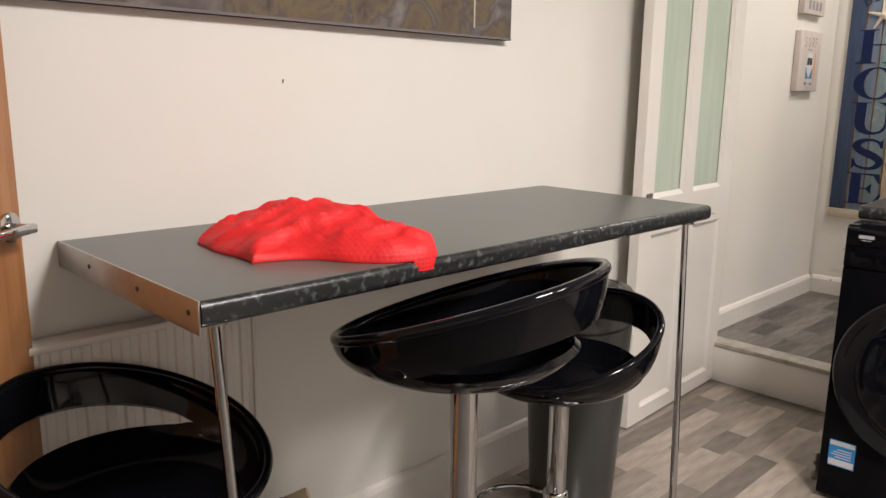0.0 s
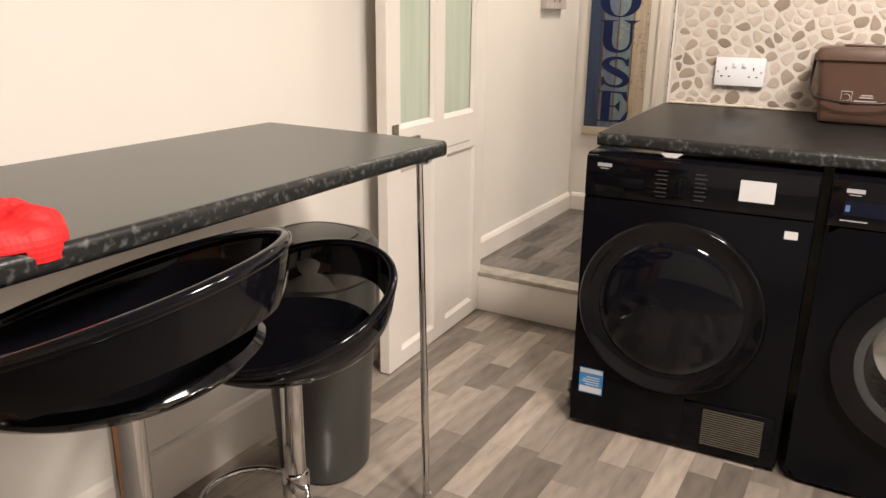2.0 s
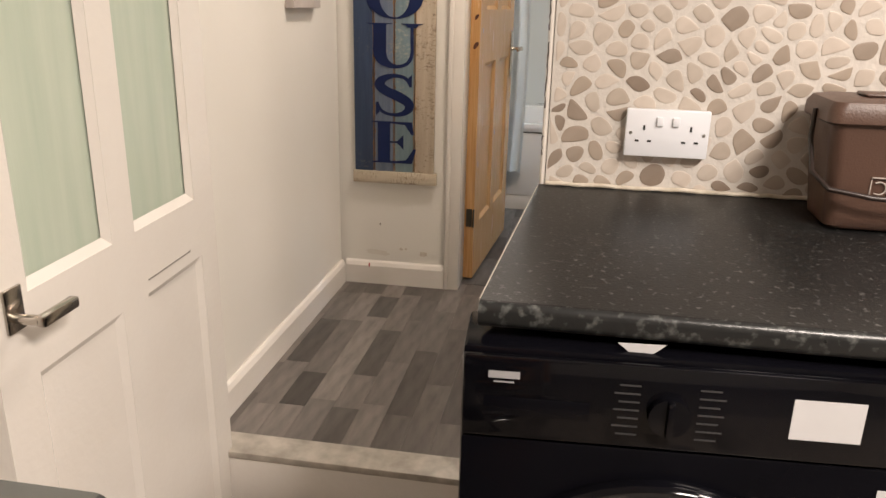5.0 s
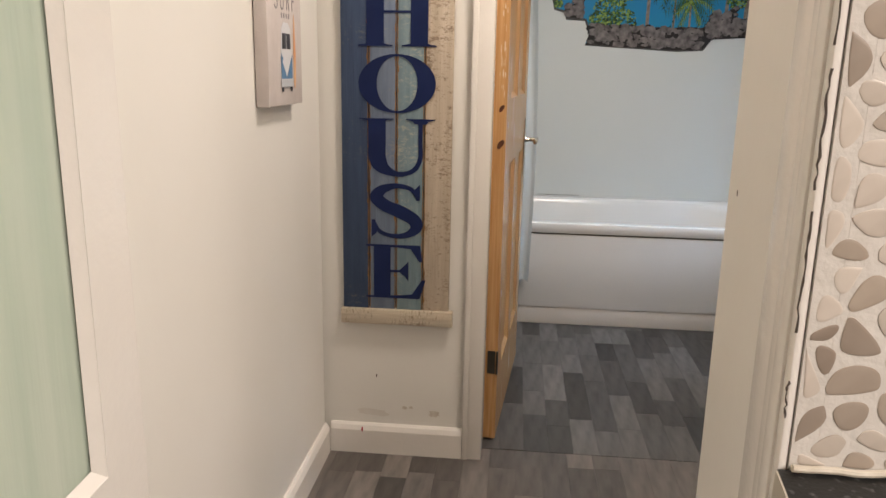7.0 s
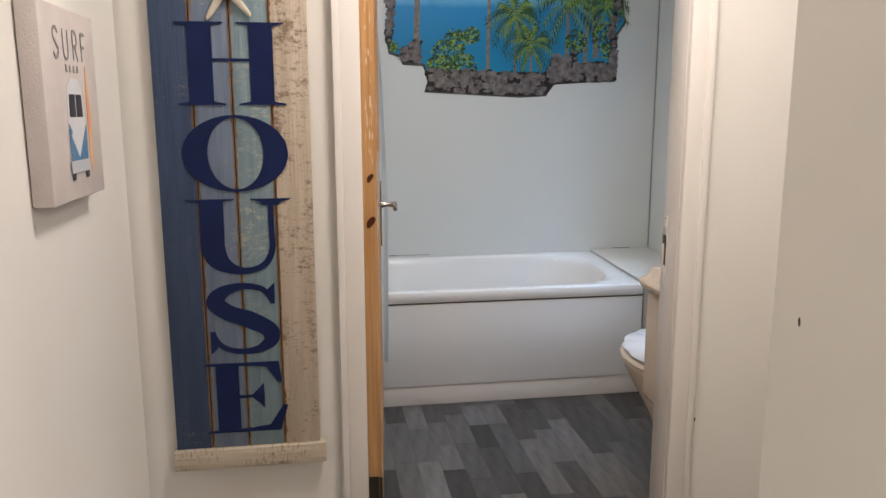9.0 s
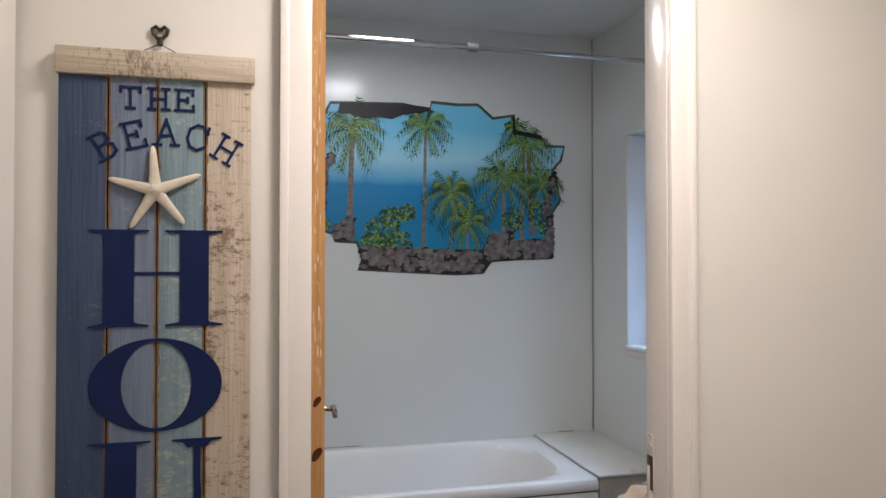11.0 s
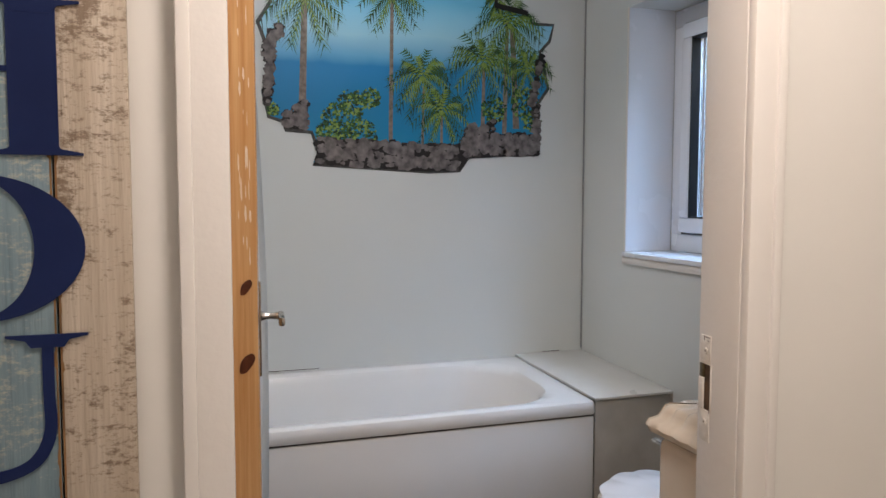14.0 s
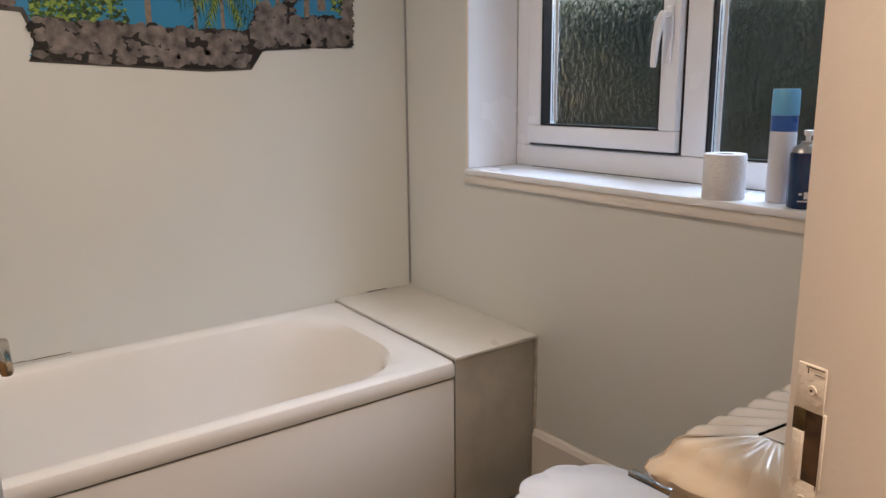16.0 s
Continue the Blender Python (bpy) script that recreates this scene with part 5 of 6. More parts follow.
def bar_leg(x0, y0, x1, y1, ztop):
    bm = bmesh.new()
    lathe(bm, [(0.0115, 0.01), (0.0115, 0.035)], 16)
    e = part("leg", bm, CHROME, None, "thin chrome tube leg", smooth=True)
    e.location = (x0, y0, 0)
    bpy.context.view_layer.update()
    bm = bmesh.new()
    tube(bm, [(0, 0, 0.012), ((x1 - x0) * 0.4, (y1 - y0) * 0.4, ztop * 0.42)], 0.0095, 16)
    part("lower_tube", bm, CHROME, e, smooth=True)
    bm = bmesh.new()
    tube(bm, [((x1 - x0) * 0.4, (y1 - y0) * 0.4, ztop * 0.42), (x1 - x0, y1 - y0, ztop - 0.005)], 0.0082, 16)
    part("upper_tube", bm, CHROME, e, smooth=True)
    bm = bmesh.new()
    lathe(bm, [(0.022, 0.0), (0.022, 0.005), (0.013, 0.010), (0.012, 0.02)], 24)
    part("foot", bm, mat("dark_foot", (0.06, 0.05, 0.045), 0.4), e, smooth=True)
    bm = bmesh.new()
    lathe(bm, [(0.022, ztop - 0.005), (0.022, ztop - 0.0005)], 20, x1 - x0, y1 - y0)
    part("top_plate", bm, STEEL, e, smooth=True)
    e.parent, e.matrix_parent_inverse = bar, bar.matrix_world.inverted()


bar_leg(0.545, 0.965, 0.492, 0.955, 0.882)
bar_leg(1.748, 0.885, 1.805, 0.945, 0.882)

# red cloth
cloth = thing("red_cloth", "crumpled bright red patterned cloth lying on the bar", "cloth", at=(0.80, 1.10, 0.9205))
bm = bmesh.new()
NU, NV = 90, 60
grid = []
for j in range(NV):
    row = []
    for i in range(NU):
        u, v = i / (NU - 1), j / (NV - 1)
        x = -0.17 + 0.30 * u
        y0 = -0.02 - 0.235 * u ** 1.1 + 0.02 * math.sin(9 * u)
        y1 = 0.19 + 0.09 * math.sin(3.1 * u) - 0.12 * u ** 2 + 0.012 * math.sin(13 * u)
        t = max(0.0, (u - 0.76) / 0.24)
        y = (y0 + y1) / 2 + (v - 0.5) * (y1 - y0) * math.sqrt(1 - 0.93 * t * t) + 0.018 * t
        edge_f = min(1, 5 * min(u, 1 - u, v, 1 - v))
        q = Vector((x * 6, y * 6, 0.3))
        hgt = 0.014 + 0.046 * math.exp(-((u - 0.62) ** 2) / 0.10 - ((v - 0.62) ** 2) / 0.12) + 0.022 * abs(noise.noise(q * 1.3)) + 0.016 * (0.5 - abs(noise.noise(Vector((q.x * 0.9, q.y * 2.6, 2))))) ** 2 * 3 + 0.008 * abs(noise.noise(q * 3.1)) + 0.004 * abs(noise.noise(q * 8.5)) + 0.018 * (1 - 0.7 * v) * max(0, math.sin(9 * (v - 0.55 * u) + 2 * noise.noise(q)))
        if u > 0.72:
            hgt += 0.020 * (1 - v) * abs(math.sin(17 * (v + 0.6 * u))) * min(1, (u - 0.72) * 10)
        x += 0.010 * noise.noise(q * 2 + Vector((3, 1, 0)))
        y += 0.010 * noise.noise(q * 2 + Vector((0, 7, 0)))
        row.append((x, y, 0.002 + hgt * edge_f ** 0.5))
    grid.append(row)
rings(bm, grid, close=False, cap=False)
rim = [e for e in bm.edges if len(e.link_faces) == 1]
ext = bmesh.ops.extrude_edge_only(bm, edges=rim)["geom"]
for v in ext:
    if isinstance(v, bmesh.types.BMVert):
        v.co.z = max(0.0005, v.co.z - 0.008) if v.co.y > -0.18 else v.co.z - 0.02
bmesh.ops.recalc_face_normals(bm, faces=bm.faces)
REDD = RED.node_tree
rb = REDD.nodes["Principled BSDF"]
rv, rt, rbp = REDD.nodes.new("ShaderNodeTexVoronoi"), REDD.nodes.new("ShaderNodeTexCoord"), REDD.nodes.new("ShaderNodeBump")
rv.inputs["Scale"].default_value, rv.inputs["Randomness"].default_value = 130, 0.15
rbp.inputs["Distance"].default_value = 0.0008
REDD.links.new(rt.outputs["Object"], rv.inputs["Vector"])
REDD.links.new(rv.outputs["Distance"], rbp.inputs["Height"])
REDD.links.new(rbp.outputs[0], rb.inputs["Normal"])
part("fabric", bm, RED, cloth, smooth=True)

# ---- stools ----
def stool(label, at, turn, zs, zring, ring_turn):
    e = thing("bar_stool", label, "bar stool", "bar stools", at=at, turn=turn)
    R, th = 0.220, 0.011
    N = 96
    hole, tm = 1.45, 0.61

    def pt(phi, t, off=0.0):
        k = (1 + math.cos(phi)) / 2
        h = 0.046 + 0.148 * k ** 1.0
        a = t * math.pi / 2
        rx = (R - off) * (1.0 + 0.06 * k)
        ry = (R - off) * 1.06
        z = h * (1 - math.cos(a)) ** 0.95 * (1 - off / 0.5) + off
        f = math.sin(a) ** 0.5 if a > 0 else 0
        return Vector((rx * f * math.cos(phi), ry * f * math.sin(phi), zs + z))
    bm = bmesh.new()
    cols = []
    for i in range(N):
        phi = 6.28318 * i / N
        p = phi if phi < math.pi else phi - 6.28318
        g = 0.125 * math.sqrt(max(0, 1 - (p / hole) ** 2)) if abs(p) < hole else 0
        tl, tu = tm - g, tm + g
        ts = [0.06 + (tl - 0.06) * j / 10 for j in range(11)] + [tu + (1 - tu) * j / 6 for j in range(7)]
        cols.append(([bm.verts.new(pt(phi, t)) for t in ts], [bm.verts.new(pt(phi, t, th)) for t in ts], g))
    for i in range(N):
        (A, a, g), (B, b, h) = cols[i], cols[(i + 1) % N]
        gap = g > 0 or h > 0
        for j in range(17):
            if j == 10:
                if not gap:
                    bm.faces.new((A[10], A[11], B[11], B[10]))
                    bm.faces.new((a[11], a[10], b[10], b[11]))
                continue
            bm.faces.new((A[j], A[j + 1], B[j + 1], B[j]))
            bm.faces.new((a[j + 1], a[j], b[j], b[j + 1]))
        if gap:
            bm.faces.new((A[10], B[10], b[10], a[10]))
            bm.faces.new((A[11], a[11], b[11], B[11]))
        bm.faces.new((A[17], B[17], b[17], a[17]))
    bm.faces.new([c[0][0] for c in cols][::-1])
    bm.faces.new([c[1][0] for c in cols])
    bmesh.ops.remove_doubles(bm, verts=bm.verts, dist=0.0004)
    bmesh.ops.recalc_face_normals(bm, faces=bm.faces)
    part("seat_shell", bm, BLACK, e, "gloss black moulded seat", smooth=True)
    bm = bmesh.new()
    tube(bm, [pt(6.28318 * i / N, 1.0, th / 2) for i in range(N)], 0.0095, 10, closed=True)
    part("rolled_rim", bm, BLACK, e, smooth=True)
    bm = bmesh.new()
    lathe(bm, [(0.045, zs - 0.012), (0.075, zs - 0.006), (0.085, zs + 0.004)], 32)
    part("seat_mount", bm, BLACK, e, smooth=True)
    bm = bmesh.new()
    lathe(bm, [(0.0245, zring + 0.02), (0.0245, zs - 0.012)], 32)
    part("upper_column", bm, CHROME, e, smooth=True)
    bm = bmesh.new()
    lathe(bm, [(0.031, zring - 0.035), (0.031, zring + 0.02), (0.0285, zring + 0.024), (0.0255, zring + 0.026)], 32)
    part("footrest_clamp", bm, CHROME, e, smooth=True)
    bm = bmesh.new()
    lathe(bm, [(0.030, 0.055), (0.034, 0.060), (0.034, 0.078), (0.0225, 0.082), (0.0225, zring - 0.036)], 32)
    part("lower_column", bm, CHROME, e, smooth=True)
    bm = bmesh.new()
    lathe(bm, [(0.040, 0.040), (0.042, 0.046), (0.036, 0.055)], 32)
    part("collar", bm, BLACK, e, smooth=True)
    bm = bmesh.new()
    lathe(bm, [(0.192, 0.0), (0.195, 0.004), (0.19, 0.009), (0.15, 0.018), (0.09, 0.027), (0.05, 0.036), (0.038, 0.041)], 64)
    part("base", bm, CHROME, e, "domed chrome base", smooth=True)
    bm = bmesh.new()
    c = radians(ring_turn)
    q = Vector((math.cos(c), math.sin(c), 0))
    s = Vector((-q.y, q.x, 0))
    pts = [q * (0.10 - 0.115 * math.cos(a)) + s * (0.125 * math.sin(a)) + Vector((0, 0, zring - 0.012)) for a in [6.28318 * k / 40 for k in range(40)]]
    tube(bm, pts, 0.0075, 10, closed=True)
    part("footrest", bm, CHROME, e, "chrome footrest ring", smooth=True)
    return e


stool("gloss black scooped bar stool raised beside the bar edge", (0.90, 0.855, 0), -72, 0.733, 0.335, 130)
stool("gloss black scooped bar stool set low beside the grey bin", (1.45, 1.055, 0), -12, 0.500, 0.19, 170)
stool("gloss black scooped bar stool by the metal end strip", (0.455, 1.19, 0), 122, 0.505, 0.25, 250)

# ---- bin ----
binn = thing("swing_bin", "tall dark grey plastic swing-top bin against the wall", "bin", at=(1.770, 1.235, 0))


def sup(rx, ry, z, n=48, p=2.6):
    pts = []
    for i in range(n):
        a = 6.28318 * i / n
        c, s = math.cos(a), math.sin(a)
        r = (abs(c) ** p + abs(s) ** p) ** (-1 / p)
        pts.append((rx * r * c, ry * r * s, z))
    return pts


bm = bmesh.new()
rings(bm, [sup(0.108, 0.108, 0.0), sup(0.115, 0.115, 0.006), sup(0.142, 0.142, 0.565)])
part("body", bm, BIN, binn, smooth=True)
bm = bmesh.new()
rings(bm, [sup(0.142, 0.142, 0.5655), sup(0.150, 0.150, 0.568), sup(0.151, 0.151, 0.60), sup(0.147, 0.147, 0.64), sup(0.132, 0.132, 0.662), sup(0.110, 0.110, 0.668), sup(0.104, 0.104, 0.664)])
part("lid", bm, mat("bin_lid", (0.060, 0.055, 0.048), 0.3), binn, smooth=True)
bm = bmesh.new()
rings(bm, [sup(0.100, 0.100, 0.664), sup(0.098, 0.098, 0.669), sup(0.05, 0.05, 0.6725)])
part("swing_flap", bm, mat("bin_flap", (0.07, 0.065, 0.058), 0.3), binn, smooth=True)

# ---- radiator ----
rad = thing("radiator", "white ribbed panel radiator on the wall under the bar", "radiator", at=(0.36, 1.475, 0.13))
bm = bmesh.new()
prof = []
x = 0.0
while x < 0.44:
    prof += [(x, -0.056), (x + 0.010, -0.056), (x + 0.014, -0.051), (x + 0.028, -0.051), (x + 0.032, -0.056)]
    x += 0.036
prof += [(0.455, -0.056), (0.455, -0.030), (0.0, -0.030)]
rings(bm, [[(px, py, z) for px, py in prof] for z in (0.0, 0.60)])
bmesh.ops.recalc_face_normals(bm, faces=bm.faces)
part("ribbed_panel", bm, GLOSSW, rad)
boxed("top_grille", [(0.0, -0.058, 0.6005, 0.458, -0.004, 0.615)], GLOSSW, rad, bevel=0.003)
boxed("end_cover", [(0.4555, -0.058, 0.0, 0.460, -0.004, 0.60)], GLOSSW, rad, bevel=0.001)
for x in (0.10, 0.34):
    boxed("bracket", [(x, -0.030, 0.10, x + 0.04, -0.0005, 0.50)], GLOSSW, rad)
valve = thing("radiator_valve", "radiator valve with black collar and cream dial on white pipe", "radiator valve", at=(0.862, 1.42, 0.180))
for nm, pts, r, m in (("body", [(-0.028, 0, 0.0), (0.0, 0, 0.0), (0.0, 0, 0.05)], 0.011, CHROME), ("collar", [(0.0, 0, 0.045), (0.018, -0.012, 0.068)], 0.023, BIN), ("dial", [(0.018, -0.012, 0.068), (0.062, -0.040, 0.088)], 0.019, mat("aged_cream_plastic", (0.62, 0.50, 0.34), 0.4)), ("pipe", [(0, 0, 0.0), (0.004, 0.0, -0.10), (0.004, 0, -0.18)], 0.0075, GLOSSW)):
    bm = bmesh.new()
    tube(bm, pts, r, 18)
    part(nm, bm, m, valve, smooth=True)

# ---- counter and machines ----
turn = Matrix.Translation((2.897, 0.70, 0.936)) @ pose(0, 0, 0, 0, 0, 0) @ Matrix.Rotation(radians(-90), 4, "Z")
tilt = Matrix.Rotation(math.atan(0.039 / 0.525), 4, "X")
ctr = worktop("counter_worktop", "speckled black laminate worktop sagging slightly over the machines", (0, 0, 0), 2.75, 0.53, 0.037, SPECK, False, turn @ tilt)
bm = bmesh.new()
for v in box(bm, -0.002, -0.515, -0.0365, 0.0003, -0.002, -0.0005):
    v.co.x += 0.038 + 0.048 * v.co.y / 0.53
part("end_lipping", bm, mat("cream_lipping", (0.50, 0.45, 0.37), 0.5), ctr)
base = thing("base_cupboard", "plain white base cupboard under the far worktop", "cupboard", at=(2.42, -2.05, 0))
boxed("carcass", [(0.0, 0.0, 0.10, 0.47, 1.50, 0.855)], GLOSSW, base, bevel=0.002)
boxed("kickboard", [(0.05, 0.0, 0.0, 0.06, 1.50, 0.0995)], GLOSSW, base)
for i in range(3):
    boxed("door", [(-0.018, 0.003 + 0.5 * i, 0.105, -0.0005, 0.497 + 0.5 * i, 0.85)], GLOSSW, base, bevel=0.002)
seal = thing("sealant_bead", "uneven white sealant bead between worktop and pebble tiles", "sealant", at=(2.893, -1.0, 0.938))
bm = bmesh.new()
rnd = random.Random(3)
tube(bm, [(0.002 * rnd.uniform(-1, 1), 1.65 * k / 110, 0.001 + 0.002 * rnd.random()) for k in range(111)], 0.004, 8)
part("bead", bm, mat("bead_white", (0.72, 0.66, 0.56), 0.5, (0.5, 0.43, 0.33), scale=30), seal, smooth=True)


def disc(bm, y, z, r0, r1, x0, x1, n=48):
    """A ring (or, with r0 = 0, a disc) in the plane of a machine's front, from x0 out to x1."""
    k = [(r1, x0), (r1, x1)] + ([(r0, x1), (r0, x0)] if r0 else [])
    loops = [[(x, y + r * math.cos(6.28318 * i / n), z + r * math.sin(6.28318 * i / n)) for i in range(n)] for r, x in k]
    if r0:
        rings(bm, loops + [loops[0]], cap=False)
        bmesh.ops.remove_doubles(bm, verts=bm.verts, dist=1e-6)
    else:
        rings(bm, loops)
    bmesh.ops.recalc_face_normals(bm, faces=bm.faces)


PALE = mat("pale_print", (0.38, 0.38, 0.39), 0.5)
DIMP = mat("dim_print", (0.05, 0.05, 0.052), 0.5)
LABELW = mat("white_label", (0.66, 0.66, 0.67), 0.5)
DARKG = bpy.data.materials.new("smoked_door_glass")
DARKG.use_nodes = True
dg = DARKG.node_tree.nodes["Principled BSDF"]
dg.inputs["Base Color"].default_value, dg.inputs["Roughness"].default_value, dg.inputs["Coat Weight"].default_value = (0.003, 0.0035, 0.006, 1), 0.06, 0.0
dg.inputs["Specular IOR Level"].default_value = 0.30


def machine(name, label, at, turn, washer):
    """Front faces -x; y from 0 (viewer's right) to 0.595 (viewer's left)."""
    e = thing(name, label, "washing machine" if washer else "tumble dryer", at=at, turn=turn)
    W, T = 0.595, 0.848
    boxed("body", [(0.012, 0, 0.012, 0.13, W, T), (0.1305, 0.01, 0.012, 0.46, W - 0.06, T - 0.004)] if not washer else [(0.20, 0, 0.012, 0.48, W, T), (0.012, 0, 0.012, 0.1995, 0.012, T), (0.012, W - 0.012, 0.012, 0.1995, W, T), (0.012, 0.0125, T - 0.122, 0.1995, W - 0.0125, T), (0.012, 0.0125, 0.012, 0.1995, W - 0.0125, 0.02)], WASHB, e, bevel=0.006 if not washer else 0.002)
    if washer:
        bm = bmesh.new()
        cy, cz, z0, z1 = 0.30, 0.405, 0.015, T - 0.125
        lp = []
        for k in range(64):
            c, s = math.cos(6.28318 * k / 64), math.sin(6.28318 * k / 64)
            q = min(((W - 0.002 - cy) if c > 0 else (cy - 0.002)) / max(abs(c), 1e-6), ((z1 - cz) if s > 0 else (cz - z0)) / max(abs(s), 1e-6))
            lp.append((c, s, q))
        rings(bm, [[(x, cy + c * (q if g else 0.17), cz + s * (q if g else 0.17)) for c, s, q in lp] for x, g in ((0.0115, 0), (0.0, 0), (0.0, 1), (0.0115, 1))], cap=False)
        bmesh.ops.recalc_face_normals(bm, faces=bm.faces)
        part("front_panel", bm, WASHB, e)
    else:
        boxed("front_panel", [(0.0, 0.002, 0.015, 0.0115, W - 0.002, T - 0.125)], WASHB, e, bevel=0.003)
    boxed("control_panel", [(-0.003, 0.002, T - 0.122, 0.0115, W - 0.002, T - 0.006)], BLACK, e, bevel=0.004)
    for x, y in ((0.04, 0.05), (0.04, W - 0.05), (0.44, 0.05), (0.44, W - 0.05)):
        bm = bmesh.new()
        lathe(bm, [(0.02, 0.0), (0.02, 0.008), (0.012, 0.012)], 16, x, y)
        part("foot", bm, BIN, e, smooth=True)
    f = lambda nm, y0, z0, y1, z1, d, m, bv=0.0: boxed(nm, [(-0.003 - d, y0, z0, -0.003, y1, z1)], m, e, bevel=bv)
    f("logo_patch", W - 0.075, T - 0.036, W - 0.035, T - 0.026, 0.0006, PALE)
    f("logo_patch", W - 0.068, T - 0.042, W - 0.042, T - 0.040, 0.0006, PALE)
    f("drawer_recess", W - 0.165, T - 0.088, W - 0.030, T - 0.062, 0.0012, WASHB, 0.0004)
    ky = W - 0.262 if not washer else W - 0.308
    bm = bmesh.new()
    disc(bm, ky, T - 0.068, 0, 0.026, -0.003, -0.018, 40)
    part("dial", bm, BLACK, e, smooth=True)
    boxed("dial_grip", [(-0.024, ky - 0.004, T - 0.092, -0.0182, ky + 0.004, T - 0.044)], BLACK, e, bevel=0.001)
    bm = bmesh.new()
    for s in (-1, 1):
        for k in range(7):
            z = T - 0.034 - 0.0115 * k
            L = (0.032 if k % 2 else 0.026) * (1.5 if washer else 1)
            y = ky + s * 0.036
            box(bm, -0.0036, min(y, y + s * L), z, -0.003, max(y, y + s * L), z + 0.0022)
    part("programme_print", bm, PALE if washer else DIMP, e)["kind"] = "stuff"
    if washer:
        f("display", W - 0.165, T - 0.092, W - 0.035, T - 0.056, 0.0018, mat("display_window", (0.004, 0.006, 0.016), 0.12))
        f("model_print", W - 0.09, T - 0.106, W - 0.03, T - 0.103, 0.0006, PALE)
        bm = bmesh.new()
        box(bm, -0.005, W - 0.048, T - 0.082, -0.0048, W - 0.038, T - 0.066)
        part("display_digit", bm, mat("display_blue", (0.10, 0.16, 0.36), 0.4), e)
        cy, cz, R = 0.30, 0.405, 0.232
        bm = bmesh.new()
        disc(bm, cy, cz, 0.180, R, -0.0005, -0.030, 72)
        part("door_ring", bm, BLACK, e, "gloss black door ring", smooth=True)
        bm = bmesh.new()
        disc(bm, cy, cz, 0.158, 0.1795, -0.004, -0.022, 72)
        part("door_bezel", bm, mat("grey_bezel", (0.10, 0.105, 0.11), 0.2, metal=0.6), e, "silver-grey inner bezel", smooth=True)
        bm = bmesh.new()
        loops = []
        for r, x in ((0.1578, -0.012), (0.150, 0.01), (0.146, 0.06), (0.140, 0.12), (0.09, 0.15), (0.02, 0.158)):
            loops.append([(x, cy + r * math.cos(6.28318 * i / 64), cz + r * math.sin(6.28318 * i / 64)) for i in range(64)])
        rings(bm, [[(-0.0125, q[1], q[2]) for q in loops[0]]] + loops, cap=False)
        bm2 = part("drum", bm, mat("steel_drum", (0.42, 0.42, 0.42), 0.2, (0.30, 0.30, 0.30), metal=1.0, scale=8, bump=0.0012, bscale=5), e, "ribbed steel drum", smooth=True)
        bm = bmesh.new()
        disc(bm, cy, cz, 0, 0.0195, 0.1585, 0.161, 32)
        part("drum_boss", bm, STEEL, e)
        for k in range(3):
            a = 0.9 + 2.094 * k
            bm = bmesh.new()
            c, q = math.cos(a), math.sin(a)
            rings(bm, [[(x, cy + r * c - t * q, cz + r * q + t * c) for r, t in ((0.1455, -w), (0.118, -w * 0.35), (0.118, w * 0.35), (0.1455, w))] for x, w in ((0.015, 0.018), (0.06, 0.022), (0.118, 0.015))])
            bmesh.ops.recalc_face_normals(bm, faces=bm.faces)
            part("drum_paddle", bm, STEEL, e, smooth=True)
        for k in range(5):
            bm = bmesh.new()
            n = 40
            for i in range(n):
                a = 6.28318 * (i + 0.5 * (k % 2)) / n
                r = 0.1478 - 0.0012 * k
                x = 0.022 + 0.018 * k
                c, q = math.cos(a), math.sin(a)
                vs = [bm.verts.new((x + dx, cy + (r - 0.0015) * c - dt * q, cz + (r - 0.0015) * q + dt * c)) for dx, dt in ((-0.0025, 0), (0, 0.0025), (0.0025, 0), (0, -0.0025))]
                bm.faces.new(vs)
            part("drum_holes", bm, bpy.data.materials["bin_flap"], e)["kind"] = "stuff"
        boxed("door_label", [(-0.0312, cy - 0.03, cz - 0.217, -0.0302, cy + 0.06, cz - 0.204)], LABELW, e)
    else:
        f("door_energy_label", 0.10, T - 0.09, 0.185, T - 0.035, 0.0008, LABELW)
        boxed("door_mark", [(-0.0008, 0.034, 0.672, -0.0001, 0.066, 0.693)], LABELW, e)
        cy, cz, R = 0.328, 0.432, 0.252
        bm = bmesh.new()
        n = 72
        prof = [(R, -0.0002), (R + 0.003, -0.016), (R + 0.001, -0.024), (R - 0.004, -0.028), (R - 0.010, -0.027), (R - 0.016, -0.023), (0.205, -0.019), (0.196, -0.017)]
        rings(bm, [[(x, cy + r * math.cos(6.28318 * i / n), cz + r * math.sin(6.28318 * i / n)) for i in range(n)] for r, x in prof], cap=False)
        bmesh.ops.recalc_face_normals(bm, faces=bm.faces)
        part("door_ring", bm, BLACK, e, "gloss black round door", smooth=True)
        bm = bmesh.new()
        prof = [(0.1959, -0.017), (0.190, -0.022), (0.17, -0.029), (0.13, -0.037), (0.08, -0.042), (0.01, -0.044)]
        rings(bm, [[(x, cy + r * math.cos(6.28318 * i / n), cz + r * math.sin(6.28318 * i / n)) for i in range(n)] for r, x in prof], cap=False)
        bm.faces.new([v for v in bm.verts][-n:])
        bmesh.ops.recalc_face_normals(bm, faces=bm.faces)
        part("door_glass", bm, DARKG, e, smooth=True)
        bm = bmesh.new()
        tube(bm, [(-0.0225, cy + 0.226 * math.cos(a), cz + 0.226 * math.sin(a)) for a in [0.15 + 0.55 * k / 10 for k in range(11)]], 0.003, 8)
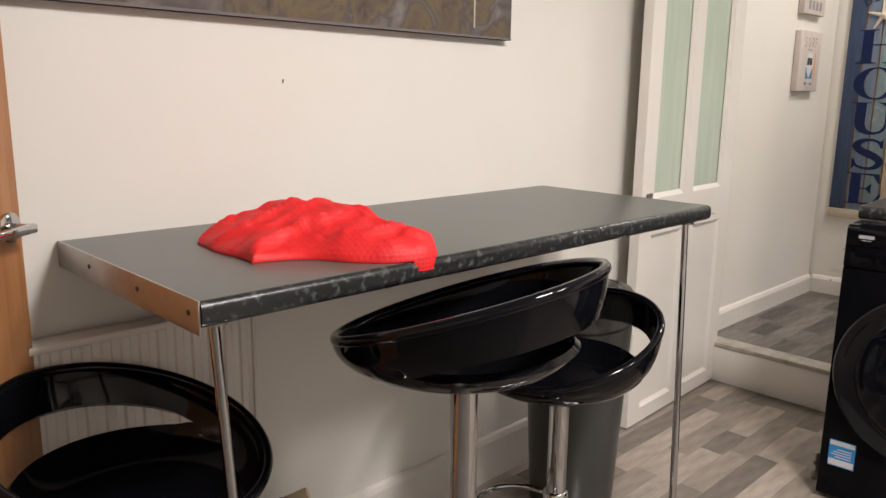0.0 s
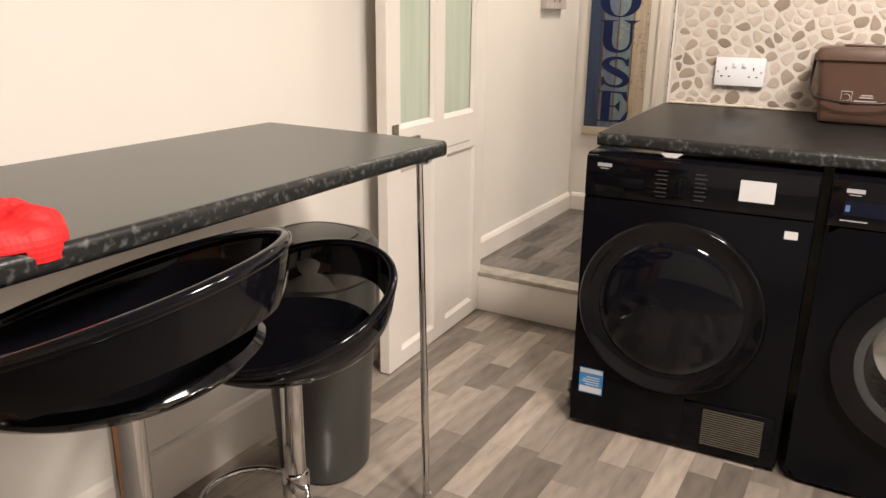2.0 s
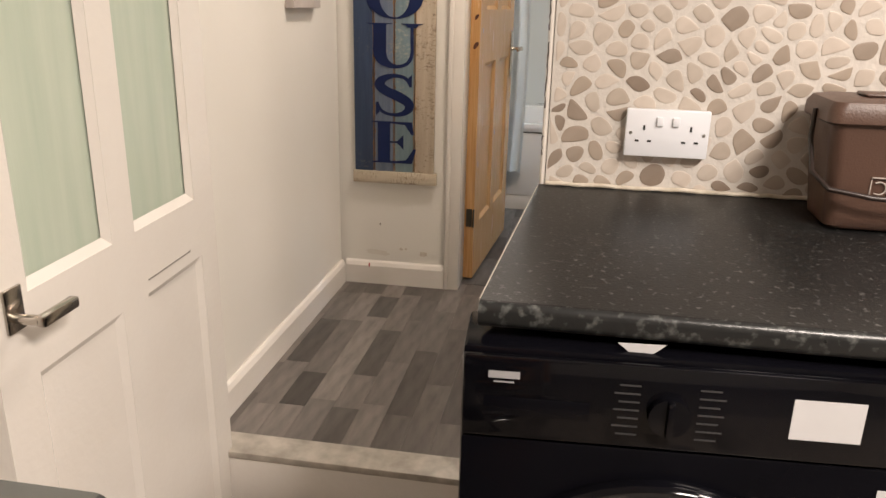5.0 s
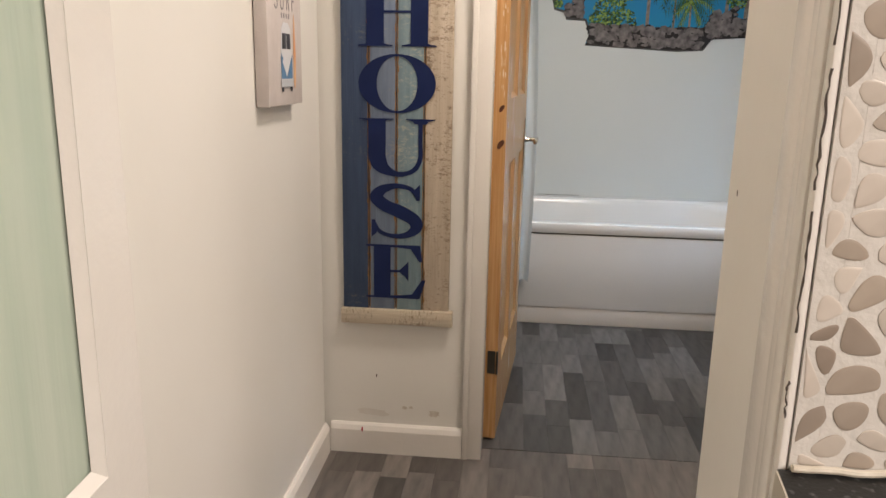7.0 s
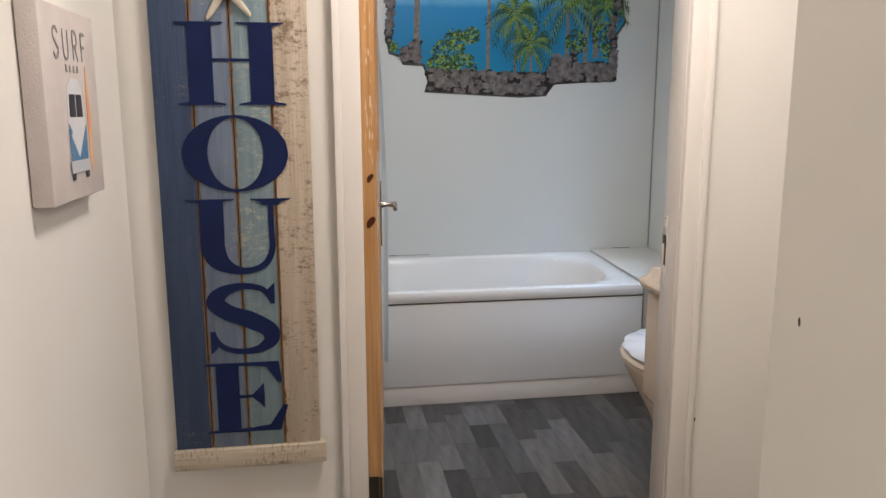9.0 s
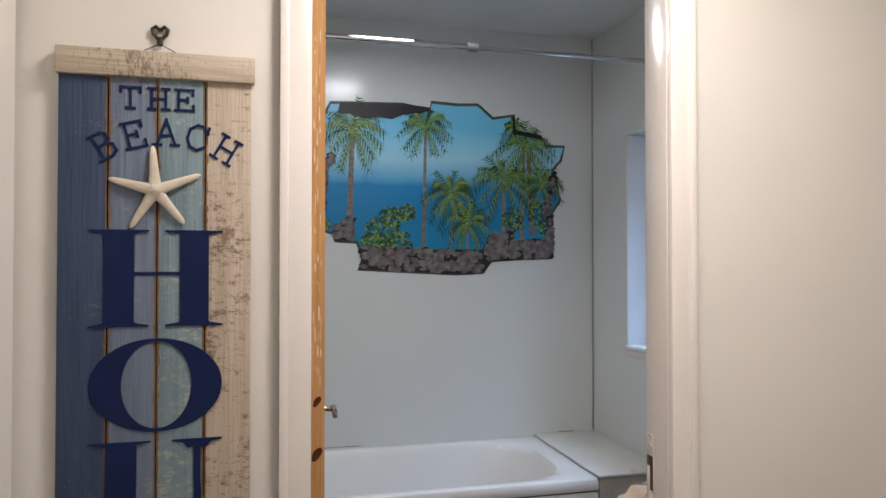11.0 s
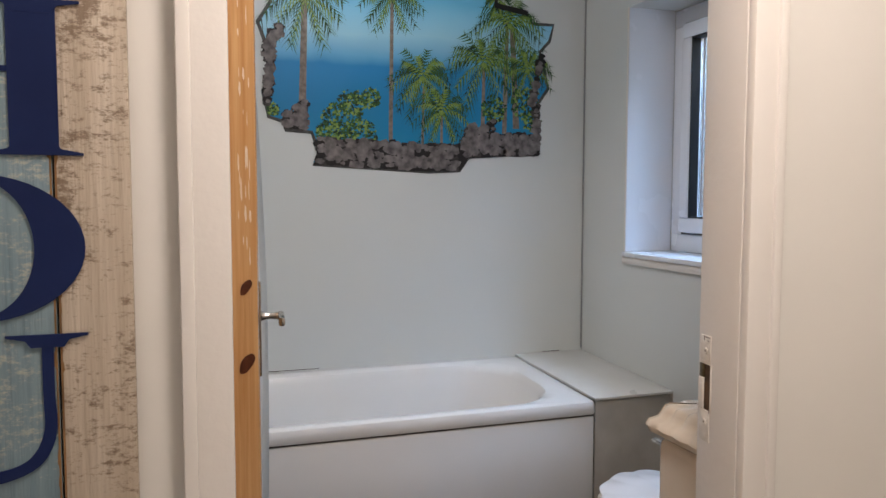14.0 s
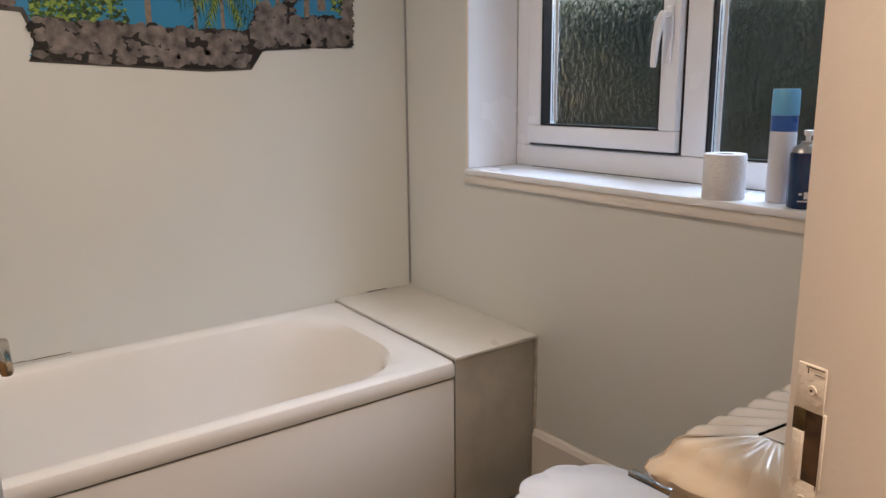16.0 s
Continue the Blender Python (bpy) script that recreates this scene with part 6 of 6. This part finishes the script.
        part("door_grip", bm, BLACK, e, smooth=True)
        bm = bmesh.new()
        box(bm, -0.004, 0.02, 0.030, -0.0003, 0.262, 0.165, bevel=0.002)
        part("filter_flap", bm, WASHB, e, smooth=True)
        bm = bmesh.new()
        box(bm, -0.0013, 0.270, 0.030, -0.0001, W - 0.004, 0.178, bevel=0.0005)
        part("plinth_panel", bm, WASHB, e, smooth=True)
        for k in range(16):
            boxed("grille_slat", [(-0.0058, 0.045, 0.042 + 0.0070 * k, -0.0042, 0.205, 0.0452 + 0.0070 * k)], mat("grille_dust", (0.10, 0.09, 0.07), 0.6) if k == 0 else bpy.data.materials["grille_dust"], e)
        boxed("energy_label", [(-0.0022, W - 0.098, 0.115, -0.0014, W - 0.026, 0.197)], mat("blue_label", (0.03, 0.22, 0.55), 0.5, (0.04, 0.26, 0.60), scale=30), e, "blue and white energy label")
        bm = bmesh.new()
        for y0, z0, y1, z1 in ((W - 0.096, 0.181, W - 0.028, 0.195), (W - 0.096, 0.118, W - 0.028, 0.137), (W - 0.088, 0.143, W - 0.044, 0.146), (W - 0.088, 0.151, W - 0.034, 0.154), (W - 0.088, 0.159, W - 0.039, 0.162), (W - 0.088, 0.167, W - 0.049, 0.170)):
            box(bm, -0.0028, y0, z0, -0.0023, y1, z1)
        part("label_print", bm, LABELW, e)["kind"] = "stuff"
    return e


machine("tumble_dryer", "gloss black tumble dryer with round door under the worktop", (2.362, 0.130, 0), 3.0, False)
machine("washing_machine", "gloss black washing machine with steel drum under the worktop", (2.350, -0.487, 0), 0.5, True)
scrap = thing("paper_scrap", "folded white paper scrap wedged over the dryer", "paper", at=(2.40, 0.50, 0.839))
bm = bmesh.new()
prism(bm, [(-0.03, 0.016), (0.03, 0.018), (0.005, -0.004), (-0.004, -0.004)], lambda u, v, w: Vector((-0.032 - w, -u, 0.004 + v)), 0.001)
box(bm, -0.031, -0.02, 0.0, 0.03, 0.02, 0.0012)
part("sheet", bm, LABELW, scrap)
pv = thing("pipe_valve", "small dull metal pipe valve beside the dryer foot", "valve", at=(2.44, 0.765, 0))
bm = bmesh.new()
tube(bm, [(0, 0, 0), (0, 0, 0.09)], 0.009, 12)
tube(bm, [(0, 0, 0.05), (-0.03, 0.0, 0.05)], 0.012, 12)
part("fitting", bm, STEEL, pv, smooth=True)

# socket
sock = thing("double_socket", "white plastic double wall socket on the pebble tiles", "wall socket", at=(2.892, 0.4375, 1.046))
boxed("plate", [(-0.013, -0.0735, -0.043, 0.004, 0.0735, 0.043)], UPVC, sock, bevel=0.003)
for s in (-1, 1):
    boxed("switch", [(-0.0175, s * 0.014 - 0.006, 0.014, -0.0132, s * 0.014 + 0.006, 0.030)], UPVC, sock, bevel=0.001)
    bm = bmesh.new()
    y = s * 0.041
    for dy, z, w, h in ((0, 0.010, 0.0035, 0.009), (-0.011, -0.014, 0.007, 0.0035), (0.011, -0.014, 0.007, 0.0035)):
        box(bm, -0.0138, y + dy - w / 2, z - h / 2, -0.0131, y + dy + w / 2, z + h / 2)
    part("pin_holes", bm, mat("socket_dark", (0.03, 0.03, 0.03), 0.6) if s == -1 else bpy.data.materials["socket_dark"], sock)
    bm = bmesh.new()
    disc(bm, s * 0.064, 0.0, 0, 0.003, -0.0132, -0.0138, 10)
    part("screw", bm, STEEL, sock)

# caddy
cad = thing("food_caddy", "brown plastic food waste caddy with lid and carry handle", "food caddy", at=(2.795, 0.092, 0.9285))
bm = bmesh.new()


def rrect(hx, hy, z, r=0.02, cx=0.0):
    pts = []
    for sx, sy, a0 in ((1, 1, 0), (-1, 1, 90), (-1, -1, 180), (1, -1, 270)):
        for k in range(6):
            a = radians(a0 + 18 * k)
            pts.append((cx + sx * (hx - r) + r * math.cos(a), sy * (hy - r) + r * math.sin(a), z))
    return pts


rings(bm, [rrect(0.055, 0.094, 0.0), rrect(0.060, 0.099, 0.005), rrect(0.062, 0.101, 0.02), rrect(0.074, 0.117, 0.168)])
part("tub", bm, BROWN, cad, smooth=True)
bm = bmesh.new()
rings(bm, [rrect(0.078, 0.122, 0.1685), rrect(0.081, 0.126, 0.172), rrect(0.080, 0.125, 0.192), rrect(0.074, 0.118, 0.203), rrect(0.060, 0.10, 0.207)])
part("lid", bm, BROWN, cad, smooth=True)
boxed("lid_ridge", [(-0.02, -0.06, 0.2072, 0.03, 0.06, 0.213)], BROWN, cad, bevel=0.003)
bm = bmesh.new()
hp = [(-0.005, 0.128, 0.185), (-0.012, 0.130, 0.14), (-0.05, 0.130, 0.09), (-0.085, 0.112, 0.070), (-0.097, 0.05, 0.062), (-0.099, 0.0, 0.060), (-0.097, -0.05, 0.062), (-0.085, -0.112, 0.070), (-0.05, -0.130, 0.09), (-0.012, -0.130, 0.14), (-0.005, -0.128, 0.185)]
tube(bm, hp, 0.0042, 10)
part("handle", bm, mat("dark_handle", (0.03, 0.02, 0.017), 0.35), cad, "dark carry handle", smooth=True)
bm = bmesh.new()
for u0, v0, u1, v1 in ((0.018, 0.055, 0.046, 0.057), (0.018, 0.088, 0.046, 0.090), (0.018, 0.055, 0.0195, 0.090), (0.0445, 0.055, 0.046, 0.090), (-0.032, 0.078, -0.004, 0.0815), (-0.034, 0.072, 0.0, 0.0755), (-0.044, 0.062, 0.012, 0.0655)):
    x = -0.0655 - (v0 - 0.05) * 0.1
    box(bm, x - 0.002, u0, v0, x, u1, v1)
tube(bm, [(-0.069, 0.033 + 0.010 * math.cos(a), 0.072 + 0.010 * math.sin(a)) for a in [0.9 + 4.5 * k / 14 for k in range(15)]], 0.0012, 6)
part("printed_label", bm, mat("caddy_print", (0.45, 0.40, 0.36), 0.6), cad)["kind"] = "stuff"

# hob and roasting tin
hob = thing("hob", "brushed steel hob plate set on the worktop", "hob", at=(2.645, -0.32, 0.9185))
hob.matrix_world = Matrix.Translation((2.645, -0.32, 0.9187)) @ Matrix.Rotation(-math.atan(0.039 / 0.525), 4, "Y")
boxed("plate", [(-0.235, -0.28, 0.0, 0.235, 0.28, 0.006)], STEEL, hob, bevel=0.002)
for x, y in ((-0.11, 0.14), (0.11, 0.14), (-0.11, -0.14), (0.11, -0.14)):
    bm = bmesh.new()
    lathe(bm, [(0.07, 0.006), (0.07, 0.012), (0.06, 0.014)], 36, x, y)
    part("burner", bm, BIN, hob, smooth=True)
tin = thing("roasting_tin", "black enamel roasting tin standing on the hob", "roasting tin", at=(2.60, -0.255, 0.930))
TINM = mat("black_tin", (0.018, 0.018, 0.019), 0.28, (0.028, 0.028, 0.030), scale=8, rvar=0.1)
bm = bmesh.new()
rings(bm, [rrect(0.10, 0.155, 0.004, 0.04), rrect(0.115, 0.170, 0.012, 0.05), rrect(0.135, 0.195, 0.085, 0.06), rrect(0.150, 0.208, 0.088, 0.065), rrect(0.151, 0.209, 0.093, 0.065), rrect(0.134, 0.194, 0.094, 0.06), rrect(0.112, 0.167, 0.018, 0.05), rrect(0.09, 0.14, 0.010, 0.04)])
part("pan", bm, TINM, tin, smooth=True)
for s in (-1, 1):
    bm = bmesh.new()
    rings(bm, [[(x, s * 0.205, 0.089), (x, s * 0.225, 0.094), (x, s * 0.225, 0.100), (x, s * 0.205, 0.095)] for x in (-0.06, 0.06)])
    part("grip", bm, TINM, tin)

# ---- small marks on the walls ----
MARK = mat("wall_mark", (0.10, 0.07, 0.06), 0.7)
for nm, x, y, z, r, ax in (("mark", 3.333, 0.6062, 1.15, 0.0035, "y"), ("mark", 4.2698, 0.21, 0.62, 0.004, "x"), ("mark", 4.2698, 0.23, 1.90, 0.003, "x"), ("mark", 0.95, 1.4818, 1.22, 0.004, "-y"), ("mark", 4.2698, 1.33, 0.42, 0.004, "x")):
    bm = bmesh.new()
    o = [(r * 0.5 * math.cos(a) * (1 + 0.3 * math.sin(2 * a)), r * 1.4 * math.sin(a)) for a in [6.283 * k / 10 for k in range(10)]]
    prism(bm, o, (lambda u, v, w: Vector((x - w, y - u, z + v))) if ax == "x" else (lambda u, v, w: Vector((x + u, y + (w if ax == "y" else -w), z + v))), 0.0006)
    bmesh.ops.recalc_face_normals(bm, faces=bm.faces)
    tagged(part("wall_mark", bm, MARK), kind="structure")

def patch(name, x, y, z, ry, rz, material, seed, wall="x", depth=0.0005):
    """A small uneven patch lying on a wall."""
    rn = random.Random(seed)
    bm = bmesh.new()
    o = []
    for k in range(18):
        a, q = 6.283 * k / 18, rn.uniform(0.65, 1.1)
        o.append((ry * q * math.cos(a), rz * q * math.sin(a)))
    prism(bm, o, lambda u, v, w: Vector((x - w, y - u, z + v)), depth)
    bmesh.ops.recalc_face_normals(bm, faces=bm.faces)
    tagged(part(name, bm, material), kind="structure")


STAIN = mat("faint_brown_stain", (0.70, 0.65, 0.57), 0.5, (0.58, 0.51, 0.43), scale=60)
STAIN2 = mat("fainter_stain", (0.76, 0.72, 0.66), 0.45, (0.71, 0.66, 0.59), scale=30)
patch("wall_stain", 4.2698, 1.155, 0.305, 0.018, 0.012, STAIN, 1)
patch("wall_stain", 4.2698, 1.245, 0.32, 0.008, 0.006, STAIN, 2)
patch("wall_stain", 4.2698, 1.225, 0.322, 0.007, 0.005, STAIN, 3)
patch("wall_stain", 4.2697, 1.34, 0.30, 0.055, 0.014, STAIN2, 4, depth=0.0003)
patch("skirting_mark", 4.2534, 1.372, 0.248, 0.003, 0.009, mat("red_mark", (0.45, 0.03, 0.05), 0.5), 5)
CRACK = mat("dark_crack", (0.06, 0.045, 0.035), 0.8)
rnd = random.Random(8)
for z0, z1 in ((1.08, 1.20), (1.22, 1.33), (1.35, 1.52), (0.99, 1.03)):
    bm = bmesh.new()
    n = 14
    rows = [(0.6608 + rnd.uniform(-0.0012, 0.0012), z0 + (z1 - z0) * k / n, rnd.uniform(0.0005, 0.0016)) for k in range(n + 1)]
    for (a, b, w), (c, d, e) in zip(rows, rows[1:]):
        bm.faces.new([bm.verts.new(q) for q in ((2.9012, a - w, b), (2.9012, a + w, b), (2.9012, c + e, d), (2.9012, c - e, d))])
    tagged(part("plaster_crack", bm, CRACK), kind="structure")
for y0, y1, z in ((0.60, 0.82, 0.6770), (-0.42, -0.34, 0.6820)):
    bm = bmesh.new()
    n = 16
    rows = [(y0 + (y1 - y0) * k / n, z + rnd.uniform(0, 0.002), rnd.uniform(0.0006, 0.0018)) for k in range(n + 1)]
    for (a, b, w), (c, d, e) in zip(rows, rows[1:]):
        bm.faces.new([bm.verts.new(q) for q in ((6.2038, a, b - w), (6.2038, a, b + w), (6.2038, c, d + e), (6.2038, c, d - e))])
    tagged(part("sealant_gap", bm, CRACK), kind="structure")

# ---- floors: vinyl planks ----
rnd = random.Random(21)


def planks(floor_name, x0, y0, x1, y1, z, material, near, pw=0.078, seed=1):
    """Strips along x; those inside `near` are parts of the floor, the others one mesh."""
    floor = bpy.data.objects[floor_name]
    rn = random.Random(seed)
    lens = (0.20, 0.27, 0.34, 0.41)
    meshes = {}
    far = bmesh.new()
    y, row = y0, 0
    made = 0
    while y < y1 - 0.001:
        w = min(pw, y1 - y)
        x = x0 - rn.uniform(0, 0.3)
        while x < x1 - 0.001:
            L = rn.choice(lens)
            a, b = max(x, x0), min(x + L, x1)
            x += L
            if b - a < 0.004:
                continue
            if near[0] < (a + b) / 2 < near[2] and near[1] < y + w / 2 < near[3] and made < 300:
                k = (round(b - a, 3), round(w, 3))
                if k not in meshes:
                    bm = bmesh.new()
                    box(bm, 0.0003, 0.0003, -0.0028, k[0] - 0.0003, k[1] - 0.0003, 0.0)
                    me = bpy.data.meshes.new("plank")
                    bm.to_mesh(me)
                    bm.free()
                    me.materials.append(material)
                    meshes[k] = me
                o = new("plank", meshes[k])
                o.location = (a, y, z)
                o.parent = floor
                made += 1
            else:
                box(far, a + 0.0003, y + 0.0003, z - 0.0028, b - 0.0003, y + w - 0.0003, z)
        y += w
        row += 1
    if len(far.verts):
        o = tagged(part("far_planks", far, material, floor), kind="stuff")
    else:
        far.free()


planks("floor_kitchen", 1.0, -2.0, 3.011, 1.481, 0.0, FLOORK, (1.0, -0.05, 3.04, 1.49), seed=4)
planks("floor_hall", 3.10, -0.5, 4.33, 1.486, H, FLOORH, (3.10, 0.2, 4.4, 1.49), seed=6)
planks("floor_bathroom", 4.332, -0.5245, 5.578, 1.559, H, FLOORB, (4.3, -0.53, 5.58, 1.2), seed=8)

# ---- pebble tiles ----
def pebbles(y0, y1, z0, z1, nmax, seed=2):
    rn = random.Random(seed)
    wall = bpy.data.objects["wall_pebble"]
    pts = []
    tries = 0
    while tries < 12000:
        p = (rn.uniform(y0 - 0.05, y1 + 0.03), rn.uniform(z0 - 0.05, z1 + 0.05))
        rad = 0.032 + 0.012 * noise.noise(Vector((p[0] * 9, p[1] * 9, 0)))
        if all(((p[0] - q[0]) ** 2 + (1.35 * (p[1] - q[1])) ** 2) > rad * rad for q in pts):
            pts.append(p)
        tries += 1
    made = 0
    rest = bmesh.new()
    for i, p in enumerate(pts):
        poly = [(p[0] + s * 0.06, p[1] + t * 0.06) for s, t in ((-1, -1), (1, -1), (1, 1), (-1, 1))]
        for q in pts:
            dx, dz = q[0] - p[0], q[1] - p[1]
            if q is p or dx * dx + dz * dz > 0.02:
                continue
            mx, mz = (p[0] + q[0]) / 2, (p[1] + q[1]) / 2
            out = []
            for a, b in zip(poly, poly[1:] + poly[:1]):
                fa, fb = (a[0] - mx) * dx + (a[1] - mz) * dz, (b[0] - mx) * dx + (b[1] - mz) * dz
                if fa <= 0:
                    out.append(a)
                if fa * fb < 0:
                    t = fa / (fa - fb)
                    out.append((a[0] + (b[0] - a[0]) * t, a[1] + (b[1] - a[1]) * t))
            poly = out
            if len(poly) < 3:
                break
        if len(poly) < 3:
            continue
        poly = [(min(a[0], y1), max(a[1], z0)) for a in poly]
        cx, cz = sum(a[0] for a in poly) / len(poly), sum(a[1] for a in poly) / len(poly)
        k = rn.uniform(0.80, 0.94)
        sq, ang = rn.uniform(0.74, 0.95), rn.uniform(0, 3.14)
        ca, sa = math.cos(ang), math.sin(ang)
        pl = []
        for a in poly:
            u, v = (a[0] - cx) * k, (a[1] - cz) * k
            s, t = u * ca + v * sa, (-u * sa + v * ca) * sq
            pl.append((s * ca - t * sa, s * sa + t * ca))
        for _ in range(2):
            pl = [q for a, b in zip(pl, pl[1:] + pl[:1]) for q in ((a[0] * 0.72 + b[0] * 0.28, a[1] * 0.72 + b[1] * 0.28), (a[0] * 0.28 + b[0] * 0.72, a[1] * 0.28 + b[1] * 0.72))]
        pl = [q for j, q in enumerate(pl) if math.hypot(q[0] - pl[j - 1][0], q[1] - pl[j - 1][1]) > 0.0012]
        if len(pl) < 6 or max(a[0] for a in pl) - min(a[0] for a in pl) < 0.014 or max(a[1] for a in pl) - min(a[1] for a in pl) < 0.012:
            continue
        own = made < nmax and cx > -0.42 and cz < 1.62
        bm = bmesh.new() if own else rest
        b0 = (0, 0, 0) if own else (2.8995, cx, cz)
        rings(bm, [[(b0[0] - d, b0[1] + u * s, b0[2] + v * s) for u, v in pl] for s, d in ((1.0, -0.0006), (0.985, 0.0003), (0.92, 0.0006), (0.72, 0.0008))])
        if own:
            bmesh.ops.recalc_face_normals(bm, faces=bm.faces)
            o = part("pebble", bm, STONE, wall, smooth=True)
            o.location = (2.8995, cx, cz)
            made += 1
    bmesh.ops.recalc_face_normals(rest, faces=rest.faces)
    tagged(part("far_pebbles", rest, FARSTONE, wall, smooth=True), kind="stuff")


pebbles(-1.3, 0.649, 0.94, 1.75, 290)
